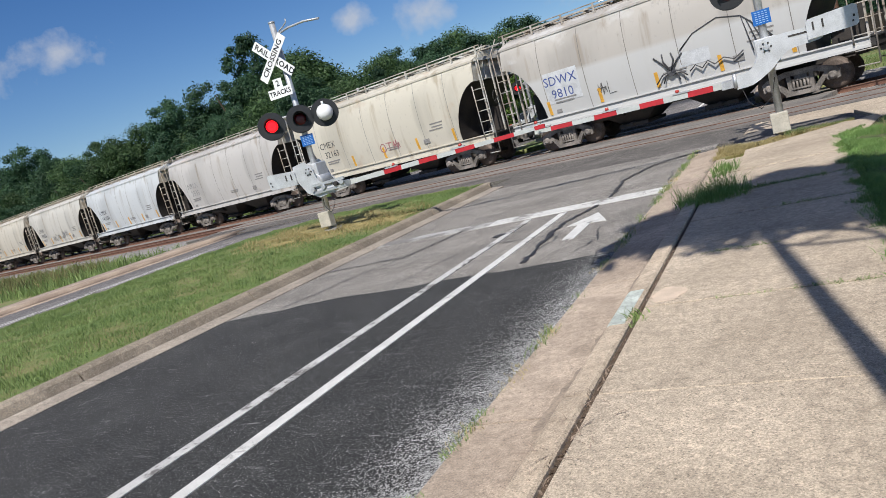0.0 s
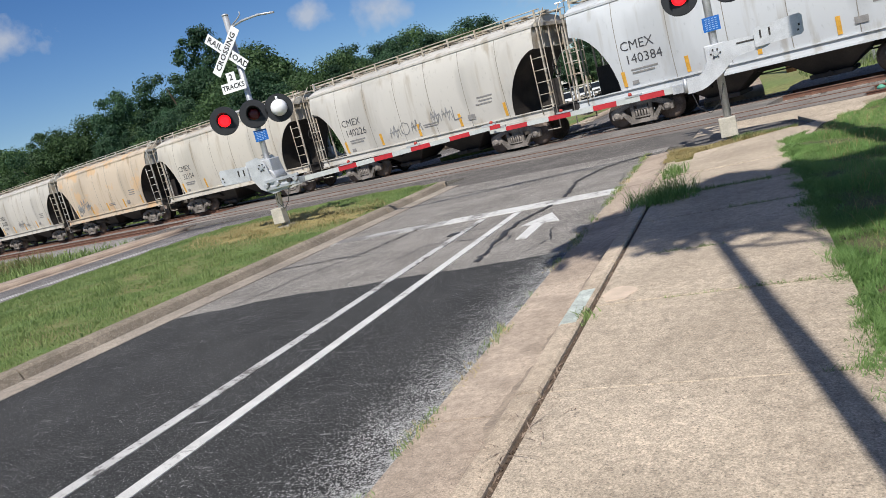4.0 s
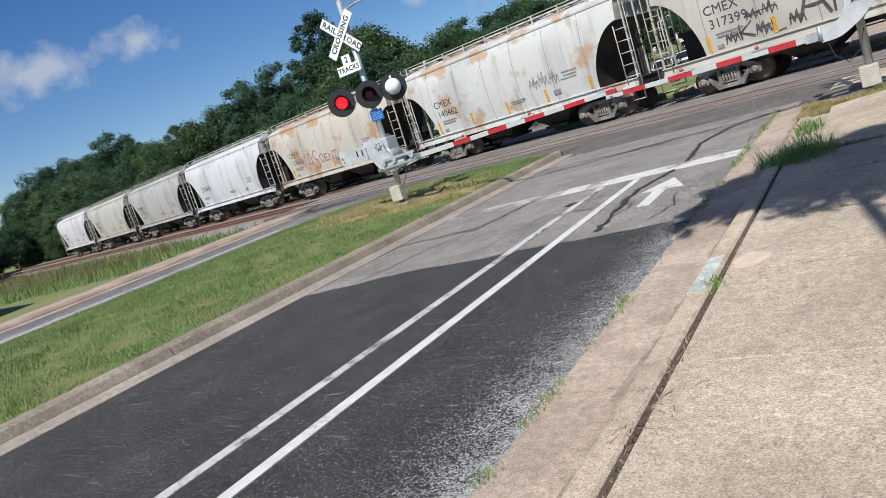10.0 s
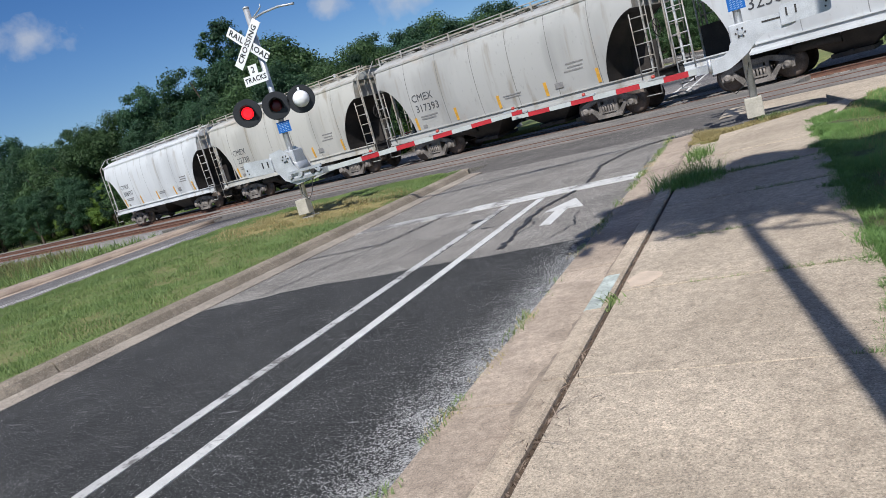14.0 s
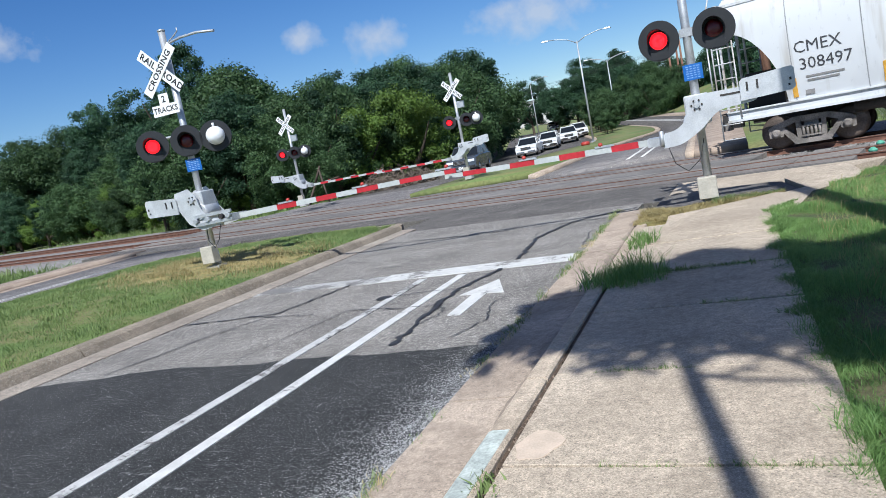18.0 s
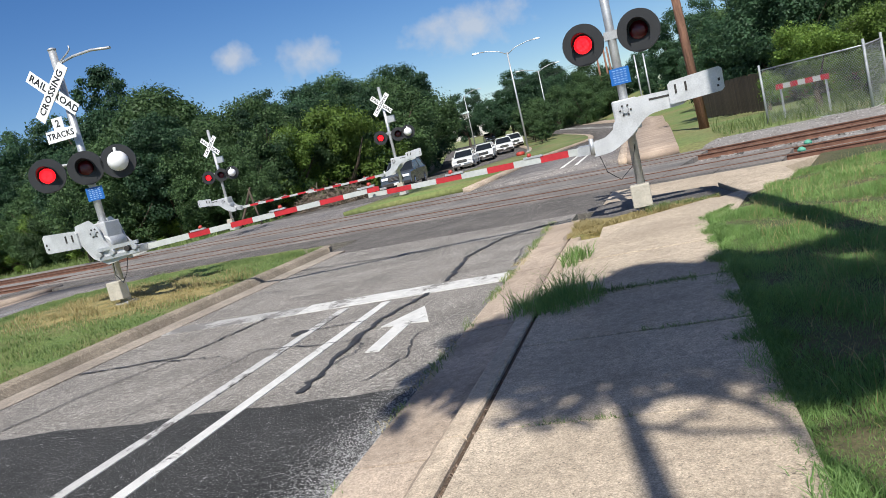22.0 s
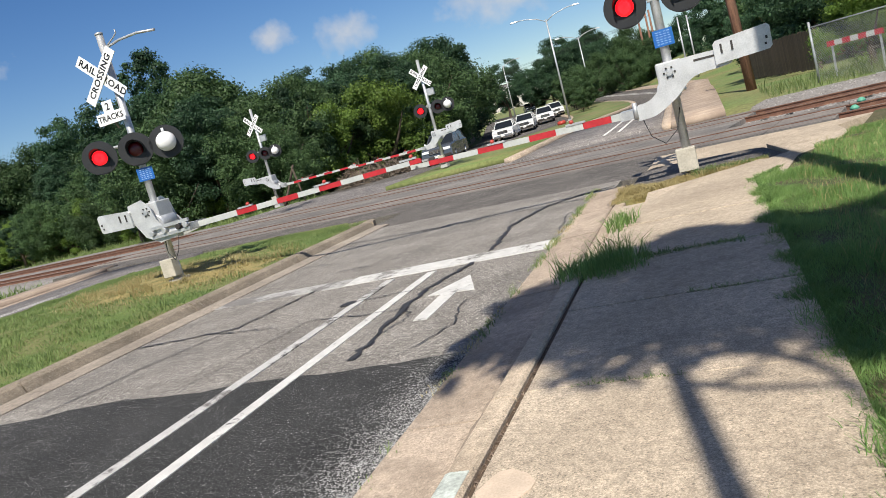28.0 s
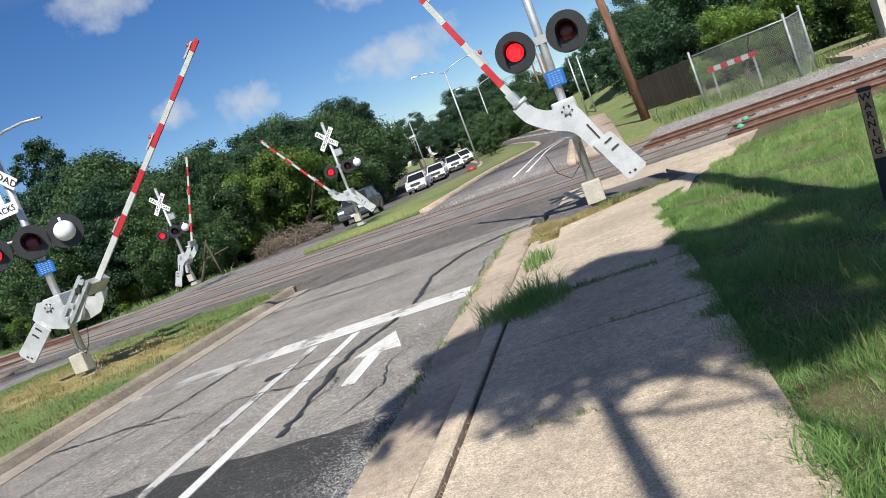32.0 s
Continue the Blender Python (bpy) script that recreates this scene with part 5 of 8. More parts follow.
        for k in range(6):
            x = -4.25 + 1.7 * k
            bm = B()
            prev = None
            for i in range(9):
                z = low_edge(x) + 0.06 + (4.08 - low_edge(x) - 0.06) * i / 8
                w = width_at(z) + 0.006
                row = [bm.verts.new((x - 0.012, s * w, z)), bm.verts.new((x + 0.012, s * w, z))]
                if prev:
                    bm.faces.new((prev[0], prev[1], row[1], row[0]))
                prev = row
            out["seam_%s%d" % (nm, k)] = bm
    # end frame with platform, posts, ladders
    for s, nm in ((-1, "a"), (1, "b")):
        bm = B()
        box(bm, (s * 6.12, 0, 1.10), (0.16, 2.8, 0.22))
        box(bm, (s * 5.6, 0, 1.05), (1.2, 0.45, 0.3))
        box(bm, (s * 5.9, 0, 1.24), (0.7, 2.7, 0.04))
        out["end_platform_" + nm] = bm
        bm = B()
        for y in (-1.32, 1.32, -0.5, 0.5):
            box(bm, (s * 6.02, y, 2.68), (0.055, 0.055, 2.9))
        box(bm, (s * 6.02, 0, 4.15), (0.12, 2.75, 0.12))
        out["end_frame_" + nm] = bm
        for t, ln in ((-1, "l"), (1, "r")):
            bm = B()
            for x in (s * 6.22, s * 5.66):
                bent(bm, [(x, t * 1.46, 0.5 if x == s * 6.22 else 1.1), (x, t * 1.46, 4.15), (x, t * 0.95, 4.66)] if x == s * 6.22 else [(x, t * 1.47, 1.1), (x, t * 1.5, 3.2)], 0.022, 5)
            for k in range(8):
                tube(bm, (s * 6.22, t * 1.46, 0.52 + 0.42 * k), (s * 5.66, t * (1.46 if k else 1.4), 0.52 + 0.42 * k), 0.018, n=5) if k < 7 else None
            out["ladder_" + nm + ln] = bm
        bm = B()
        box(bm, (s * 6.3, 0, 0.86), (0.6, 0.16, 0.2))
        box(bm, (s * 6.46, 0.05 * s, 0.86), (0.24, 0.28, 0.28))
        out["coupler_" + nm] = bm
    bm = B()
    lathe(bm, [(0, 0.02), (0.03, 0.03)], (6.12, -0.72, 2.6), (1, 0, 0), 10)
    for k in range(14):
        a0, a1 = 2 * math.pi * k / 14, 2 * math.pi * (k + 1) / 14
        tube(bm, (6.16, -0.72 + 0.28 * math.cos(a0), 2.6 + 0.28 * math.sin(a0)), (6.16, -0.72 + 0.28 * math.cos(a1), 2.6 + 0.28 * math.sin(a1)), 0.018, n=5)
    for k in range(5):
        a0 = 2 * math.pi * k / 5
        tube(bm, (6.16, -0.72, 2.6), (6.16, -0.72 + 0.28 * math.cos(a0), 2.6 + 0.28 * math.sin(a0)), 0.014, n=5)
    out["brake_wheel"] = bm
    # hoppers
    for c, nm in ((-1.55, "a"), (1.55, "b")):
        bm = B()
        lo, hi = [], []
        for x, y in ((-0.45, -0.55), (0.45, -0.55), (0.45, 0.55), (-0.45, 0.55)):
            lo.append(bm.verts.new((c + x, y, 0.36)))
        for x, y in ((-1.5, -1.32), (1.5, -1.32), (1.5, 1.32), (-1.5, 1.32)):
            hi.append(bm.verts.new((c + x, y, 1.2)))
        bm.faces.new(lo[::-1])
        for k in range(4):
            bm.faces.new((lo[k], lo[(k + 1) % 4], hi[(k + 1) % 4], hi[k]))
        box(bm, (c, 0, 0.32), (1.1, 1.5, 0.12))
        tube(bm, (c, -0.9, 0.36), (c, 0.9, 0.36), 0.07, n=8)
        out["hopper_" + nm] = bm
    bm = B()
    box(bm, (0, 0, 0.95), (11.4, 0.35, 0.3))
    tube(bm, (-3.0, -0.95, 0.85), (-1.7, -0.95, 0.85), 0.16, n=10)
    tube(bm, (-4, 0.7, 0.7), (4, 0.7, 0.7), 0.025, n=5)
    out["centre_sill"] = bm
    # truck pieces, about their own centre
    bm = B()
    for s in (-1, 1):
        lathe(bm, [(-0.07, 0.12), (-0.07, 0.36), (-0.05, 0.43), (0.05, 0.44), (0.06, 0.47), (0.085, 0.47), (0.085, 0.36), (0.05, 0.3), (0.06, 0.12)], (0, s * 0.74, 0.46), (0, -s, 0), 24)
    tube(bm, (0, -1.0, 0.46), (0, 1.0, 0.46), 0.08, n=10)
    out["wheelset"] = bm
    for s, nm in ((-1, "l"), (1, "r")):
        bm = B()
        slab(bm, [(-1.08, 0.60), (-0.92, 0.70), (-0.42, 0.84), (0.42, 0.84), (0.92, 0.70), (1.08, 0.60), (1.06, 0.50), (0.78, 0.56), (0.40, 0.69), (-0.40, 0.69), (-0.78, 0.56), (-1.06, 0.50)], s * 0.95, s * 1.09, "y")
        slab(bm, [(-0.46, 0.10), (0.46, 0.10), (0.44, 0.23), (-0.44, 0.23)], s * 0.94, s * 1.10, "y")
        for m in (-1, 1):
            for prof in ([(0.80, 0.58), (0.68, 0.60), (0.30, 0.20), (0.44, 0.11)], [(0.24, 0.20), (0.36, 0.20), (0.38, 0.72), (0.26, 0.74)], [(0.70, 0.36), (0.78, 0.34), (0.80, 0.60), (0.68, 0.60)], [(0.98, 0.34), (1.06, 0.36), (1.08, 0.60), (0.97, 0.60)]):
                slab(bm, [(m * x, z) for x, z in prof], s * 0.955, s * 1.085, "y")
        for z in (0.3, 0.56):
            box(bm, (0, s * 1.04, z), (0.56, 0.14, 0.04))
        for k in range(5):
            tube(bm, (-0.2 + 0.1 * k, s * 1.06, 0.25), (-0.2 + 0.1 * k, s * 1.06, 0.56), 0.038, n=8)
        for x in (-0.88, 0.88):
            lathe(bm, [(0, 0.125), (0.1, 0.125), (0.12, 0.08), (0.15, 0.07)], (x, s * 1.02, 0.46), (0, s, 0), 14)
        out["side_frame_" + nm] = bm
    bm = B()
    box(bm, (0, 0, 0.62), (0.36, 2.0, 0.28))
    out["bolster"] = bm
    return out


CARM = None


def side_w(z):
    """Half width of the shell at a height."""
    return float(np.interp(z, [s[1] for s in car_sections()[:7]], [s[0] for s in car_sections()[:7]]))




def hopper_car(spec):
    """A covered hopper car. spec: name of the paint, colours, marks."""
    global CARM
    if CARM is None:
        # hoppers get black for the shade under the car, end sheets partly so
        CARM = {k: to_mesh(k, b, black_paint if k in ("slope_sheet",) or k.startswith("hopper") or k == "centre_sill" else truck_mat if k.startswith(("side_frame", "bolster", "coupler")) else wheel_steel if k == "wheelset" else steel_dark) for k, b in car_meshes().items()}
    label, base, rust, amount, light, marks = spec
    base = tuple(c * 0.79 for c in base)
    p = paint("car_paint", base, rust, amount, band=(0.52, 0.52, 0.51) if "spider" in label else None)
    trim = mat("trim_%.2f" % base[0], tuple(c * 0.92 for c in base), 0.6, scale=2, fine=20, var=0.3, alt=tuple(c * f for c, f in zip(base, (0.62, 0.55, 0.47))))
    car = thing("hopper_car", pose(0, 0, 0), label, "hopper car", "train of hopper cars")

    def put(key, name, material=None, parent=car, m=None, lab=""):
        me = CARM[key]
        if material:
            me = me.copy()
            me.materials.clear()
            me.materials.append(material)
        ob = part(name, me, None, parent, lab)
        if m is not None:
            ob.matrix_basis = m
        return ob
    body = put("body", "body", p)
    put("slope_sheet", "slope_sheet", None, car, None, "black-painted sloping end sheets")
    put("roof", "roof", p)
    put("running_board", "running_board", trim)
    for k in ("l", "r"):
        put("handrail_" + k, "handrail", trim)
        put("side_sill_" + k, "side_sill", p)
        for q in range(6):
            put("seam_%s%d" % (k, q), "weld_seam", mat("seam_%.2f" % base[0], tuple(c * 0.5 for c in base), 0.7), body)
    for k in ("a", "b"):
        put("end_platform_" + k, "end_platform", steel_dark)
        put("end_frame_" + k, "end_frame", trim)
        put("end_sheet_" + k, "end_sheet", trim)
        put("coupler_" + k, "coupler")
        put("hopper_" + k, "hopper")
        for s in ("l", "r"):
            put("ladder_" + k + s, "ladder", trim)
    put("brake_wheel", "brake_wheel", steel_dark)
    put("centre_sill", "centre_sill")
    for x in (-4.05, 4.05):
        bol = put("bolster", "truck", None, car, pose(x, 0, 0), "cast steel four-wheel truck")
        for k in ("l", "r"):
            put("side_frame_" + k, "side_frame", None, bol)
        for d in (-0.88, 0.88):
            put("wheelset", "wheelset", None, bol, pose(d, 0, 0))
    for text, size, x, z, m in marks:
        ob = part("lettering", letters(text, size, m), None, body)
        tilt = math.degrees(math.atan((side_w(z + 0.3 * size) - side_w(z - 0.3 * size)) / (0.6 * size)))
        ob.matrix_basis = pose(x, -side_w(z) - 0.009 - 0.012 * (size > 0.8), z, tilt, 0, 0)
    # small stencil bars and reflectors along the sill
    for x, z, w, h in ((-3.5, 1.84, 0.9, 0.05), (-3.55, 1.74, 0.75, 0.05), (3.4, 2.25, 0.7, 0.05), (3.4, 2.12, 0.6, 0.05), (3.3, 2.0, 0.75, 0.05), (0.6, 1.75, 0.8, 0.04), (0.6, 1.66, 0.7, 0.04), (2.6, 1.62, 0.34, 0.2), (-3.9, 1.45, 0.22, 0.14)):
        bm = B()
        box(bm, (x, -side_w(z) - 0.003, z), (w, 0.012, h))
        part("stencil", bm, mat("stencil_grey", (0.24, 0.23, 0.22), 0.7), body)
    if amount > 0.12 or light:
        for k in range(5):
            x = -4.25 + 2.1 * k
            bm = B()
            box(bm, (x, -side_w(1.6), 1.6), (0.12, 0.02, 0.5), Matrix.Rotation(radians(9), 3, "X"))
            part("reflector", bm, mat("yellow_tape", (0.72, 0.38, 0.05), 0.6), body, "faded yellow strip")
    return car


MARK_D = mat("mark_dark", (0.06, 0.06, 0.065), 0.7, scale=4, fine=30, var=0.3)
MARK_B = mat("mark_blue", (0.06, 0.09, 0.28), 0.7, scale=4, fine=30, var=0.3)
MARK_G = mat("mark_grey", (0.30, 0.30, 0.30), 0.8, scale=3, fine=20, var=0.4)
MARK_R = mat("mark_red", (0.40, 0.16, 0.17), 0.7, scale=3, fine=20, var=0.3)
RUST = (0.42, 0.24, 0.11)


def marks(a, b, extra=()):
    return [(a, 0.42, -3.6, 2.6, MARK_D), (b, 0.42, -3.45, 2.16, MARK_D), *extra]


CARS = [
    ("clean white covered hopper car at the end of the train", (0.76, 0.77, 0.77), RUST, 0.0, True, marks("CMEX", "308497")),
    ("cream-grey covered hopper car with yellow strips", (0.60, 0.58, 0.52), RUST, 0.10, True, marks("CMEX", "22738")),
    ("light grey covered hopper car with dark seams", (0.52, 0.51, 0.48), RUST, 0.08, True, marks("CMEX", "317393")),
    ("white covered hopper car with large black number", (0.74, 0.75, 0.75), RUST, 0.05, False, [("325643", 0.5, -3.1, 2.4, MARK_D)]),
    ("cream covered hopper car with rust stains and red graffiti", (0.66, 0.61, 0.52), RUST, 0.45, True, marks("CMEX", "110656", [])),
    ("pale covered hopper car with orange stains under the roof", (0.70, 0.70, 0.66), RUST, 0.4, True, marks("CMEX", "140462")),
    ("cream covered hopper car with grey graffiti letters", (0.64, 0.60, 0.52), RUST, 0.08, True, marks("CMEX", "317399")),
    ("cream covered hopper car with faint graffiti", (0.66, 0.62, 0.55), RUST, 0.08, True, marks("CMEX", "31275")),
    ("rust-orange stained covered hopper car", (0.69, 0.57, 0.43), (0.60, 0.385, 0.20), 0.42, True, []),
    ("cream covered hopper car with yellow strips", (0.68, 0.63, 0.54), RUST, 0.12, True, marks("CMEX", "32104")),
    ("pale cream covered hopper car with faint grey graffiti", (0.66, 0.63, 0.57), RUST, 0.08, True, marks("CMEX", "140226")),
    ("bluish white covered hopper car with yellow strips", (0.66, 0.68, 0.69), RUST, 0.08, True, marks("CMEX", "140384")),
    ("pale grey covered hopper car", (0.60, 0.57, 0.54), RUST, 0.08, False, [("NRLX", 0.46, -3.5, 2.6, MARK_G), ("2535", 0.46, -3.4, 2.15, MARK_G)]),
    ("cream covered hopper car with yellow strips and red scrawl", (0.70, 0.65, 0.54), RUST, 0.14, True, marks("CMEX", "32163")),
    ("tan and grey covered hopper car with blue marks and spider graffiti", (0.56, 0.52, 0.47), (0.60, 0.60, 0.59), 0.22, True, [("SDWX", 0.46, -3.55, 2.5, MARK_B), ("9810", 0.46, -3.55, 2.03, MARK_B)]),
    ("grey covered hopper car with dark ends", (0.56, 0.55, 0.52), RUST, 0.15, True, []),
]
TRAIN = []


STROKES = {"A": [[(0, 0), (0.38, 1), (0.55, 1), (0.9, 0)], [(0.2, 0.4), (0.75, 0.4)]], "N": [[(0, 0), (0.06, 1), (0.8, 0), (0.86, 1.05)]], "E": [[(0.8, 1), (0.05, 0.95), (0, 0), (0.8, 0.05)], [(0, 0.5), (0.6, 0.52)]], "M": [[(0, 0), (0.1, 1), (0.45, 0.3), (0.8, 1), (0.95, 0)]],
           "S": [[(0.8, 0.9), (0.4, 1), (0.1, 0.8), (0.2, 0.55), (0.65, 0.45), (0.8, 0.2), (0.45, 0), (0, 0.12)]], "K": [[(0, 0), (0, 1)], [(0.8, 1), (0, 0.45), (0.85, 0)]], "C": [[(0.8, 0.85), (0.4, 1), (0, 0.6), (0.05, 0.2), (0.45, 0), (0.85, 0.15)]], "T": [[(0, 1), (0.85, 0.95)], [(0.42, 1), (0.4, 0)]],
           "L": [[(0.05, 1), (0, 0), (0.7, 0.05)]], "O": [[(0.4, 1), (0.05, 0.7), (0.1, 0.2), (0.45, 0), (0.8, 0.3), (0.75, 0.8), (0.4, 1)]], "~": [[(0, 0.1), (0.15, 0.9), (0.3, 0.2), (0.5, 1), (0.55, 0), (0.8, 0.7), (0.9, 0.1)], [(0, 0.5), (0.9, 0.6)]]}


def graffiti(body, text, x0, z0, h, w, material, seed, line=0.03, slope=0.0, label="spray-painted scrawl"):
    """Letters sprayed by hand on the near side: ribbons that lie on the shell."""
    random.seed(seed)
    for k, ch in enumerate(text):
        bm = B()
        hh, dz = h * random.uniform(0.85, 1.15), random.uniform(-0.08, 0.08) * h
        for run in STROKES[ch]:
            for again in range(2):
                pts = []
                for (a, b), (c, d) in zip(run, run[1:]):
                    for q in range(4):
                        f = q / 4
                        pts.append((x0 + (k + a + (c - a) * f) * w, z0 + dz + slope * k * w + (b + (d - b) * f) * hh))
                pts.append((x0 + (k + run[-1][0]) * w, z0 + dz + slope * k * w + run[-1][1] * hh))
                off = random.uniform(-0.03, 0.03) * again
                prev = None
                for i, (x, z) in enumerate(pts):
                    p, q = pts[max(0, i - 1)], pts[min(len(pts) - 1, i + 1)]
                    d = Vector((q[0] - p[0], q[1] - p[1])).normalized()
                    t = line * (0.5 + 0.5 * math.sin(math.pi * (i + 1) / (len(pts) + 1))) * random.uniform(0.8, 1.2)
                    jx, jz = random.uniform(-0.012, 0.012) + off, random.uniform(-0.012, 0.012) + off
                    row = []
                    for e in (-1, 1):
                        xx, zz = x + jx - e * d.y * t, min(4.0, max(1.28, z + jz + e * d.x * t))
                        row.append(bm.verts.new((xx, -side_w(zz) - 0.008 - 0.002 * again, zz)))
                    if prev:
                        bm.faces.new((prev[0], prev[1], row[1], row[0]))
                    prev = row
        part("graffiti", bm, material, body, label)


def spider(body):
    """The black line graffiti on the tan car."""
    bm = B()
    y = -1.545
    lathe(bm, [(0, 0.16), (0.01, 0.15)], (0.5, y, 1.75), (0, -1, 0), 12)
    for dx, dz, ex, ez in ((-0.25, 0.3, -0.5, 0.9), (-0.2, 0.35, -0.2, 1.0), (0.15, 0.35, 0.1, 0.95), (0.25, 0.3, 0.45, 0.8), (-0.3, -0.05, -0.55, -0.5), (-0.2, -0.1, -0.3, -0.55), (0.2, -0.1, 0.25, -0.55), (0.3, -0.05, 0.5, -0.4)):
        bent(bm, [(0.5, y, 1.75), (0.5 + dx, y, 1.75 + dz), (0.5 + ex, y, 1.75 + ez * 0.6)], 0.025, 4)
    bent(bm, [(0.9, y, 2.3), (1.4, y, 2.7), (2.2, y, 2.95), (2.9, y, 2.8), (3.4, y, 2.3), (3.7, y, 1.75)], 0.022, 4)
    for k in range(5):
        bent(bm, [(2.9 + 0.12 * k, y, 2.8 - 0.1 * k), (3.1 + 0.2 * k, y, 1.7)], 0.016, 4)
    bent(bm, [(1.1, y, 1.6), (1.3, y, 1.75), (1.5, y, 1.6), (1.7, y, 1.78), (1.9, y, 1.62), (2.2, y, 1.75), (2.5, y, 1.62), (2.8, y, 1.8)], 0.022, 4)
    part("graffiti", bm, MARK_D, body, "black line graffiti of a spider and web")


def train():
    for k, spec in enumerate(CARS):
        TRAIN.append(hopper_car(spec))
    shell = lambda k: [ob for ob in TRAIN[k].children if ob.name.startswith("body")][0]
    spider(shell(14))
    scrawl = mat("spray_black", (0.10, 0.095, 0.09), 0.7, scale=3, fine=20, var=0.4)
    graffiti(shell(6), "ANEM", -1.4, 1.4, 0.98, 0.95, scrawl, 1, 0.045, 0.02, "large black spray-painted letters")
    graffiti(shell(6), "SEKS", 2.5, 1.8, 0.75, 0.75, scrawl, 2, 0.035, 0.06, "black spray-painted letters")
    graffiti(shell(6), "~K~L~", -3.7, 1.4, 0.42, 0.5, scrawl, 3, 0.022)
    graffiti(shell(6), "~~", -2.9, 1.95, 0.35, 0.5, scrawl, 4, 0.018)
    graffiti(shell(4), "AS", -2.4, 1.45, 0.95, 0.62, MARK_R, 5, 0.03, 0.0, "red outlined spray-paint letters")
    graffiti(shell(4), "CENT", -1.15, 1.75, 0.42, 0.45, MARK_R, 6, 0.024, 0.04, "dull red spray-paint letters")
    graffiti(shell(8), "~M~", -3.9, 1.55, 0.75, 0.62, MARK_G, 7, 0.035, 0.02, "faded silver and black spray-paint marks")
    graffiti(shell(10), "~O~", -1.6, 1.5, 0.55, 0.6, MARK_G, 9, 0.016)
    graffiti(shell(10), "~~L", 0.7, 1.7, 0.55, 0.55, MARK_G, 10, 0.016)
    graffiti(shell(13), "OT~", -0.2, 1.6, 0.42, 0.42, MARK_R, 11, 0.016)
    graffiti(shell(14), "~L", -2.2, 1.6, 0.4, 0.4, scrawl, 12, 0.01)
    graffiti(shell(7), "~~", -1.0, 1.6, 0.5, 0.6, MARK_G, 13, 0.018)
    graffiti(shell(5), "~~~", 1.4, 1.9, 0.55, 0.5, MARK_G, 14, 0.014)
    for k, x, z, w, h in ((14, -3.5, 2.28, 1.4, 1.1), (14, 1.3, 2.0, 1.0, 0.45)):
        bm = B()
        prev = None
        for i in range(5):
            zz = z - h / 2 + h * i / 4
            row = [bm.verts.new((x - w / 2, -side_w(zz) - 0.004, zz)), bm.verts.new((x + w / 2, -side_w(zz) - 0.004, zz))]
            if prev:
                bm.faces.new((prev[0], prev[1], row[1], row[0]))
            prev = row
        part("repaint_patch", bm, mat("patch_white", (0.58, 0.59, 0.60), 0.6, scale=3, fine=30, var=0.2), shell(k), "pale overpainted patch")


ARC_X = np.arange(-260.0, 330.0, 0.5)
ARC_P = np.array([tuple(track_point(float(x), GAUGE / 2)) for x in ARC_X])
ARC_S = np.concatenate([[0], np.cumsum(np.linalg.norm(np.diff(ARC_P, axis=0), axis=1))])
ARC_S -= np.interp(0.0, ARC_X, ARC_S)
# where the end of the last car is along the line, by the clock
TAIL_T, TAIL_S = (0, 2, 4, 7, 9, 11, 14, 17, 18, 32), (-192.8, -171.7, -148.8, -117.2, -95.8, -73.5, -41.1, -9.6, 0.8, 150.0)


def on_track(s):
    return Vector([float(np.interp(s, ARC_S, ARC_P[:, k])) for k in range(3)])


def key_train():
    for k, car in enumerate(TRAIN):
        rows = []
        for i in range(33):
            t = 1.0 * i
            mid = float(np.interp(t, TAIL_T, TAIL_S)) + CAR_L * (k + 0.5)
            a, b = on_track(mid - 4.05), on_track(mid + 4.05)
            d = b - a
            m = Matrix.Translation((a + b) / 2) @ Matrix.Rotation(math.atan2(d.y, d.x), 4, "Z") @ Matrix.Rotation(-math.atan2(d.z, math.hypot(d.x, d.y)), 4, "Y")
            rows.append((t, m))
        walk(car, rows)


# ---- crossing signals ----
GATES = {}


def lamp_head(parent, m, lit, back=False):
    """A round black signal head with hood and lens, facing -y of m; back: only its pale rear shows."""
    bm = B()
    lathe(bm, [(-0.012, 0.30), (0.012, 0.305)], (0, 0, 0), (0, 1, 0), 28)
    lathe(bm, [(0.0, 0.17), (0.1, 0.17), (0.16, 0.1)], (0, 0.012, 0), (0, 1, 0), 18)
    head = part("signal_head", bm, head_black, parent)
    head.matrix_basis = m
    bm = B()
    rows = []
    for h, r in ((0.0, 0.165), (0.28, 0.155)):
        row = []
        for k in range(17):
            a = radians(-35 + 250 * k / 16)
            cut = h * (0.35 + 0.65 * max(0.0, math.sin(a))) if h else 0
            row.append((r * math.cos(a), -cut - 0.013, r * math.sin(a)))
        rows.append(row)
    for r0 in (1.0, 0.96):
        a = [bm.verts.new((x * r0, y, z * r0)) for x, y, z in rows[0]]
        b = [bm.verts.new((x * r0, y, z * r0)) for x, y, z in rows[1]]
        for k in range(16):
            bm.faces.new((a[k], a[k + 1], b[k + 1], b[k]))
    slab(bm, [(-0.13, -0.28), (0.13, -0.28), (0.15, -0.10), (-0.15, -0.10)], -0.02, -0.012, "y")
    part("hood", bm, head_black, head)
    bm = B()
    lathe(bm, [(0, 0.132), (0.02, 0.128), (0.035, 0.08), (0.04, 0.02)], (0, -0.013, 0), (0, -1, 0), 22)
    part("lens", bm, lens_on if lit else lens_off, head, "lit red lens" if lit else "unlit dark red lens")
    return head


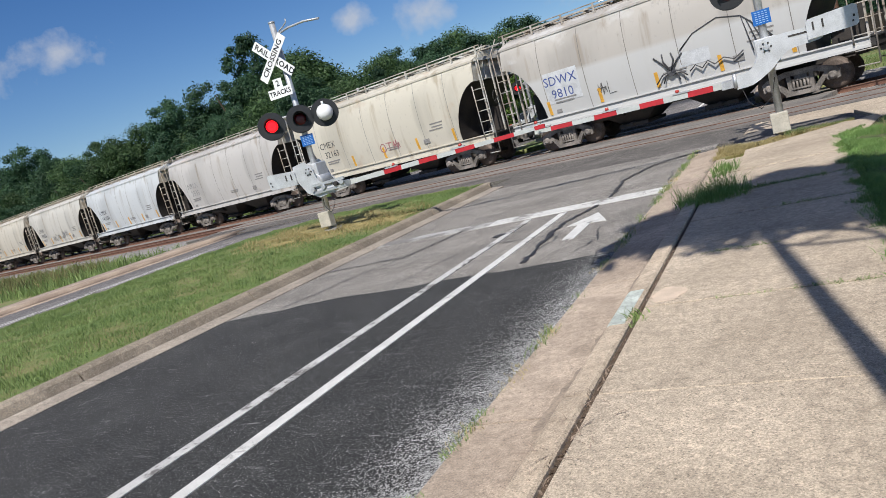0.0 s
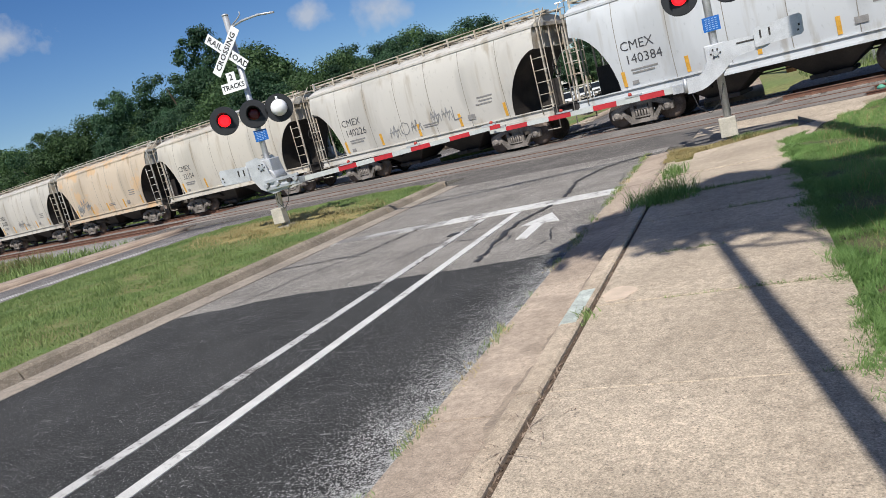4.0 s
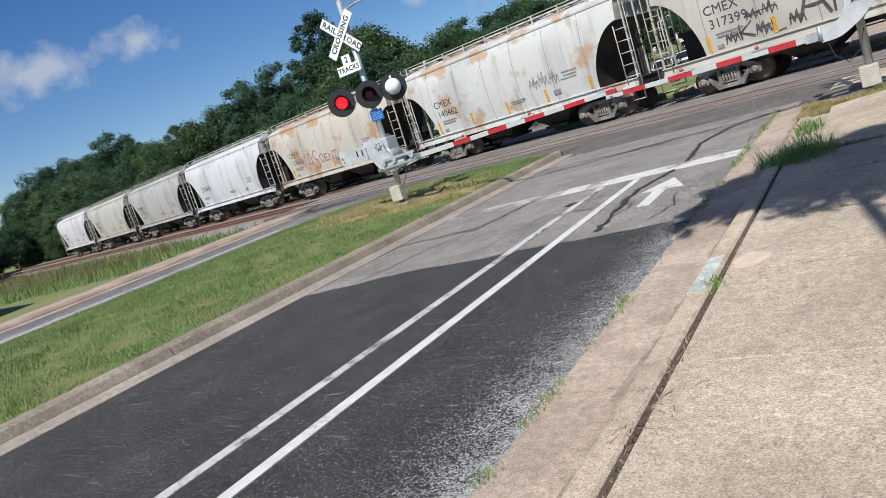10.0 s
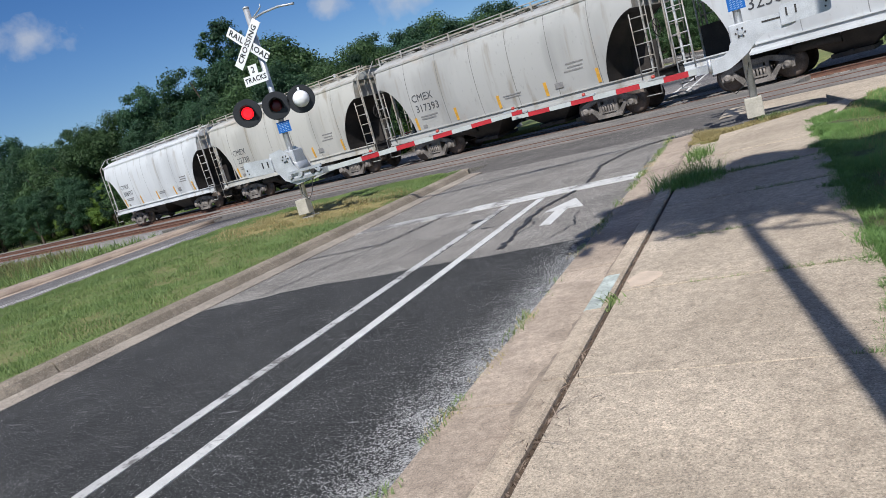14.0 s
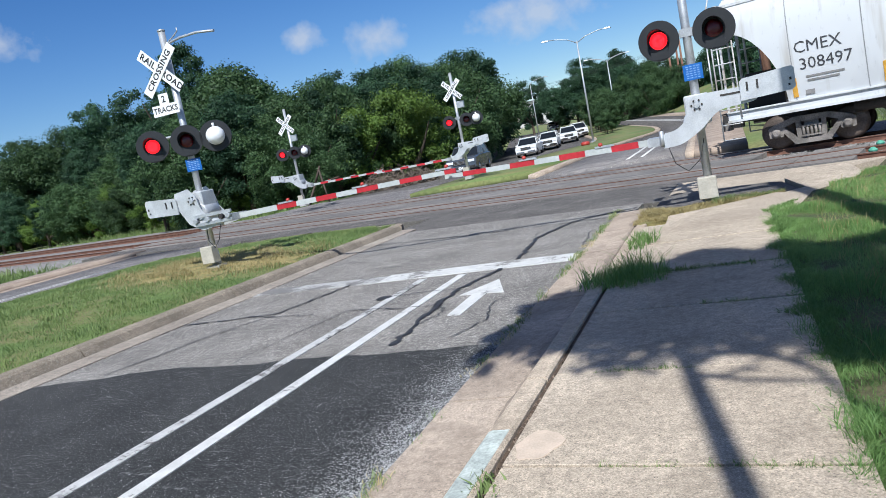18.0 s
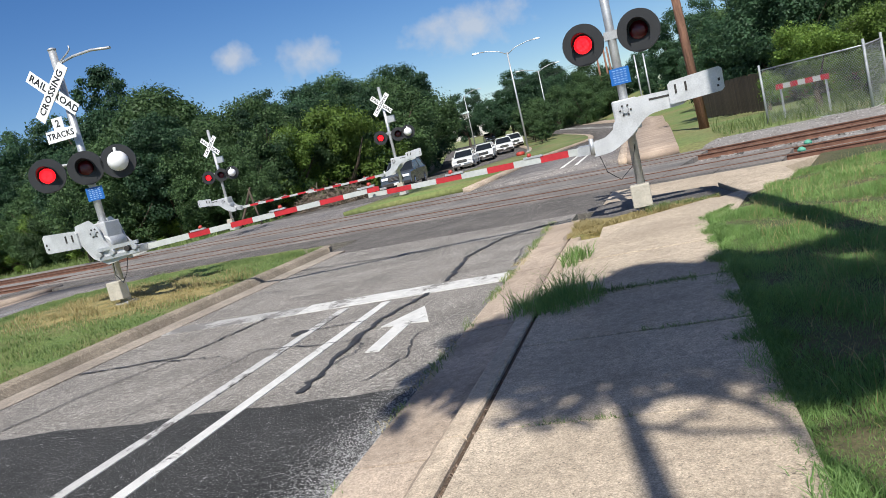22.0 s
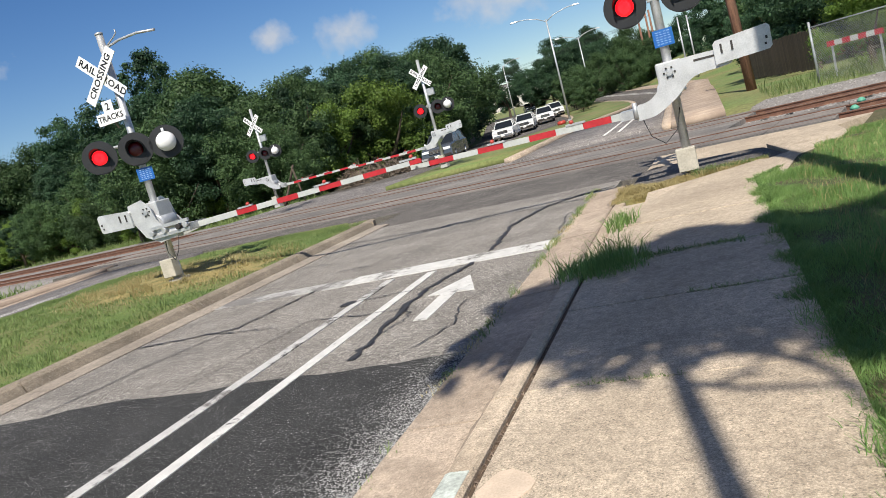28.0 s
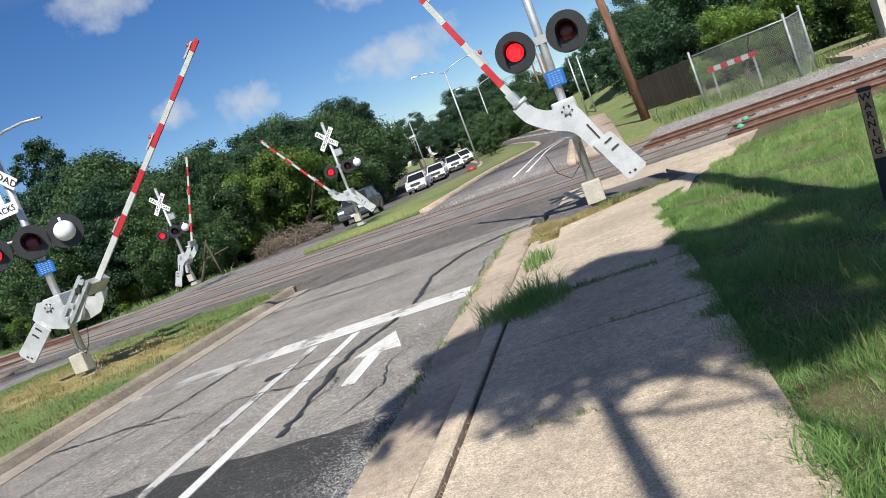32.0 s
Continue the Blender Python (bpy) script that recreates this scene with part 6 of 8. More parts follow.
def white_back(parent, m):
    """The white domed rear of a head that faces away, before its black disc."""
    bm = B()
    lathe(bm, [(-0.012, 0.30), (0.012, 0.305)], (0, 0, 0), (0, 1, 0), 28)
    head = part("signal_head", bm, head_black, parent)
    head.matrix_basis = m
    bm = B()
    lathe(bm, [(0, 0.175), (0.05, 0.18), (0.12, 0.17), (0.18, 0.13), (0.22, 0.07), (0.23, 0.01)], (0, -0.013, 0), (0, -1, 0), 22)
    tube(bm, (0, -0.1, 0.16), (0, -0.1, 0.24), 0.025, n=8)
    part("housing", bm, white_metal, head, "white domed lamp housing")
    return head


def crossbuck(parent, m):
    for ang, words in ((45, (("CROSSING", 0.0),)), (-45, (("RAIL", -0.32), ("ROAD", 0.32)))):
        bm = B()
        o = 0.0 if ang > 0 else 0.02
        slab(bm, [(-0.56, -0.105), (0.56, -0.105), (0.56, 0.105), (-0.56, 0.105)], -0.006 + o, 0.006 + o, "y")
        blade = part("crossbuck_blade", bm, sign_white, parent, "white reflective blade with black capitals")
        blade.matrix_basis = m @ pose(0, 0, 0, 0, -ang, 0)
        for w, off in words:
            ob = part("lettering", letters(w, 0.172 if w == "CROSSING" else 0.175, sign_black), None, blade)
            ob.matrix_basis = pose(off, -0.009 + o, 0) @ Matrix.Diagonal((1.05, 1, 1, 1))


def tracks_sign(parent, m):
    bm = B()
    slab(bm, [(-0.34, -0.115), (0.34, -0.115), (0.34, 0.115), (0.125, 0.115), (0.125, 0.34), (-0.125, 0.34), (-0.125, 0.115), (-0.34, 0.115)], -0.005, 0.005, "y")
    s = part("track_count_sign", bm, sign_white, parent, "white inverted T sign with black characters")
    s.matrix_basis = m @ Matrix.Scale(0.9, 4)
    for w, z, k in (("2", 0.22, 0.2), ("TRACKS", 0.0, 0.165)):
        ob = part("lettering", letters(w, k, sign_black), None, s)
        ob.matrix_basis = pose(0, -0.008, z)


def gate(parent, name, m, side, length, stripes, first, squat):
    """The moving gate: a curved side plate and counterweight, with a striped arm. side: +1 reaches to +x. Pivot at its origin."""
    bm = B()
    s = side
    knots = [(0.55, -0.55), (0.30, -0.53), (0.11, -0.44), (-0.07, -0.32), (-0.23, -0.17), (-0.39, -0.10), (-0.78, -0.07), (-0.85, 0.0), (-0.85, 0.09), (-0.76, 0.16), (-0.28, 0.17), (0.05, 0.14), (0.13, -0.05), (0.22, -0.21), (0.39, -0.32), (0.55, -0.34)]
    plate = []
    for k in range(len(knots) - 1):
        p0, p1, p2, p3 = (Vector(knots[max(0, min(len(knots) - 1, k + d))]) for d in (-1, 0, 1, 2))
        for q in (0.0, 0.33, 0.67):
            plate.append(tuple(0.5 * (2 * p1 + (p2 - p0) * q + (2 * p0 - 5 * p1 + 4 * p2 - p3) * q * q + (3 * p1 - p0 - 3 * p2 + p3) * q ** 3)))
    plate.append(knots[-1])
    if squat:
        plate = [(-0.42, 0.02), (-0.36, 0.22), (-0.05, 0.26), (0.1, 0.1), (0.15, -0.15), (0.3, -0.36), (0.58, -0.38), (0.58, -0.52), (0.1, -0.58), (-0.18, -0.42), (-0.34, -0.14)]
    slab(bm, [(s * x, z) for x, z in plate], -0.30, -0.275, "y")
    slab(bm, [(s * x, z) for x, z in plate], 0.275, 0.30, "y")
    g = part("gate_mechanism", bm, alu, parent, "pale curved steel gate arms with counterweight")
    g.matrix_basis = m
    bm = B()
    cx, cz = (0.16, -0.4) if squat else (-0.12, -0.26)
    slab(bm, [(s * (x + cx), z + cz) for x, z in ((-0.5, 0.22), (-1.2, 0.26), (-1.24, 0.3), (-1.24, 0.56), (-1.2, 0.6), (-0.54, 0.54), (-0.5, 0.5))], -0.345, -0.31, "y")
    part("counterweight", bm, alu, g, "flat grey counterweight plate")
    for x, z, h in ((-0.6, 0.42, 0.13), (-0.74, 0.43, 0.13), (-1.18, 0.42, 0.04), (-1.16, 0.34, 0.03)):
        bm = B()
        box(bm, (s * (x + cx), -0.35, z + cz), (0.028, 0.012, h))
        part("slot", bm, steel_dark, g)
    if squat:
        for z in (-0.30, -0.46):
            bm = B()
            box(bm, (s * 0.42, -0.33, z), (0.85, 0.05, 0.06))
            part("bracket_rail", bm, galv, g)
        for x in (0.02, 0.3, 0.62, 0.78):
            bm = B()
            tube(bm, (s * x, -0.32, -0.38), (s * x, -0.39, -0.38), 0.05, n=8)
            part("bolt", bm, steel_dark if x == 0.62 else galv, g)
    else:
        bm = B()
        box(bm, (s * -0.55, -0.3015, 0.095), (0.42, 0.006, 0.03))
        part("slot", bm, steel_dark, g)
    for k in range(6):
        a = 2 * math.pi * k / 6
        bm = B()
        tube(bm, (0.075 * math.cos(a), -0.30, 0.02 + 0.075 * math.sin(a)), (0.075 * math.cos(a), -0.315, 0.02 + 0.075 * math.sin(a)), 0.016, n=6)
        part("bolt", bm, steel_dark, g)
    bm = B()
    lathe(bm, [(0, 0.05), (0.03, 0.045)], (0, -0.3, 0.02), (0, -1, 0), 12)
    part("hub", bm, galv, g)
    bm = B()
    box(bm, (s * 0.66, 0, -0.44), (0.26, 0.5, 0.13))
    tube(bm, (s * 0.56, -0.29, -0.52), (s * 0.56, -0.29, -0.28), 0.035, n=8)
    part("arm_clamp", bm, galv, g)
    # striped boards
    x, k = 0.75, 0
    while x < length:
        w = min(first if k == 0 else stripes, length - x)
        h = 0.11 - 0.035 * (x / length)
        bm = B()
        box(bm, (s * (x + w / 2), 0, -0.44), (w - 0.002, 0.035, h))
        part("arm_board", bm, gate_red if k % 2 else gate_white, g)
        x, k = x + w, k + 1
    for q in (0.36, 0.66, 0.97):
        bm = B()
        lathe(bm, [(0, 0.036), (0.03, 0.036), (0.055, 0.024)], (s * length * q, 0, -0.365), (0, 0, 1), 12)
        lamp = part("arm_lamp", bm, orange_plastic, g, "small red lamp on the arm")
        bm = B()
        box(bm, (s * (length * q - 0.06), 0, -0.375), (0.3, 0.06, 0.03))
        part("lamp_base", bm, galv, lamp)
    GATES[name] = (g, m)
    return g


def signal(name, place, turn, heads, gate_side, gate_len, label, stripes=0.43, face=0.0, pivot=1.45, first=0.43, squat=False, light_arm=True, top=4.6, lift=0.0, far=False):
    """A flashing-light signal on a mast with a gate. heads: (x, kind) along the crossarm."""
    sig = thing("crossing_signal", pose(*place, 0, 0, turn), label, "crossing signal", "crossing signals")
    bm = B()
    tube(bm, (0, 0, 0.3), (0, 0, top), 0.065, n=16)
    tube(bm, (0, 0, 0.0), (0, 0, 0.32), 0.1, 0.085, n=16)
    lathe(bm, [(0, 0.07), (0.03, 0.075), (0.05, 0.04)], (0, 0, top), (0, 0, 1), 14)
    part("mast", bm, galv, sig)
    bm = B()
    box(bm, (0, 0, -0.06), (0.34, 0.34, 0.14), None, 0.85)
    part("footing", bm, concrete_grey, sig)
    bm = B()
    box(bm, (-0.02, -0.12, 0.24), (0.28, 0.2, 0.34))
    part("junction_box", bm, box_beige if face else galv, sig, bevel=0.012)
    bm = B()
    box(bm, (0.0, 0, pivot - 0.05), (0.36, 0.42, 0.46))
    lathe(bm, [(-0.22, 0.18), (0.22, 0.18)], (0.05 * gate_side, 0, pivot - 0.22), (0, 1, 0), 16)
    part("gate_motor", bm, alu, sig, "grey gate motor housing", bevel=0.02)
    f = pose(0, 0, 0, 0, 0, face)
    bm = B()
    xs = [h[0] for h in heads]
    tube(bm, f @ Vector((min(xs), 0.0, 2.62)), f @ Vector((max(xs), 0.0, 2.62)), 0.028, n=8)
    for y in (-0.05, 0.05):
        box(bm, (0, y, 2.62), (0.2, 0.03, 0.12))
    for x in xs:
        tube(bm, f @ Vector((x, 0.0, 2.62)), f @ Vector((x, -0.1, 2.52)), 0.03, n=8)
    part("crossarm", bm, galv, sig)
    for x, kind in heads:
        at = f @ pose(x, -0.16, 2.49 + lift, 0, 0, 0)
        white_back(sig, at) if kind == "back" else lamp_head(sig, at, kind == "on")
    aside, up = -0.12 if squat else 0.0, top - 4.6
    crossbuck(sig, pose(aside, -0.17, 3.88 + up))
    if far:
        bm = B()
        box(bm, (0.22, 0.02, 3.2), (0.34, 0.12, 0.3))
        part("relay_box", bm, galv, sig, "small grey box on the mast", bevel=0.01)
    else:
        tracks_sign(sig, pose(aside * 1.5, -0.17, 3.15 + up))
    if not far:
        bm = B()
        slab(bm, [(-0.14, -0.12), (0.14, -0.12), (0.14, 0.12), (-0.14, 0.12)], -0.005, 0.005, "y")
        pl = part("notice_plate", bm, blue_sign, sig, "small blue notice with white lines")
        pl.matrix_basis = f @ pose(0.02, -0.09, 2.02 if face else 2.18)
        bm = B()
        for k in range(6):
            for i in range(4):
                box(bm, (-0.08 + 0.054 * i, -0.008, 0.085 - 0.034 * k), (0.03 + 0.012 * ((i + k) % 3 == 0), 0.004, 0.012))
        tagged(part("print", bm, paper_blue, pl), kind="stuff")
    if light_arm:
        bm = B()
        bent(bm, [(0.04, 0, top - 0.25), (0.4, -0.02, top - 0.2), (0.8, -0.04, top - 0.2), (1.2, -0.05, top - 0.26)], 0.024, 8)
        bent(bm, [(0.05, 0.0, top - 0.24), (0.3, -0.03, top - 0.13), (0.38, -0.03, top - 0.07), (0.38, -0.03, top - 0.01)], 0.014, 6)
        part("lamp_bracket", bm, galv, sig)
    bm = B()
    pts = [(gate_side * 0.5, -0.25, pivot - 0.5), (gate_side * 0.42, -0.3, pivot - 0.8), (gate_side * 0.25, -0.25, pivot - 0.95), (gate_side * 0.06, -0.15, pivot - 0.8), (0.03, -0.08, pivot - 0.5)]
    bent(bm, pts, 0.007, 6)
    part("cable", bm, black_rubber, sig)
    gate(sig, name, pose(0, 0, pivot), gate_side, gate_len, stripes, first, squat)
    return sig


def signals():
    signal("a", (-8.24, 17.13, 0.33), 3.5, ((-0.63, "on"), (0.0, "off"), (0.55, "back")), 1, 5.3, "galvanized flashing signal with crossbuck and striped gate on the median", face=33.0, pivot=1.32, first=0.9, squat=True)
    signal("b", (1.05, 17.85, 0.08), 2.5, ((-0.4, "on"), (0.4, "off")), -1, 4.3, "galvanized crossing signal with red lights and striped gate by the walk", face=-3.0, pivot=1.5, first=0.2, light_arm=False, lift=0.09, top=5.2)
    signal("c", (-10.3, 36.9, 0.35), 0.0, ((-0.42, "on"), (0.36, "off"), (0.8, "back")), -1, 4.7, "crossing signal with crossbuck and striped gate on the far median", face=20.0, pivot=1.35, light_arm=False, far=True)
    signal("d", (-18.9, 36.3, 0.5), 0.0, ((-0.5, "on"), (0.1, "off"), (0.6, "back")), 1, 4.7, "crossing signal with crossbuck and striped gate at the far road edge", face=25.0, pivot=1.25, light_arm=False, far=True)


def key_gates():
    times = (0.0, 28.1, 28.6, 29.2, 30.0, 31.2, 32.0)
    lift = {"a": (1, 1, 5, 13, 22.5, 33, 40.5), "b": (1, 1, 11, 26, 39, 56.5, 67.5), "c": (0, 0, 5, 16, 30, 43.5, 55), "d": (0, 0, 7, 20, 37.5, 57.5, 67.5)}
    for name, (g, m) in GATES.items():
        side = {"a": 1, "b": -1, "c": -1, "d": 1}[name]
        walk(g, [(t, m @ pose(0, 0, 0, 0, -side * a, 0)) for t, a in zip(times, lift[name])])


# ---- trees ----
def crown_mesh(name, seed, rx, rz, lobes, leaves, size, material, low=0.25, fluff=(0.09, 0.21), open_crown=False):
    """Leaves in many small clumps on uneven boughs. Origin at the foot of the tree; crown centre at height low+rz."""
    rng = np.random.default_rng(seed)
    big = 7
    ba, bu = rng.uniform(0, 2 * np.pi, big), np.linspace(-0.7, 0.85, big)
    bq = rng.uniform(0.2, 0.6, big) * np.sqrt(1 - bu * bu * 0.8)
    bc = np.stack([np.cos(ba) * bq * rx, np.sin(ba) * bq * rx, bu * rz * 0.72], 1)
    br = rng.uniform(0.36, 0.52, big)
    cs, rs = [], []
    for k in range(lobes):
        if open_crown:
            a, u = rng.uniform(0, 2 * np.pi), rng.uniform(-0.85, 1.0)
            q = rng.uniform(0.1, 0.9) * np.sqrt(max(0.05, 1 - u * u * 0.85))
            cs.append((np.cos(a) * q * rx, np.sin(a) * q * rx, u * rz * 0.78))
        else:
            b = rng.integers(big)
            d = rng.normal(size=3)
            d /= np.linalg.norm(d)
            cs.append(bc[b] + d * np.array([rx, rx, rz * 0.8]) * br[b] * rng.uniform(0.75, 1.05))
        rs.append(rng.uniform(fluff[0], fluff[1]) * rx)
    cs, rs = np.array(cs), np.array(rs)
    w = rs ** 2
    pick = rng.choice(lobes, leaves, p=w / w.sum())
    d = rng.normal(size=(leaves, 3))
    d /= np.linalg.norm(d, axis=1)[:, None]
    rad = rs[pick] * (rng.uniform(0.45, 1.0, leaves) + np.abs(rng.normal(0, 0.16, leaves)))
    jag = 1 + 0.28 * np.sin(d[:, 0] * 5 + pick) * np.cos(d[:, 1] * 5 + pick * 2) + 0.14 * np.sin(d[:, 2] * 11 + pick)
    c = cs[pick] + d * (rad * jag)[:, None] * np.array([1, 1, 0.8])
    c[:, 2] += low + rz
    nrm = d + rng.normal(size=(leaves, 3)) * 0.5 + np.array([0, 0, 0.3])
    nrm /= np.linalg.norm(nrm, axis=1)[:, None]
    up = rng.normal(size=(leaves, 3))
    u = np.cross(nrm, up)
    u /= np.linalg.norm(u, axis=1)[:, None] + 1e-9
    v = np.cross(nrm, u)
    s = (size * rng.uniform(0.55, 1.45, leaves))[:, None]
    pts = np.stack([c - u * s * 0.5, c - v * s * 0.32 + nrm * s * 0.08, c + u * s * 0.5, c + v * s * 0.32 + nrm * s * 0.08], 1).reshape(-1, 3)
    f = np.arange(leaves * 4).reshape(-1, 4)
    return soup(name, pts, f, material)


def trunk_mesh(seed, height, r, rx, rz, low):
    random.seed(seed)
    bm = B()
    p, q = Vector((0, 0, -0.3)), Vector((0, 0, low + rz * 0.5))
    tube(bm, p, q, r * 1.25, r * 0.6, 9, False)
    for k in range(6):
        a = 2 * math.pi * k / 6 + random.uniform(-0.4, 0.4)
        s = p.lerp(q, random.uniform(0.45, 0.95))
        e = Vector((math.cos(a) * rx * random.uniform(0.4, 0.75), math.sin(a) * rx * random.uniform(0.4, 0.75), low + rz * random.uniform(0.5, 1.5)))
        mid = s.lerp(e, 0.5) + Vector((0, 0, -0.2))
        tube(bm, s, mid, r * 0.5, r * 0.32, 6, False)
        tube(bm, mid, e, r * 0.32, r * 0.1, 6, False)
    return to_mesh("trunk", bm, bark)


TREE_KINDS = []


def tree_kinds():
    for k, (rx, rz, low, lobes, n, size, m) in enumerate(((4.6, 4.5, 0.0, 150, 48000, 0.165, leaf_dark), (4.0, 5.2, 0.1, 140, 46000, 0.16, leaf_dark), (5.2, 4.4, -0.2, 160, 52000, 0.17, leaf_olive), (3.2, 5.5, 0.1, 110, 36000, 0.155, leaf_dark), (3.6, 2.9, -0.2, 90, 26000, 0.14, leaf_bright), (2.9, 2.2, 0.7, 60, 16000, 0.15, leaf_olive))):
        TREE_KINDS.append((crown_mesh("crown", 50 + k, rx, rz, lobes, n, size, m, low), trunk_mesh(60 + k, 2 * rz, 0.22 + 0.02 * k if k != 5 else 0.1, rx, rz, low), rx, rz, low))


def tree(kind, x, y, scale, turn, label, z=None, wide=1.0, category="tree", group="trees beyond the tracks"):
    cr, tk, rx, rz, low = TREE_KINDS[kind]
    t = thing("tree", pose(x, y, rise(x, y) - 0.1 if z is None else z, 0, 0, turn) @ Matrix.Diagonal((scale * wide, scale * wide, scale, 1)), label, category, group)
    part("trunk", tk, bark, t)
    part("crown", cr, None, t)
    return t


def trees():
    tree_kinds()
    random.seed(11)
    skyline = lambda x, y: 1.6 + math.hypot(x - 1.9, y - 6) * math.tan(radians(float(np.interp(math.degrees(math.atan2(x - 1.9, y - 6)), (-73, -70, -68, -65, -61, -56, -50, -44, -40, -36, -34.4, -31.5, -28.8, -26, -23, -20, -18, -16, -14.5), (5.8, 4.5, 3.6, 3.9, 5.2, 6.0, 7.3, 8.5, 9.5, 9.4, 7.6, 8.7, 9.0, 7.8, 7.7, 7.0, 6.2, 5.0, 4.0)))))
    tall = (9.5, 11.3, 9.3, 11.7)
    names = {0: "broad dark green oak with dense crown", 1: "tall dark green oak with uneven crown", 2: "wide olive-green tree with low boughs", 3: "narrow upright dark green tree", 4: "bright yellow-green bushy tree", 5: "small slender street tree"}
    rows = []
    # the wood behind the tracks, left of the far road
    x = -26.0
    k = 0
    while x > -190:
        base = rail_y(x) + 9.5
        for depth, s in ((0, 0.95), (7, 1.12), (15, 1.3)):
            kk, xx, yy = random.choice((0, 1, 2, 2, 3)), x + random.uniform(-1.5, 1.5), base + depth + random.uniform(-1.5, 2)
            rows.append((kk, xx, yy, skyline(xx, yy) / tall[kk] * (0.64, 0.96, 1.14)[depth // 7] * random.uniform(0.7, 1.1), random.uniform(0, 360)))
        x -= random.uniform(4.2, 6.0) * (1.0 + max(0, -x - 40) / 90)
    # behind the far signals, along the opposite lanes
    for x, y, low in ((-25.5, 66, 0.9), (-25.0, 72, 1.0), (-25.4, 78, 1.0), (-26.0, 84, 1.0), (-28.5, 90, 1.0)):
        rows.append((random.choice((0, 2, 1)), x, y, skyline(x, y) / 9.5 * low, y * 37.0))
    for y in range(44, 108, 5):
        b = bend(y)
        for dx, low in ((-28.0, 0.88), (-35.0, 0.98)):
            kk, xx, yy = random.choice((0, 2, 1)), dx + b + random.uniform(-1.2, 1), y + random.uniform(-1.5, 1.5)
            rows.append((kk, xx, yy, skyline(xx, yy) / tall[kk] * low * random.uniform(0.78, 1.06), random.uniform(0, 360)))
    for k, x, y, s, a in rows:
        tree(k, x, y, s, a, names[k])
    tree(4, -23.6, 60.0, 1.3, 20, names[4])
    tree(4, -26.5, 56.0, 1.1, 75, names[4])
    for x, y, s in ((-34, 45.5, 0.7), (-39, 48, 0.8), (-45, 50.0, 0.85), (-52, 52.5, 0.8), (-60, 55, 0.9), (-70, 58.5, 1.0), (-49, 51.5, 0.6), (-82, 63, 1.0), (-30, 44, 0.6)):
        tree(4, x, y, s * 0.85, x * 41, "leafy bush overgrown with pale green creeper", group="bushes along the line")
    tree(2, -27.0, 45.5, 0.7, 120, names[2])
    tree(2, -31.0, 43.0, 0.8, 60, names[2])
    # far median and the bend
    for x, y, s in ((-9.6, 90, 0.62), (-10.3, 95, 0.8), (-8.2, 98, 0.95), (-9.8, 102, 0.9), (-7.6, 104, 1.05), (-9.4, 109, 1.0), (-7.4, 113, 1.0), (-10.6, 86, 0.5)):
        tree(5, x + bend(y), y, s, y * 17, names[5], group="trees on the far median")
    for x, y, s in ((-17, 128, 0.8), (-12.5, 124, 0.7), (-21.5, 134, 0.95), (-9.5, 132, 0.8), (-14, 140, 1.0), (-19, 142, 1.1), (-24, 144, 1.05), (-29, 146, 1.1), (-34, 148, 0.95), (-39, 150, 1.1), (-46, 152, 1.1), (-53, 156, 1.2), (-9, 150, 1.0), (-21, 154, 1.3), (-28, 158, 1.3), (-15, 156, 1.25), (-2, 124, 0.62), (2, 120, 0.75), (7, 122, 0.9), (12, 126, 1.0), (-4, 150, 1.0), (3, 146, 1.1), (18, 130, 1.1)):
        tree(random.choice((0, 2, 1)), x, y, s, y * 13 + x, names[0])
    # right of the road beyond the tracks
    for kk, x, y, s in ((0, 5.6, 60, 0.72), (1, 4.6, 68, 0.75), (2, 7.0, 66, 0.95), (0, 8.3, 56, 0.98), (2, 13.5, 53, 0.98), (0, 19, 49, 0.9), (1, 10.5, 62, 0.9), (0, 27, 46, 0.95), (2, 16, 62, 1.0), (0, 36, 42, 1.0), (1, 22, 58, 0.95), (0, 6.8, 86, 0.9), (2, 12, 92, 1.2), (1, 3.5, 104, 1.2), (0, 20, 84, 1.2), (2, 30, 78, 1.2)):
        tree(kk, x, y, s, x * 31, names[kk], group="trees by the far walk")
    for x, y in ((16.5, 39.0), (20.5, 38), (26, 36), (9.0, 41), (12.5, 42), (7.0, 40.5), (15.5, 43.5)):
        tree(4, x, y, 0.6, x * 47, "green shrub behind the chain-link fence", group="shrubs by the fence")
    # wood far on the left, behind the screened fence
    for x, y, s in ((-47, 17, 0.62), (-54, 15, 0.7), (-60, 21, 0.7), (-66, 17, 0.8), (-72, 25, 0.8), (-84, 26, 0.85), (-52, 10, 0.8), (-104, 40, 1.0), (-112, 47, 1.0), (-118, 54, 1.05), (-126, 61, 1.1), (-132, 68, 1.1), (-98, 34, 0.95), (-140, 74, 1.1)):
        tree(random.choice((0, 2)), x, y, s * 0.85, x * 7, names[2], group="trees on the left")
    for k, x in enumerate((-76, -84, -90, -96, -102, -109, -117, -126, -137, -150, -164)):
        y = rail_y(x) - 13.5 - 1.5 * (k % 2)
        kk = (0, 2, 1)[k % 3]
        tree(kk, x, y, skyline(x, y) / tall[kk] * (0.98 + 0.1 * (k % 3)), x * 17, names[kk], group="trees on the left")
    for k, x in enumerate((-112, -122, -132, -143, -155, -168, -182)):
        y = rail_y(x) - 9.5
        kk = (1, 0, 2)[k % 3]
        tree(kk, x, y, skyline(x, y) / tall[kk] * (0.92 + 0.08 * (k % 3)), x * 23, names[kk], group="trees on the left")
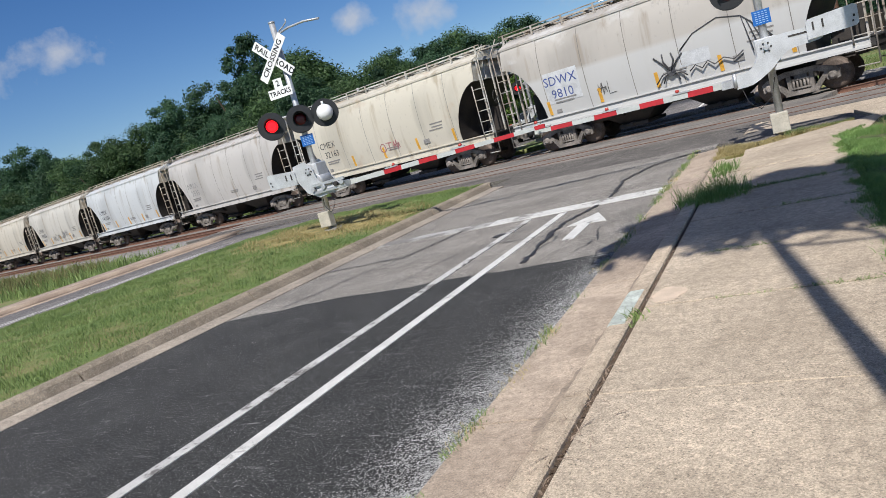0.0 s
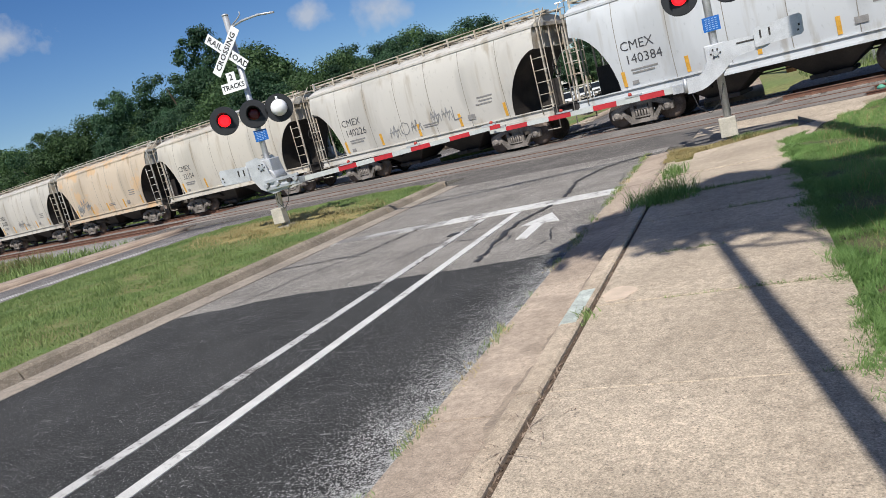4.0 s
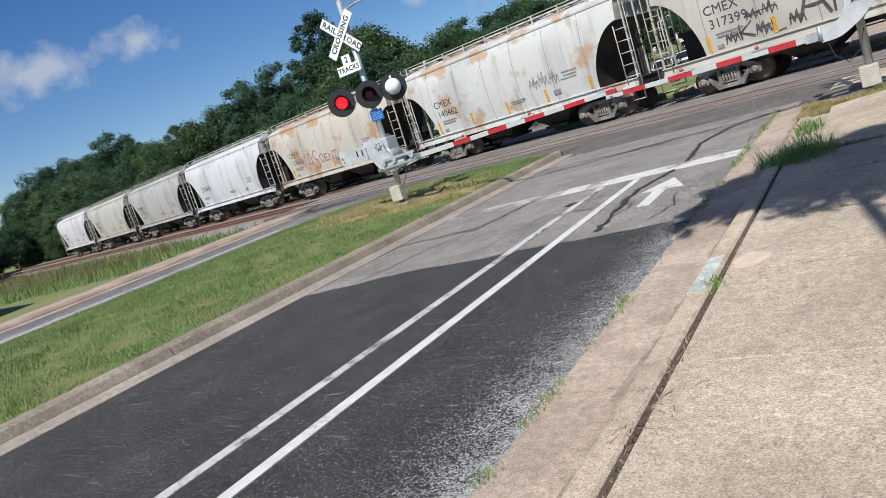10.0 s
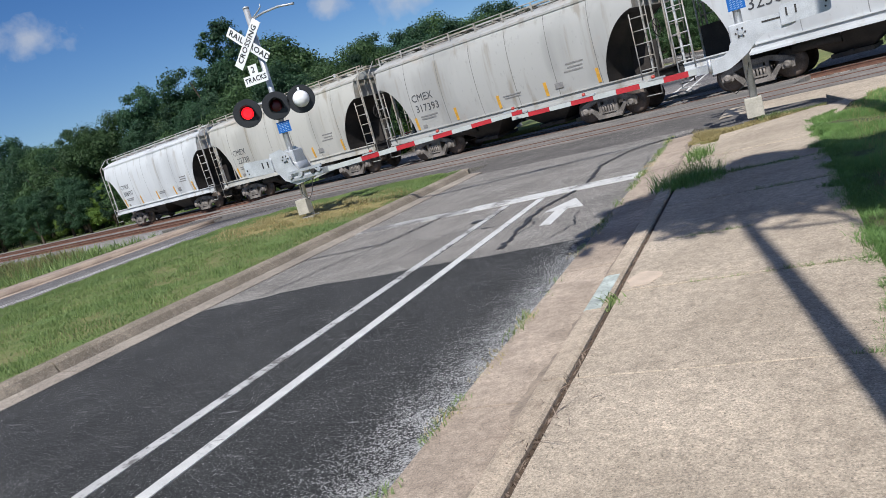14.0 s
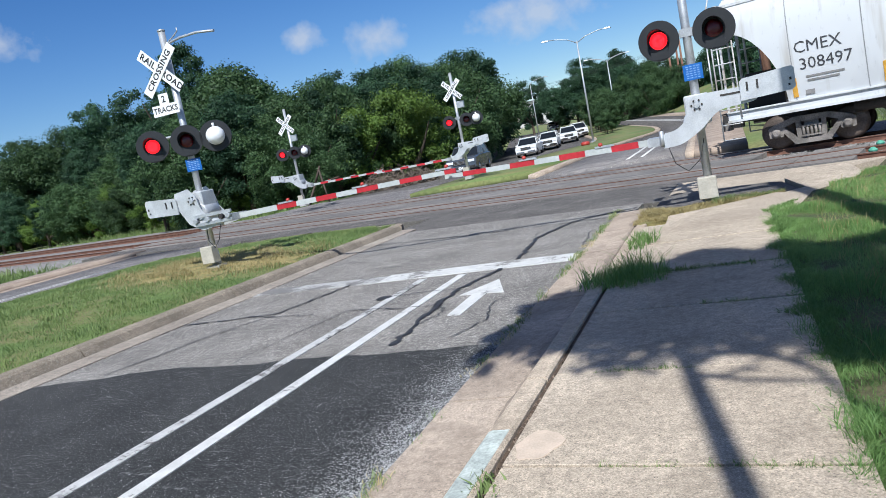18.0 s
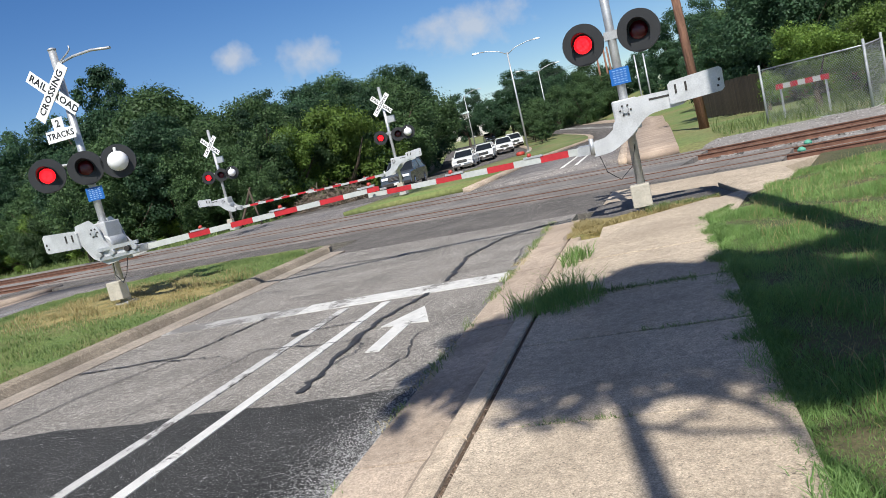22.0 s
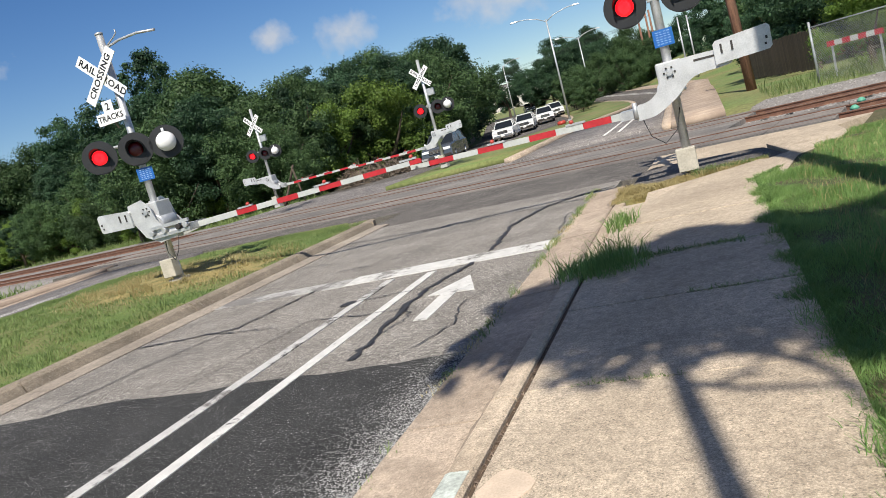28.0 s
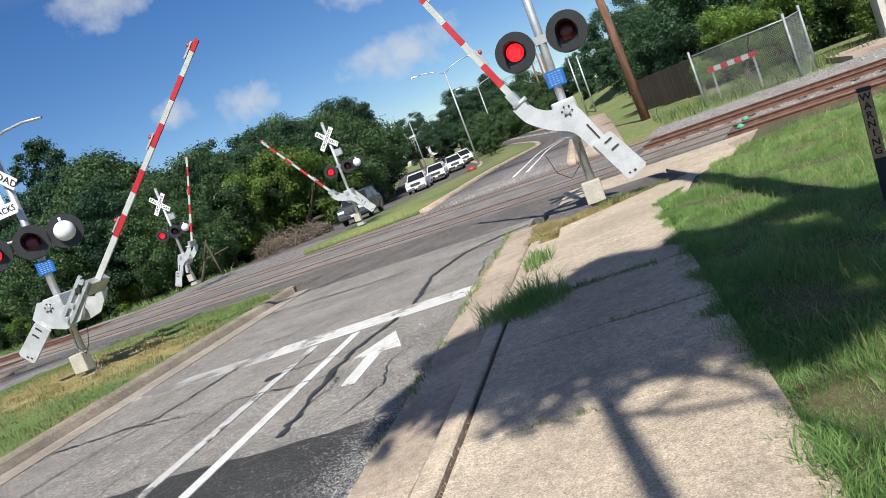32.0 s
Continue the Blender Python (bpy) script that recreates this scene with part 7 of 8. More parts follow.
    for k, (x, y) in enumerate(((-216, 113), (-222, 120), (-228, 128), (-234, 137), (-240, 146), (-214, 124))):
        tree((0, 2)[k % 2], x, y, 1.7 + 0.15 * (k % 3), x * 29, names[0], group="trees on the left")
    # the tree whose shade falls on the walk, behind the camera
    shade_tree()


def shade_tree():
    t = thing("shade_tree", pose(2.75, 3.2, 0.05), "leafy tree shading the walk from behind", "tree")
    bm = B()
    tube(bm, (0, 0, -0.2), (0.02, 0.0, 3.5), 0.09, 0.08, 12, False)
    tube(bm, (0.02, 0.0, 3.5), (-0.05, 0.03, 8.3), 0.08, 0.055, 12, False)
    part("trunk", bm, bark, t)
    # limbs whose shade is drawn on the walk: places on the walk, and the limb's height above it
    random.seed(9)
    runs = [([(1.34, 9.91, 7.3), (1.51, 9.83, 7.4), (1.64, 9.76, 7.5), (1.84, 9.73, 7.6), (2.1, 9.68, 7.8), (2.5, 9.75, 8.1)], 0.03), ([(1.3, 10.15, 7.7), (1.58, 10.3, 8.0), (1.84, 10.1, 8.1), (2.01, 9.85, 8.2), (2.09, 9.5, 8.2), (2.3, 9.1, 8.3)], 0.045),
            ([(1.28, 10.3, 7.9), (1.0, 10.5, 8.2), (0.7, 10.45, 8.4), (0.3, 10.6, 8.6)], 0.045), ([(1.51, 9.83, 7.4), (1.66, 9.98, 7.6), (1.75, 10.15, 7.8)], 0.022), ([(1.25, 10.4, 8.0), (1.35, 11.2, 8.5), (1.2, 12.0, 9.0), (1.4, 12.8, 9.4)], 0.06),
            ([(1.3, 10.9, 8.3), (1.8, 11.4, 8.6), (2.4, 11.6, 8.9)], 0.045), ([(1.3, 11.2, 8.5), (0.7, 11.7, 8.8), (0.2, 11.8, 9.0)], 0.045), ([(1.0, 10.5, 8.2), (0.8, 10.2, 8.3), (0.5, 10.1, 8.4)], 0.02)]
    for run, r in runs:
        bm = B()
        pts = [Vector((gx + 0.18 * (h - 0.13) - 2.75, gy - 0.8825 * (h - 0.13) - 3.2, h - 0.05)) for gx, gy, h in run]
        for k, (a, b) in enumerate(zip(pts, pts[1:])):
            tube(bm, a, b, r * (1 - 0.6 * k / len(pts)), r * (1 - 0.6 * (k + 1) / len(pts)), 7, False)
        part("limb", bm, bark, t)
    cr = crown_mesh("crown", 77, 2.5, 0.8, 380, 64000, 0.105, leaf_dark, 7.8, (0.045, 0.12), True)
    ob = part("crown", cr, None, t)
    ob.location, ob.scale = (0.62, 1.12, 0.0), (1.0, 0.78, 1.0)
    # a bough of its own hangs out over the gutter
    ob = part("crown", crown_mesh("crown", 78, 1.1, 0.4, 90, 9000, 0.1, leaf_dark, 8.0, (0.07, 0.17), True), None, t)
    ob.location, ob.scale = (-1.34, 0.84, 0.0), (0.42, 0.9, 1.0)


def brush():
    rng = np.random.default_rng(31)
    for x, y, s, m, nm in ((-19.8, 47.2, 1.4, dead_brush, "heap of dead brown brush"), (-18.3, 48.6, 1.0, dead_brush, "heap of dead brown brush")):
        n = 900
        a = rng.uniform(0, 2 * np.pi, n)
        r = s * np.sqrt(rng.random(n))
        c = np.stack([r * np.cos(a) * 1.3, r * np.sin(a), rng.random(n) * s * 0.9 * (1 - (r / s) ** 2 * 0.7)], 1)
        d = rng.normal(size=(n, 3))
        d /= np.linalg.norm(d, axis=1)[:, None]
        w = np.cross(d, rng.normal(size=(n, 3)))
        w /= np.linalg.norm(w, axis=1)[:, None]
        h = rng.uniform(0.2, 0.55, n)[:, None]
        v = np.stack([c - d * h, c + d * h, c + d * h + w * 0.025, c - d * h + w * 0.025], 1).reshape(-1, 3)
        ob = part("brush_pile", soup("brush_pile", v, np.arange(4 * n).reshape(-1, 4), m))
        ob.location = (x, y, 0.0)
        tagged(ob, nm + " at the wood's edge", "brush", "brush piles", "stuff")
    # rough grass along the wood and by the line
    blades("tall_grass", 50000, (-60, -22, 22.0, 48), lambda x, y: -0.010 * np.minimum(0, x + 22) - 0.2, 0.35, 0.035, blade_mat, "rough green grass along the railway", 40, 0.8, lambda x, y, rng: ((y < 29.0 - 0.2344 * x + 0.0003 * x * x - 7.6) & (x < -23.6)) | (y > 29.0 - 0.2344 * x + 0.0003 * x * x + 5.5))
    blades("tall_grass", 90000, (-110, -30, 24.0, 52), lambda x, y: -0.010 * np.minimum(0, x + 22) - 0.2, 0.5, 0.035, leaf_mat("straw_grass", (0.10, 0.105, 0.045), (0.23, 0.205, 0.09), 0.3), "tall yellowing grass beside the line", 41, 0.8, lambda x, y, rng: (y < 29.0 - 0.2344 * x + 0.0003 * x * x - 8.0) & (y > 14 - 0.25 * x) & (x < -30))
    blades("tall_grass", 9000, (2.8, 24, 31, 44), lambda x, y: 0 * x - 0.22, 0.4, 0.025, blade_mat, "tall grass by the fence beyond the tracks", 42, 0.8, lambda x, y, rng: (y > 29.0 - 0.2344 * x + 7.4) & (y < 29.0 - 0.2344 * x + 13.5))
    fb = thing("fallen_branch", pose(0, 0, 0), "broken pale tree limb in the brush", "branch")
    for a, b, r in (((-22.6, 42.0, -0.1), (-21.9, 42.2, 1.2), 0.09), ((-21.9, 42.2, 1.2), (-21.2, 42.0, 2.2), 0.08), ((-21.9, 42.2, 1.2), (-20.2, 42.2, 1.4), 0.06), ((-21.3, 42.0, 2.0), (-20.9, 41.8, -0.1), 0.06)):
        bm = B()
        tube(bm, a, b, r, r * 0.7, 7)
        part("limb", bm, bark, fb)


# ---- parked and waiting cars ----
def car(x, y, turn, paintm, kind, label):
    """A waiting car facing -y before its turn. kind: suv or pickup."""
    c = thing("car", pose(x, y, rise(x, y) - 0.02, 0, 0, turn), label, "car", "cars waiting at the crossing")
    L, W = (5.0, 1.9) if kind == "suv" else (5.5, 1.95)
    bm = B()
    side = [(-L / 2, 0.42), (-L / 2 + 0.05, 0.95), (-L / 2 + 0.25, 1.05), (-L / 2 + 1.35, 1.13), (L / 2 - 0.1, 1.16), (L / 2, 0.9), (L / 2, 0.45), (L / 2 - 0.2, 0.34), (-L / 2 + 0.3, 0.3)]
    n = len(side)
    rows = []
    for xx, ins in ((-W / 2, 0.06), (-W / 2 + 0.06, 0.0), (W / 2 - 0.06, 0.0), (W / 2, 0.06)):
        rows.append([bm.verts.new((xx, y2 * (1 - ins * 0.3 / 2.5), z + (ins if z < 0.6 else -ins))) for y2, z in side])
    for a, b in zip(rows, rows[1:]):
        for k in range(n):
            bm.faces.new((a[k], a[(k + 1) % n], b[(k + 1) % n], b[k]))
    bm.faces.new(rows[0][::-1])
    bm.faces.new(rows[-1])
    part("body", bm, paintm, c)
    end = L / 2 - 0.15 if kind == "suv" else 0.95
    cab = [(-L / 2 + 1.35, 1.12), (-L / 2 + 2.1, 1.68), (end - 0.5, 1.74), (end, 1.14)]
    bm = B()
    g = []
    for (yy, z), ins in zip(cab, (0.06, 0.22, 0.22, 0.06)):
        g.append((bm.verts.new((-W / 2 + ins, yy, z)), bm.verts.new((W / 2 - ins, yy, z))))
    for a, b in zip(g, g[1:]):
        bm.faces.new((a[0], b[0], b[1], a[1]))
    bm.faces.new([q[0] for q in g][::-1])
    bm.faces.new([q[1] for q in g])
    part("cabin_glass", bm, glass_dark, c, "dark tinted windows")
    bm = B()
    slab(bm, [(-W / 2 + 0.2, cab[1][0] - 0.02), (W / 2 - 0.2, cab[1][0] - 0.02), (W / 2 - 0.2, cab[2][0] + 0.02), (-W / 2 + 0.2, cab[2][0] + 0.02)], 1.68, 1.78)
    part("roof", bm, paintm, c, bevel=0.02)
    for s in (-1, 1):
        bm = B()
        for a, b in zip(cab, cab[1:]):
            i0 = 0.055 if a[1] < 1.3 else 0.215
            i1 = 0.055 if b[1] < 1.3 else 0.215
            tube(bm, (s * (W / 2 - i0), a[0], a[1]), (s * (W / 2 - i1), b[0], b[1]), 0.035, n=6)
        ym = (cab[1][0] + cab[2][0]) / 2
        tube(bm, (s * (W / 2 - 0.055), ym, 1.13), (s * (W / 2 - 0.215), ym, 1.7), 0.03, n=6)
        part("pillars", bm, paintm, c)
        bm = B()
        box(bm, (s * (W / 2 + 0.1), cab[0][0] + 0.35, 1.15), (0.2, 0.1, 0.15))
        part("mirror", bm, paintm, c, bevel=0.02)
        bm = B()
        box(bm, (s * (W / 2 - 0.3), -L / 2 + 0.06, 0.86), (0.45, 0.14, 0.16))
        part("headlight", bm, lamp_clear, c, bevel=0.02)
        for yy in (-L / 2 + 0.95, L / 2 - 1.05):
            bm = B()
            lathe(bm, [(-0.11, 0.2), (-0.11, 0.34), (-0.08, 0.37), (0.08, 0.37), (0.11, 0.34), (0.11, 0.24)], (s * (W / 2 - 0.1), yy, 0.37), (s, 0, 0), 20)
            wh = part("wheel", bm, tyre_mat, c)
            bm = B()
            lathe(bm, [(0, 0.235), (0.02, 0.22), (0.0, 0.06), (0.03, 0.05)], (s * (W / 2 + 0.012), yy, 0.37), (s, 0, 0), 14)
            part("rim", bm, chrome, wh)
    bm = B()
    box(bm, (0, -L / 2 + 0.02, 0.8), (0.95, 0.08, 0.26))
    part("grille", bm, black_paint, c, bevel=0.02)
    bm = B()
    for k in range(3):
        box(bm, (0, -L / 2 - 0.025, 0.73 + 0.07 * k), (0.85, 0.02, 0.018))
    part("grille_bars", bm, chrome, c)
    bm = B()
    box(bm, (0, -L / 2 - 0.02, 0.47), (1.75, 0.12, 0.2))
    part("bumper", bm, black_paint if kind == "suv" else chrome, c, bevel=0.03)
    bm = B()
    box(bm, (0, -L / 2 - 0.09, 0.5), (0.3, 0.012, 0.15))
    part("plate", bm, plate_mat, c)
    return c


def cars():
    car(-15.0, 49.5, 8, car_grey, "suv", "dark grey sport utility car waiting at the gate")
    car(-18.3, 74.5, 8, car_white, "pickup", "white pickup truck waiting in line")
    car(-18.0, 81.0, 10, car_white, "suv", "white estate car waiting in line")
    car(-17.6, 88.0, 14, car_white, "suv", "white sport utility car waiting in line")
    car(-18.2, 96.0, 17, car_white, "suv", "white sport utility car with roof load waiting in line")
    car(-35.0, 150.0, 20, car_dark, "pickup", "black pickup truck further up the road")


# ---- street furniture and background ----
def street_lamp(x, y, h, turn, label, two=True, group="street lamps"):
    t = thing("street_lamp", pose(x, y, rise(x, y) + 0.1, 0, 0, turn), label, "street lamp", group)
    bm = B()
    tube(bm, (0, 0, 0), (0, 0, h), 0.10, 0.06, 10)
    box(bm, (0, 0, 0.1), (0.35, 0.35, 0.2))
    part("pole", bm, galv, t)
    for s in ((-1, 1) if two else (1,)):
        bm = B()
        bent(bm, [(0, 0, h - 0.2), (s * 0.8, 0, h + 0.25), (s * 1.9, 0, h + 0.5), (s * 2.6, 0, h + 0.55)], 0.04, 6)
        part("arm", bm, galv, t)
        bm = B()
        box(bm, (s * 2.85, 0, h + 0.54), (0.7, 0.26, 0.13), None, 0.7)
        part("luminaire", bm, galv, t, bevel=0.02)
    return t


def utility_pole(x, y, z, h, r, lean, label, arms=True):
    t = thing("utility_pole", pose(x, y, z, 0, lean, 0), label, "utility pole", "utility poles")
    bm = B()
    tube(bm, (0, 0, -0.3), (0, 0, h), r, r * 0.7, 14)
    part("pole", bm, wood_pole, t)
    if arms:
        bm = B()
        box(bm, (0, 0, h - 0.7), (2.4, 0.1, 0.12))
        part("crossarm", bm, wood_pole, t)
        for k in (-1.1, -0.5, 0.5, 1.1):
            bm = B()
            lathe(bm, [(0, 0.04), (0.05, 0.06), (0.1, 0.04), (0.14, 0.05)], (k, 0, h - 0.64), (0, 0, 1), 8)
            part("insulator", bm, concrete_grey, t)
    return t


def wire(a, b, sag, label="thin black wire strung between wooden poles"):
    bm = B()
    a, b = Vector(a), Vector(b)
    pts = [a.lerp(b, k / 12) - Vector((0, 0, sag * 4 * (k / 12) * (1 - k / 12))) for k in range(13)]
    bent(bm, pts, 0.02, 4)
    tagged(part("overhead_wire", bm, black_rubber), label, "wire", "overhead wires")


def chain_fence():
    f = thing("chain_link_fence", pose(0, 0, 0), "grey galvanized chain-link fence beyond the tracks", "fence")
    a, b = Vector((4.75, 37.6, -0.38)), Vector((7.6, 34.2, -0.38))
    posts = [a, b, b + Vector((0.9, 1.7, 0.1))]
    for p in posts:
        bm = B()
        tube(bm, p, p + Vector((0, 0, 2.4)), 0.045, n=8)
        part("post", bm, fence_wire, f)
    for p, q in ((posts[0], posts[1]), (posts[1], posts[2])):
        for h in (0.1, 2.2):
            bm = B()
            tube(bm, p + Vector((0, 0, h)), q + Vector((0, 0, h)), 0.022, n=6)
            part("rail", bm, galv, f)
        L = (q - p).length
        u = (q - p).normalized()
        bm = B()
        n = int(L / 0.1)
        for k in range(-21, n + 1):
            for s in (1, -1):
                x0, x1 = k * 0.1, k * 0.1 + 2.08
                z0 = 0.1
                c0, c1 = max(x0, 0), min(x1, L)
                if c1 <= c0:
                    continue
                h0, h1 = z0 + (c0 - x0), z0 + (c1 - x0)
                if s < 0:
                    h0, h1 = 2.28 - h0, 2.28 - h1
                tube(bm, p + u * c0 + Vector((0, 0, h0)), p + u * c1 + Vector((0, 0, h1)), 0.0042, n=3, caps=False)
        part("wire_mesh", bm, fence_wire, f)
    br = thing("barrier", pose(6.15, 37.9, -0.3, 0, 0, -38), "red and white striped road barrier behind the fence", "barrier")
    for k in range(7):
        bm = B()
        box(bm, (-0.9 + 0.3 * k, 0, 1.35), (0.298, 0.05, 0.2))
        part("stripe", bm, gate_red if k % 2 == 0 else gate_white, br)
    for x in (-0.9, 0.9):
        bm = B()
        box(bm, (x, 0.045, 0.68), (0.07, 0.04, 1.36))
        part("leg", bm, galv, br)


def wood_fence():
    f = thing("wooden_fence", pose(0, 0, 0), "dark weathered board fence beyond the walk", "fence")
    a, b = Vector((3.0, 56.0, -0.1)), Vector((5.7, 46.5, -0.1))
    n = 48
    d = (b - a)
    ang = math.atan2(d.y, d.x)
    bm = B()
    box(bm, (0, 0, 0.95), (0.185, 0.025, 1.9))
    me = to_mesh("board", bm, fence_wood)
    random.seed(3)
    for k in range(n):
        ob = part("board", me, fence_wood, f)
        ob.matrix_basis = Matrix.Translation(a.lerp(b, (k + 0.5) / n) + Vector((0, 0, random.uniform(-0.04, 0.04)))) @ Matrix.Rotation(ang, 4, "Z")
    for k in range(6):
        bm = B()
        p = a.lerp(b, k / 5)
        box(bm, p + Vector((0.08, 0.05, 0.95)), (0.1, 0.1, 1.95))
        part("post", bm, fence_wood, f)
    for h in (0.4, 1.5):
        bm = B()
        tube(bm, a + Vector((0.05, 0.03, h)), b + Vector((0.05, 0.03, h)), 0.04, n=4)
        part("rail", bm, fence_wood, f)


def house(x, y, turn, w, d, h, wallm, label, z=None):
    t = thing("house", pose(x, y, rise(x, y) if z is None else z, 0, 0, turn), label, "house")
    bm = B()
    box(bm, (0, 0, h / 2), (w, d, h))
    part("wall", bm, wallm, t)
    bm = B()
    slab(bm, [(-d / 2 - 0.5, h - 0.1), (0, h + d * 0.22), (d / 2 + 0.5, h - 0.1), (d / 2 + 0.5, h - 0.25), (-d / 2 - 0.5, h - 0.25)], -w / 2 - 0.5, w / 2 + 0.5, "x")
    part("roof", bm, roof_mat, t)
    for k in (-0.3, 0.05, 0.33):
        bm = B()
        box(bm, (w * k, -d / 2, h * 0.55), (1.2, 0.08, 1.2))
        win = part("window", bm, white_metal, t)
        bm = B()
        box(bm, (w * k, -d / 2 - 0.045, h * 0.55), (1.05, 0.02, 1.05))
        part("pane", bm, glass_dark, win)
    return t


def background():
    utility_pole(3.6, 11.15, 0.0, 10.0, 0.2, 0.5, "thick reddish-brown wooden utility pole in the grass", arms=False)
    utility_pole(2.6, 45.0, -0.2, 11.0, 0.24, -2.0, "brown wooden utility pole beyond the tracks")
    for x, y, h in ((-10.6, 140, 11.0), (-9.4, 141, 12.0), (-8.6, 139, 11.5)):
        utility_pole(x, y, 1.0, h, 0.22, 0.0, "dark wooden utility pole far up the road", arms=False)
    for x, y in ((-2.6, 100.0), (-1.6, 101.0)):
        bm = B()
        tube(bm, (x, y, 0.3), (x, y, 7.5), 0.11, 0.08, 8)
        tagged(part("metal_pole", bm, galv), "slim pale metal pole beyond the bend", "pole", "metal poles")
    for dx in (-1.1, -0.5, 0.5, 1.1):
        wire((-48 + dx, 118.0, 7.6 + 0.4 * dx), (-9.6 + dx, 140.0, 11.4 + 0.3 * dx), 0.6)
    street_lamp(-12.3, 75.0, 9.4, 12, "tall grey street lamp with two arms on the far median")
    street_lamp(-16.2, 112.0, 9.0, 20, "tall grey street lamp further up the median")
    street_lamp(-32.0, 128.0, 9.0, 30, "grey street lamp by the far lanes", False)
    chain_fence()
    wood_fence()
    # trackside warning post
    w = thing("warning_post", pose(3.42, 12.5, -0.03, 0, 3, -12), "dark slim marker post reading WARNING", "marker post")
    bm = B()
    box(bm, (0, 0, 0.48), (0.085, 0.03, 0.96))
    part("post", bm, mat("post_black", (0.03, 0.035, 0.04), 0.6), w, bevel=0.006)
    bm = B()
    box(bm, (0, -0.018, 0.72), (0.078, 0.006, 0.5))
    part("panel", bm, mat("post_tan", (0.55, 0.34, 0.19), 0.6, var=0.3), w, "brown panel with upright letters")
    bm = B()
    box(bm, (0, 0, 0.985), (0.095, 0.045, 0.03))
    part("cap", bm, mat("post_black", (0.03, 0.035, 0.04)), w)
    for k, ch in enumerate("WARNING"):
        ob = part("lettering", letters(ch, 0.072, sign_black), None, w)
        ob.matrix_basis = pose(0, -0.024, 0.93 - 0.068 * k)
    # shed by the line
    s = thing("shed", pose(12.15, 36.8, -0.1, 0, 0, -12), "white sheet-metal equipment shed", "shed")
    bm = B()
    box(bm, (0, 0, 1.4), (2.1, 2.6, 2.8))
    part("wall", bm, shed_mat, s)
    bm = B()
    box(bm, (0, 0, 2.86), (2.4, 2.9, 0.12))
    part("roof", bm, white_metal, s)
    bm = B()
    box(bm, (-0.35, -1.32, 1.1), (0.95, 0.06, 2.1))
    d = part("door", bm, shed_mat, s, bevel=0.01)
    bm = B()
    box(bm, (0.0, -1.37, 1.1), (0.05, 0.05, 0.16))
    part("handle", bm, steel_dark, d)
    bm = B()
    slab(bm, [(8.8, 32.6), (14, 31.6), (15, 37), (9.0, 36.6)], -0.25, -0.02)
    tagged(part("shed_pad", bm, brick_walk), "bare pale earth and concrete by the shed", "pavement", kind="structure")
    house(14.5, 66, -10, 14, 8, 3.6, brick_mat, "low brick house among the trees")
    house(26, 50, -15, 12, 8, 3.2, wall_tan, "low tan house behind the shrubs")
    house(-80, 27.5, 30, 12, 8, 3.4, wall_tan, "pale house behind the screened fence")
    # screened fence on the left
    f = thing("screen_fence", pose(0, 0, 0), "chain-link fence hung with dark green screen over a low wall", "fence")
    for (x0, y0), (x1, y1), h0, h1 in (((-31.5, 17.7), (-52.0, 20.6), 2.6, 3.5),):
        bm = B()
        u = Vector((x1 - x0, y1 - y0, 0)).normalized()
        n = Vector((-u.y, u.x, 0)) * 0.02
        v = [bm.verts.new(Vector((x, y, z)) + k) for k in (n, -n) for x, y, z in ((x0, y0, 0.5), (x1, y1, 0.5), (x1, y1, h1), (x0, y0, h0))]
        for q in ((0, 1, 2, 3), (7, 6, 5, 4), (0, 4, 5, 1), (1, 5, 6, 2), (2, 6, 7, 3), (3, 7, 4, 0)):
            bm.faces.new([v[i] for i in q])
        part("screen", bm, mesh_dark, f, "dark green windbreak cloth")
        for k in range(5):
            bm = B()
            tube(bm, (x0 + (x1 - x0) * k / 4, y0 + (y1 - y0) * k / 4, -0.2), (x0 + (x1 - x0) * k / 4, y0 + (y1 - y0) * k / 4, h0 + 0.1), 0.05, n=8)
            part("post", bm, steel_dark, f)
    for (x0, y0), (x1, y1) in (((-31.3, 17.5), (-52.0, 20.4)), ((-31.3, 17.5), (-26.6, 9.0))):
        bm = B()
        u = Vector((x1 - x0, y1 - y0, 0))
        box(bm, ((x0 + x1) / 2, (y0 + y1) / 2, 0.1), (u.length, 0.2, 0.9), Matrix.Rotation(math.atan2(u.y, u.x), 3, "Z"))
        part("low_wall", bm, mat("wall_stained", (0.22, 0.21, 0.20), 0.95, scale=1.2, fine=30, var=0.4, bump=0.3, alt=(0.07, 0.068, 0.065), stretch=(1, 1, 0.4)), f, "stained grey concrete footing wall")
    # retaining wall along the opposite lanes
    f = thing("retaining_wall", pose(0, 0, 0), "low stone-block retaining wall below the trees", "wall")
    bm = B()
    box(bm, (0, 0, 0), (0.3, 0.9, 0.5))
    me = to_mesh("block", bm, mat("block_stone", (0.34, 0.29, 0.24), 0.9, per=0.4, scale=3), 0.02)
    for k in range(52):
        for r in range(2 + (k > 10) + (k > 24)):
            y = 62 + 0.95 * k + 0.4 * (r % 2)
            ob = part("block", me, None, f)
            ob.matrix_basis = pose(-23.6 + bend(y), y, rise(-20, y) + 0.2 + 0.5 * r, 0, 0, math.degrees(math.atan((y - 52) / 85)))
    for x, y in ((-9.2, 57),):
        bm = B()
        lathe(bm, [(0, 0.3), (0.18, 0.3), (0.26, 0.2)], (x, y, 0.14), (0, 0, 1), 12)
        tagged(part("drum_cap", bm, orange_plastic), "low orange plastic marker on the far median", "marker", "orange markers")
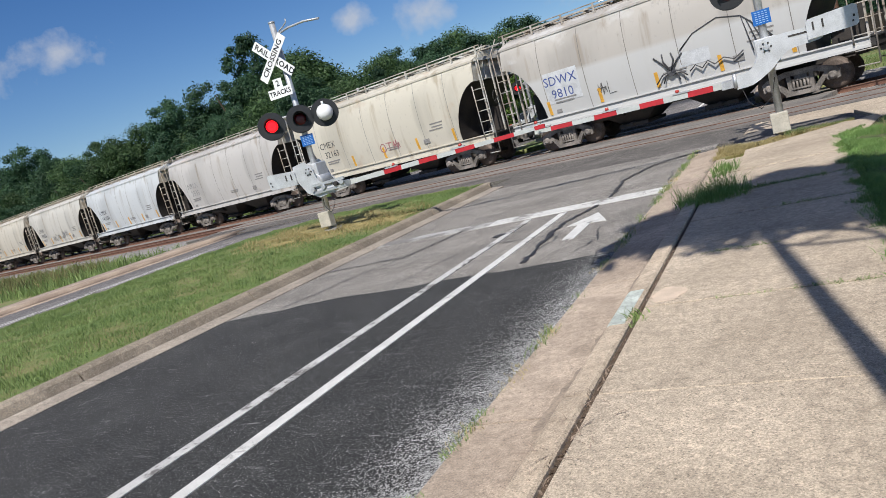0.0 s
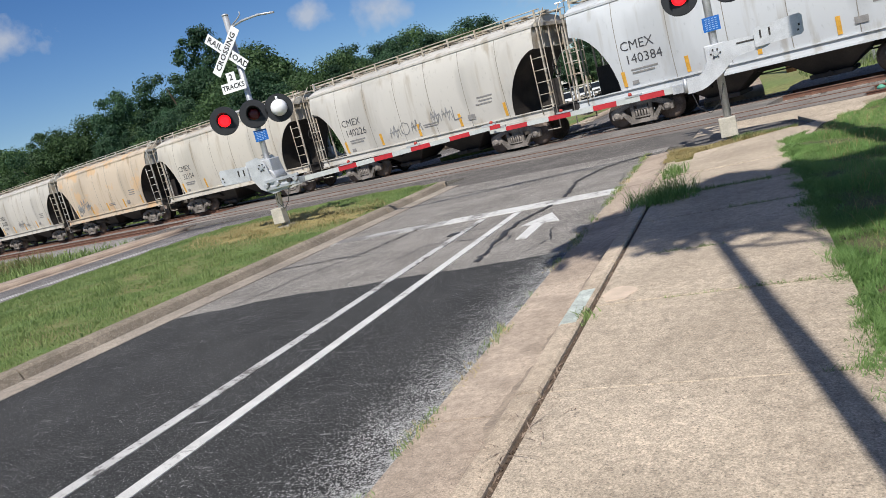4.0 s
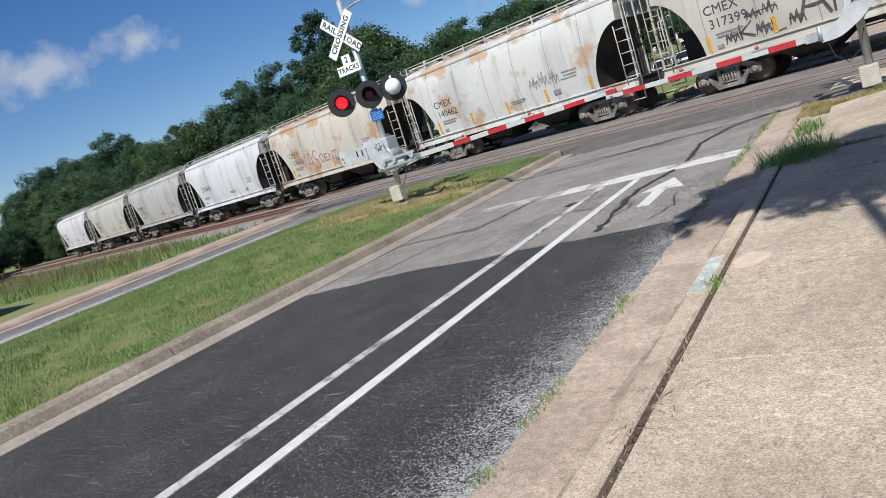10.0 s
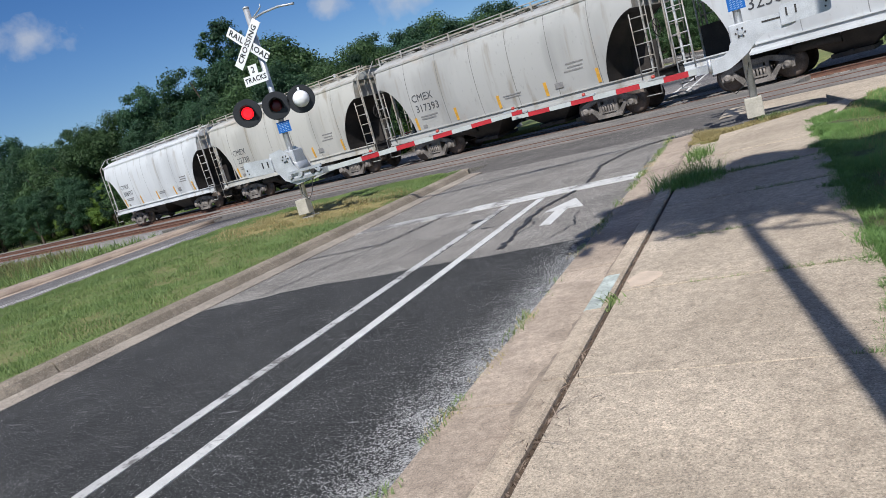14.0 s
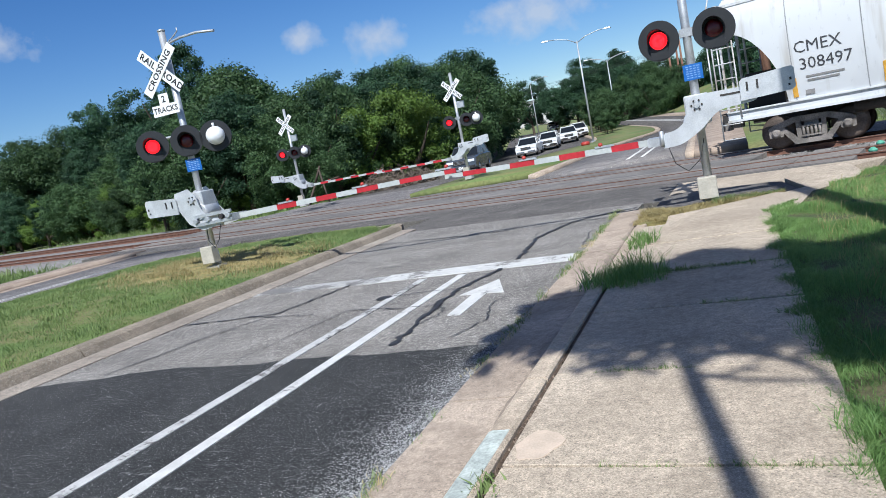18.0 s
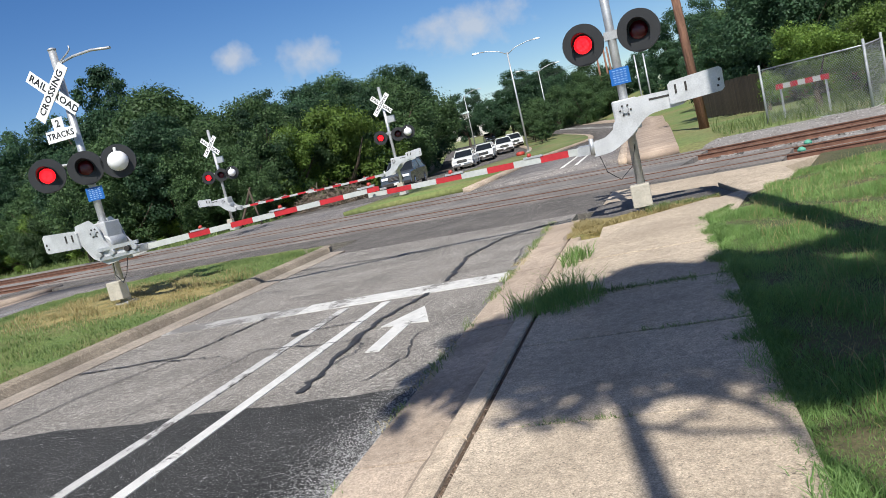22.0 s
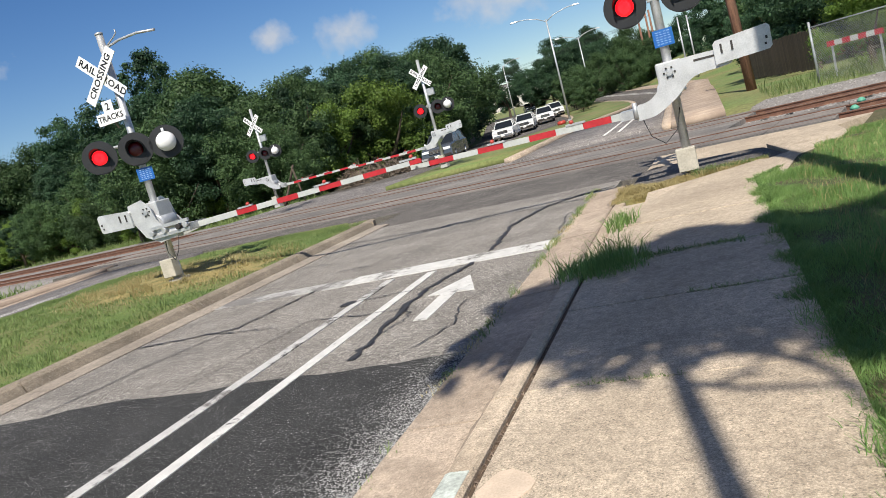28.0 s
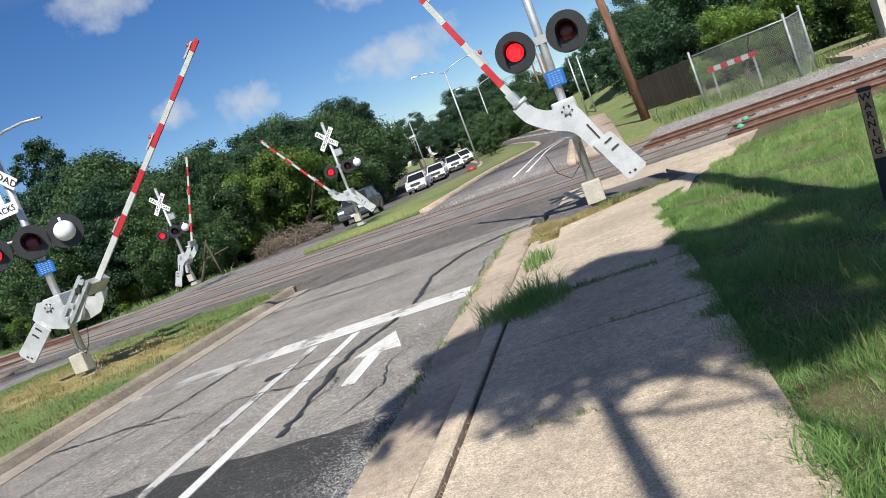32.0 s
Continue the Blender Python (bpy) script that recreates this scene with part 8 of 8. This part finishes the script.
    # far building and bank
    b = thing("far_building", pose(-58, 260, 4.0, 0, 0, 10), "pale low office building far off", "building")
    bm = B()
    box(bm, (0, 0, 4), (40, 14, 8))
    part("wall", bm, shed_mat, b)
    bm = B()
    box(bm, (0, 0, 8.2), (41, 15, 0.4))
    part("roof", bm, roof_mat, b)
    for r in range(2):
        for k in range(9):
            bm = B()
            box(bm, (-17.6 + 4.4 * k, -7.02, 2.2 + 3.4 * r), (3.4, 0.1, 1.8))
            part("window", bm, glass_dark, b)


def clouds():
    """Fair-weather clouds on a far backdrop."""
    m = bpy.data.materials.new("cloud")
    m.use_nodes = True
    n, l = m.node_tree.nodes, m.node_tree.links
    n.remove(n["Principled BSDF"])
    tc, sep = n.new("ShaderNodeTexCoord"), n.new("ShaderNodeVectorMath")
    em, tr, mx = n.new("ShaderNodeEmission"), n.new("ShaderNodeBsdfTransparent"), n.new("ShaderNodeMixShader")
    em.inputs[0].default_value, em.inputs[1].default_value = (0.93, 0.95, 1.0, 1), 0.52
    sep.operation = "LENGTH"
    mid = n.new("ShaderNodeVectorMath")
    mid.operation = "MULTIPLY_ADD"
    mid.inputs[1].default_value, mid.inputs[2].default_value = (2, 0, 2), (-1, 0, -1)
    l.new(tc.outputs["Generated"], mid.inputs[0])
    l.new(mid.outputs[0], sep.inputs[0])
    info, add = n.new("ShaderNodeObjectInfo"), n.new("ShaderNodeVectorMath")
    add.operation = "MULTIPLY_ADD"
    add.inputs[1].default_value = (1.0, 1.0, 1.0)
    l.new(tc.outputs["Object"], add.inputs[0])
    l.new(info.outputs["Location"], add.inputs[2])
    nz = n.new("ShaderNodeTexNoise")
    nz.inputs["Scale"].default_value, nz.inputs["Detail"].default_value, nz.inputs["Roughness"].default_value = 0.014, 9, 0.56
    l.new(add.outputs[0], nz.inputs[0])
    ma = n.new("ShaderNodeMath")
    ma.operation = "SUBTRACT"
    l.new(nz.outputs[0], ma.inputs[0])
    half = n.new("ShaderNodeMath")
    half.operation = "MULTIPLY"
    half.inputs[1].default_value = 0.62
    l.new(sep.outputs["Value"], half.inputs[0])
    l.new(half.outputs[0], ma.inputs[1])
    rp = n.new("ShaderNodeMapRange")
    rp.inputs["From Min"].default_value, rp.inputs["From Max"].default_value, rp.inputs["To Max"].default_value = 0.0, 0.45, 0.66
    l.new(ma.outputs[0], rp.inputs[0])
    l.new(rp.outputs[0], mx.inputs[0])
    l.new(tr.outputs[0], mx.inputs[1])
    l.new(em.outputs[0], mx.inputs[2])
    l.new(mx.outputs[0], n["Material Output"].inputs[0])
    for az, el, w, h in CLOUDS:
        a, e, D = radians(az), radians(el), 2300.0
        bm = B()
        hw, hh = D * math.tan(radians(w)), D * math.tan(radians(h))
        vs = [bm.verts.new((x * hw, 0, z * hh)) for x, z in ((-1, -1), (1, -1), (1, 1), (-1, 1))]
        bm.faces.new(vs)
        ob = part("backdrop", bm, m)
        at = Vector((math.sin(a) * math.cos(e), math.cos(a) * math.cos(e), math.sin(e))) * D
        ob.matrix_basis = Matrix.Translation(at) @ Matrix.Rotation(-a, 4, "Z") @ Matrix.Rotation(e, 4, "X")
        ob.visible_shadow = False
        tagged(ob, "white fair-weather cloud in blue sky", "cloud", "clouds", "structure")


# bearing from +y, height, half width and half height, in degrees
CLOUDS = [(-14.2, 8.6, 6.5, 2.2), (-26, 9.2, 3.0, 1.8), (-31.5, 10.2, 2.2, 1.5), (-59, 12.0, 6, 2.2), (-70, 10, 7, 4.0), (2, 10.5, 7, 4), (13, 9, 7, 4), (-15, 14, 4.5, 1.8), (-33, 18.5, 5, 2.2), (-52, 12.4, 4, 1.6)]


# ---- build ----
ground()
roads()
markings()
sidewalk()
median()
verge_right()
tracks()
signals()
train()
cars()
background()
brush()
trees()
clouds()


def motions():
    key_train()
    key_gates()


motions()
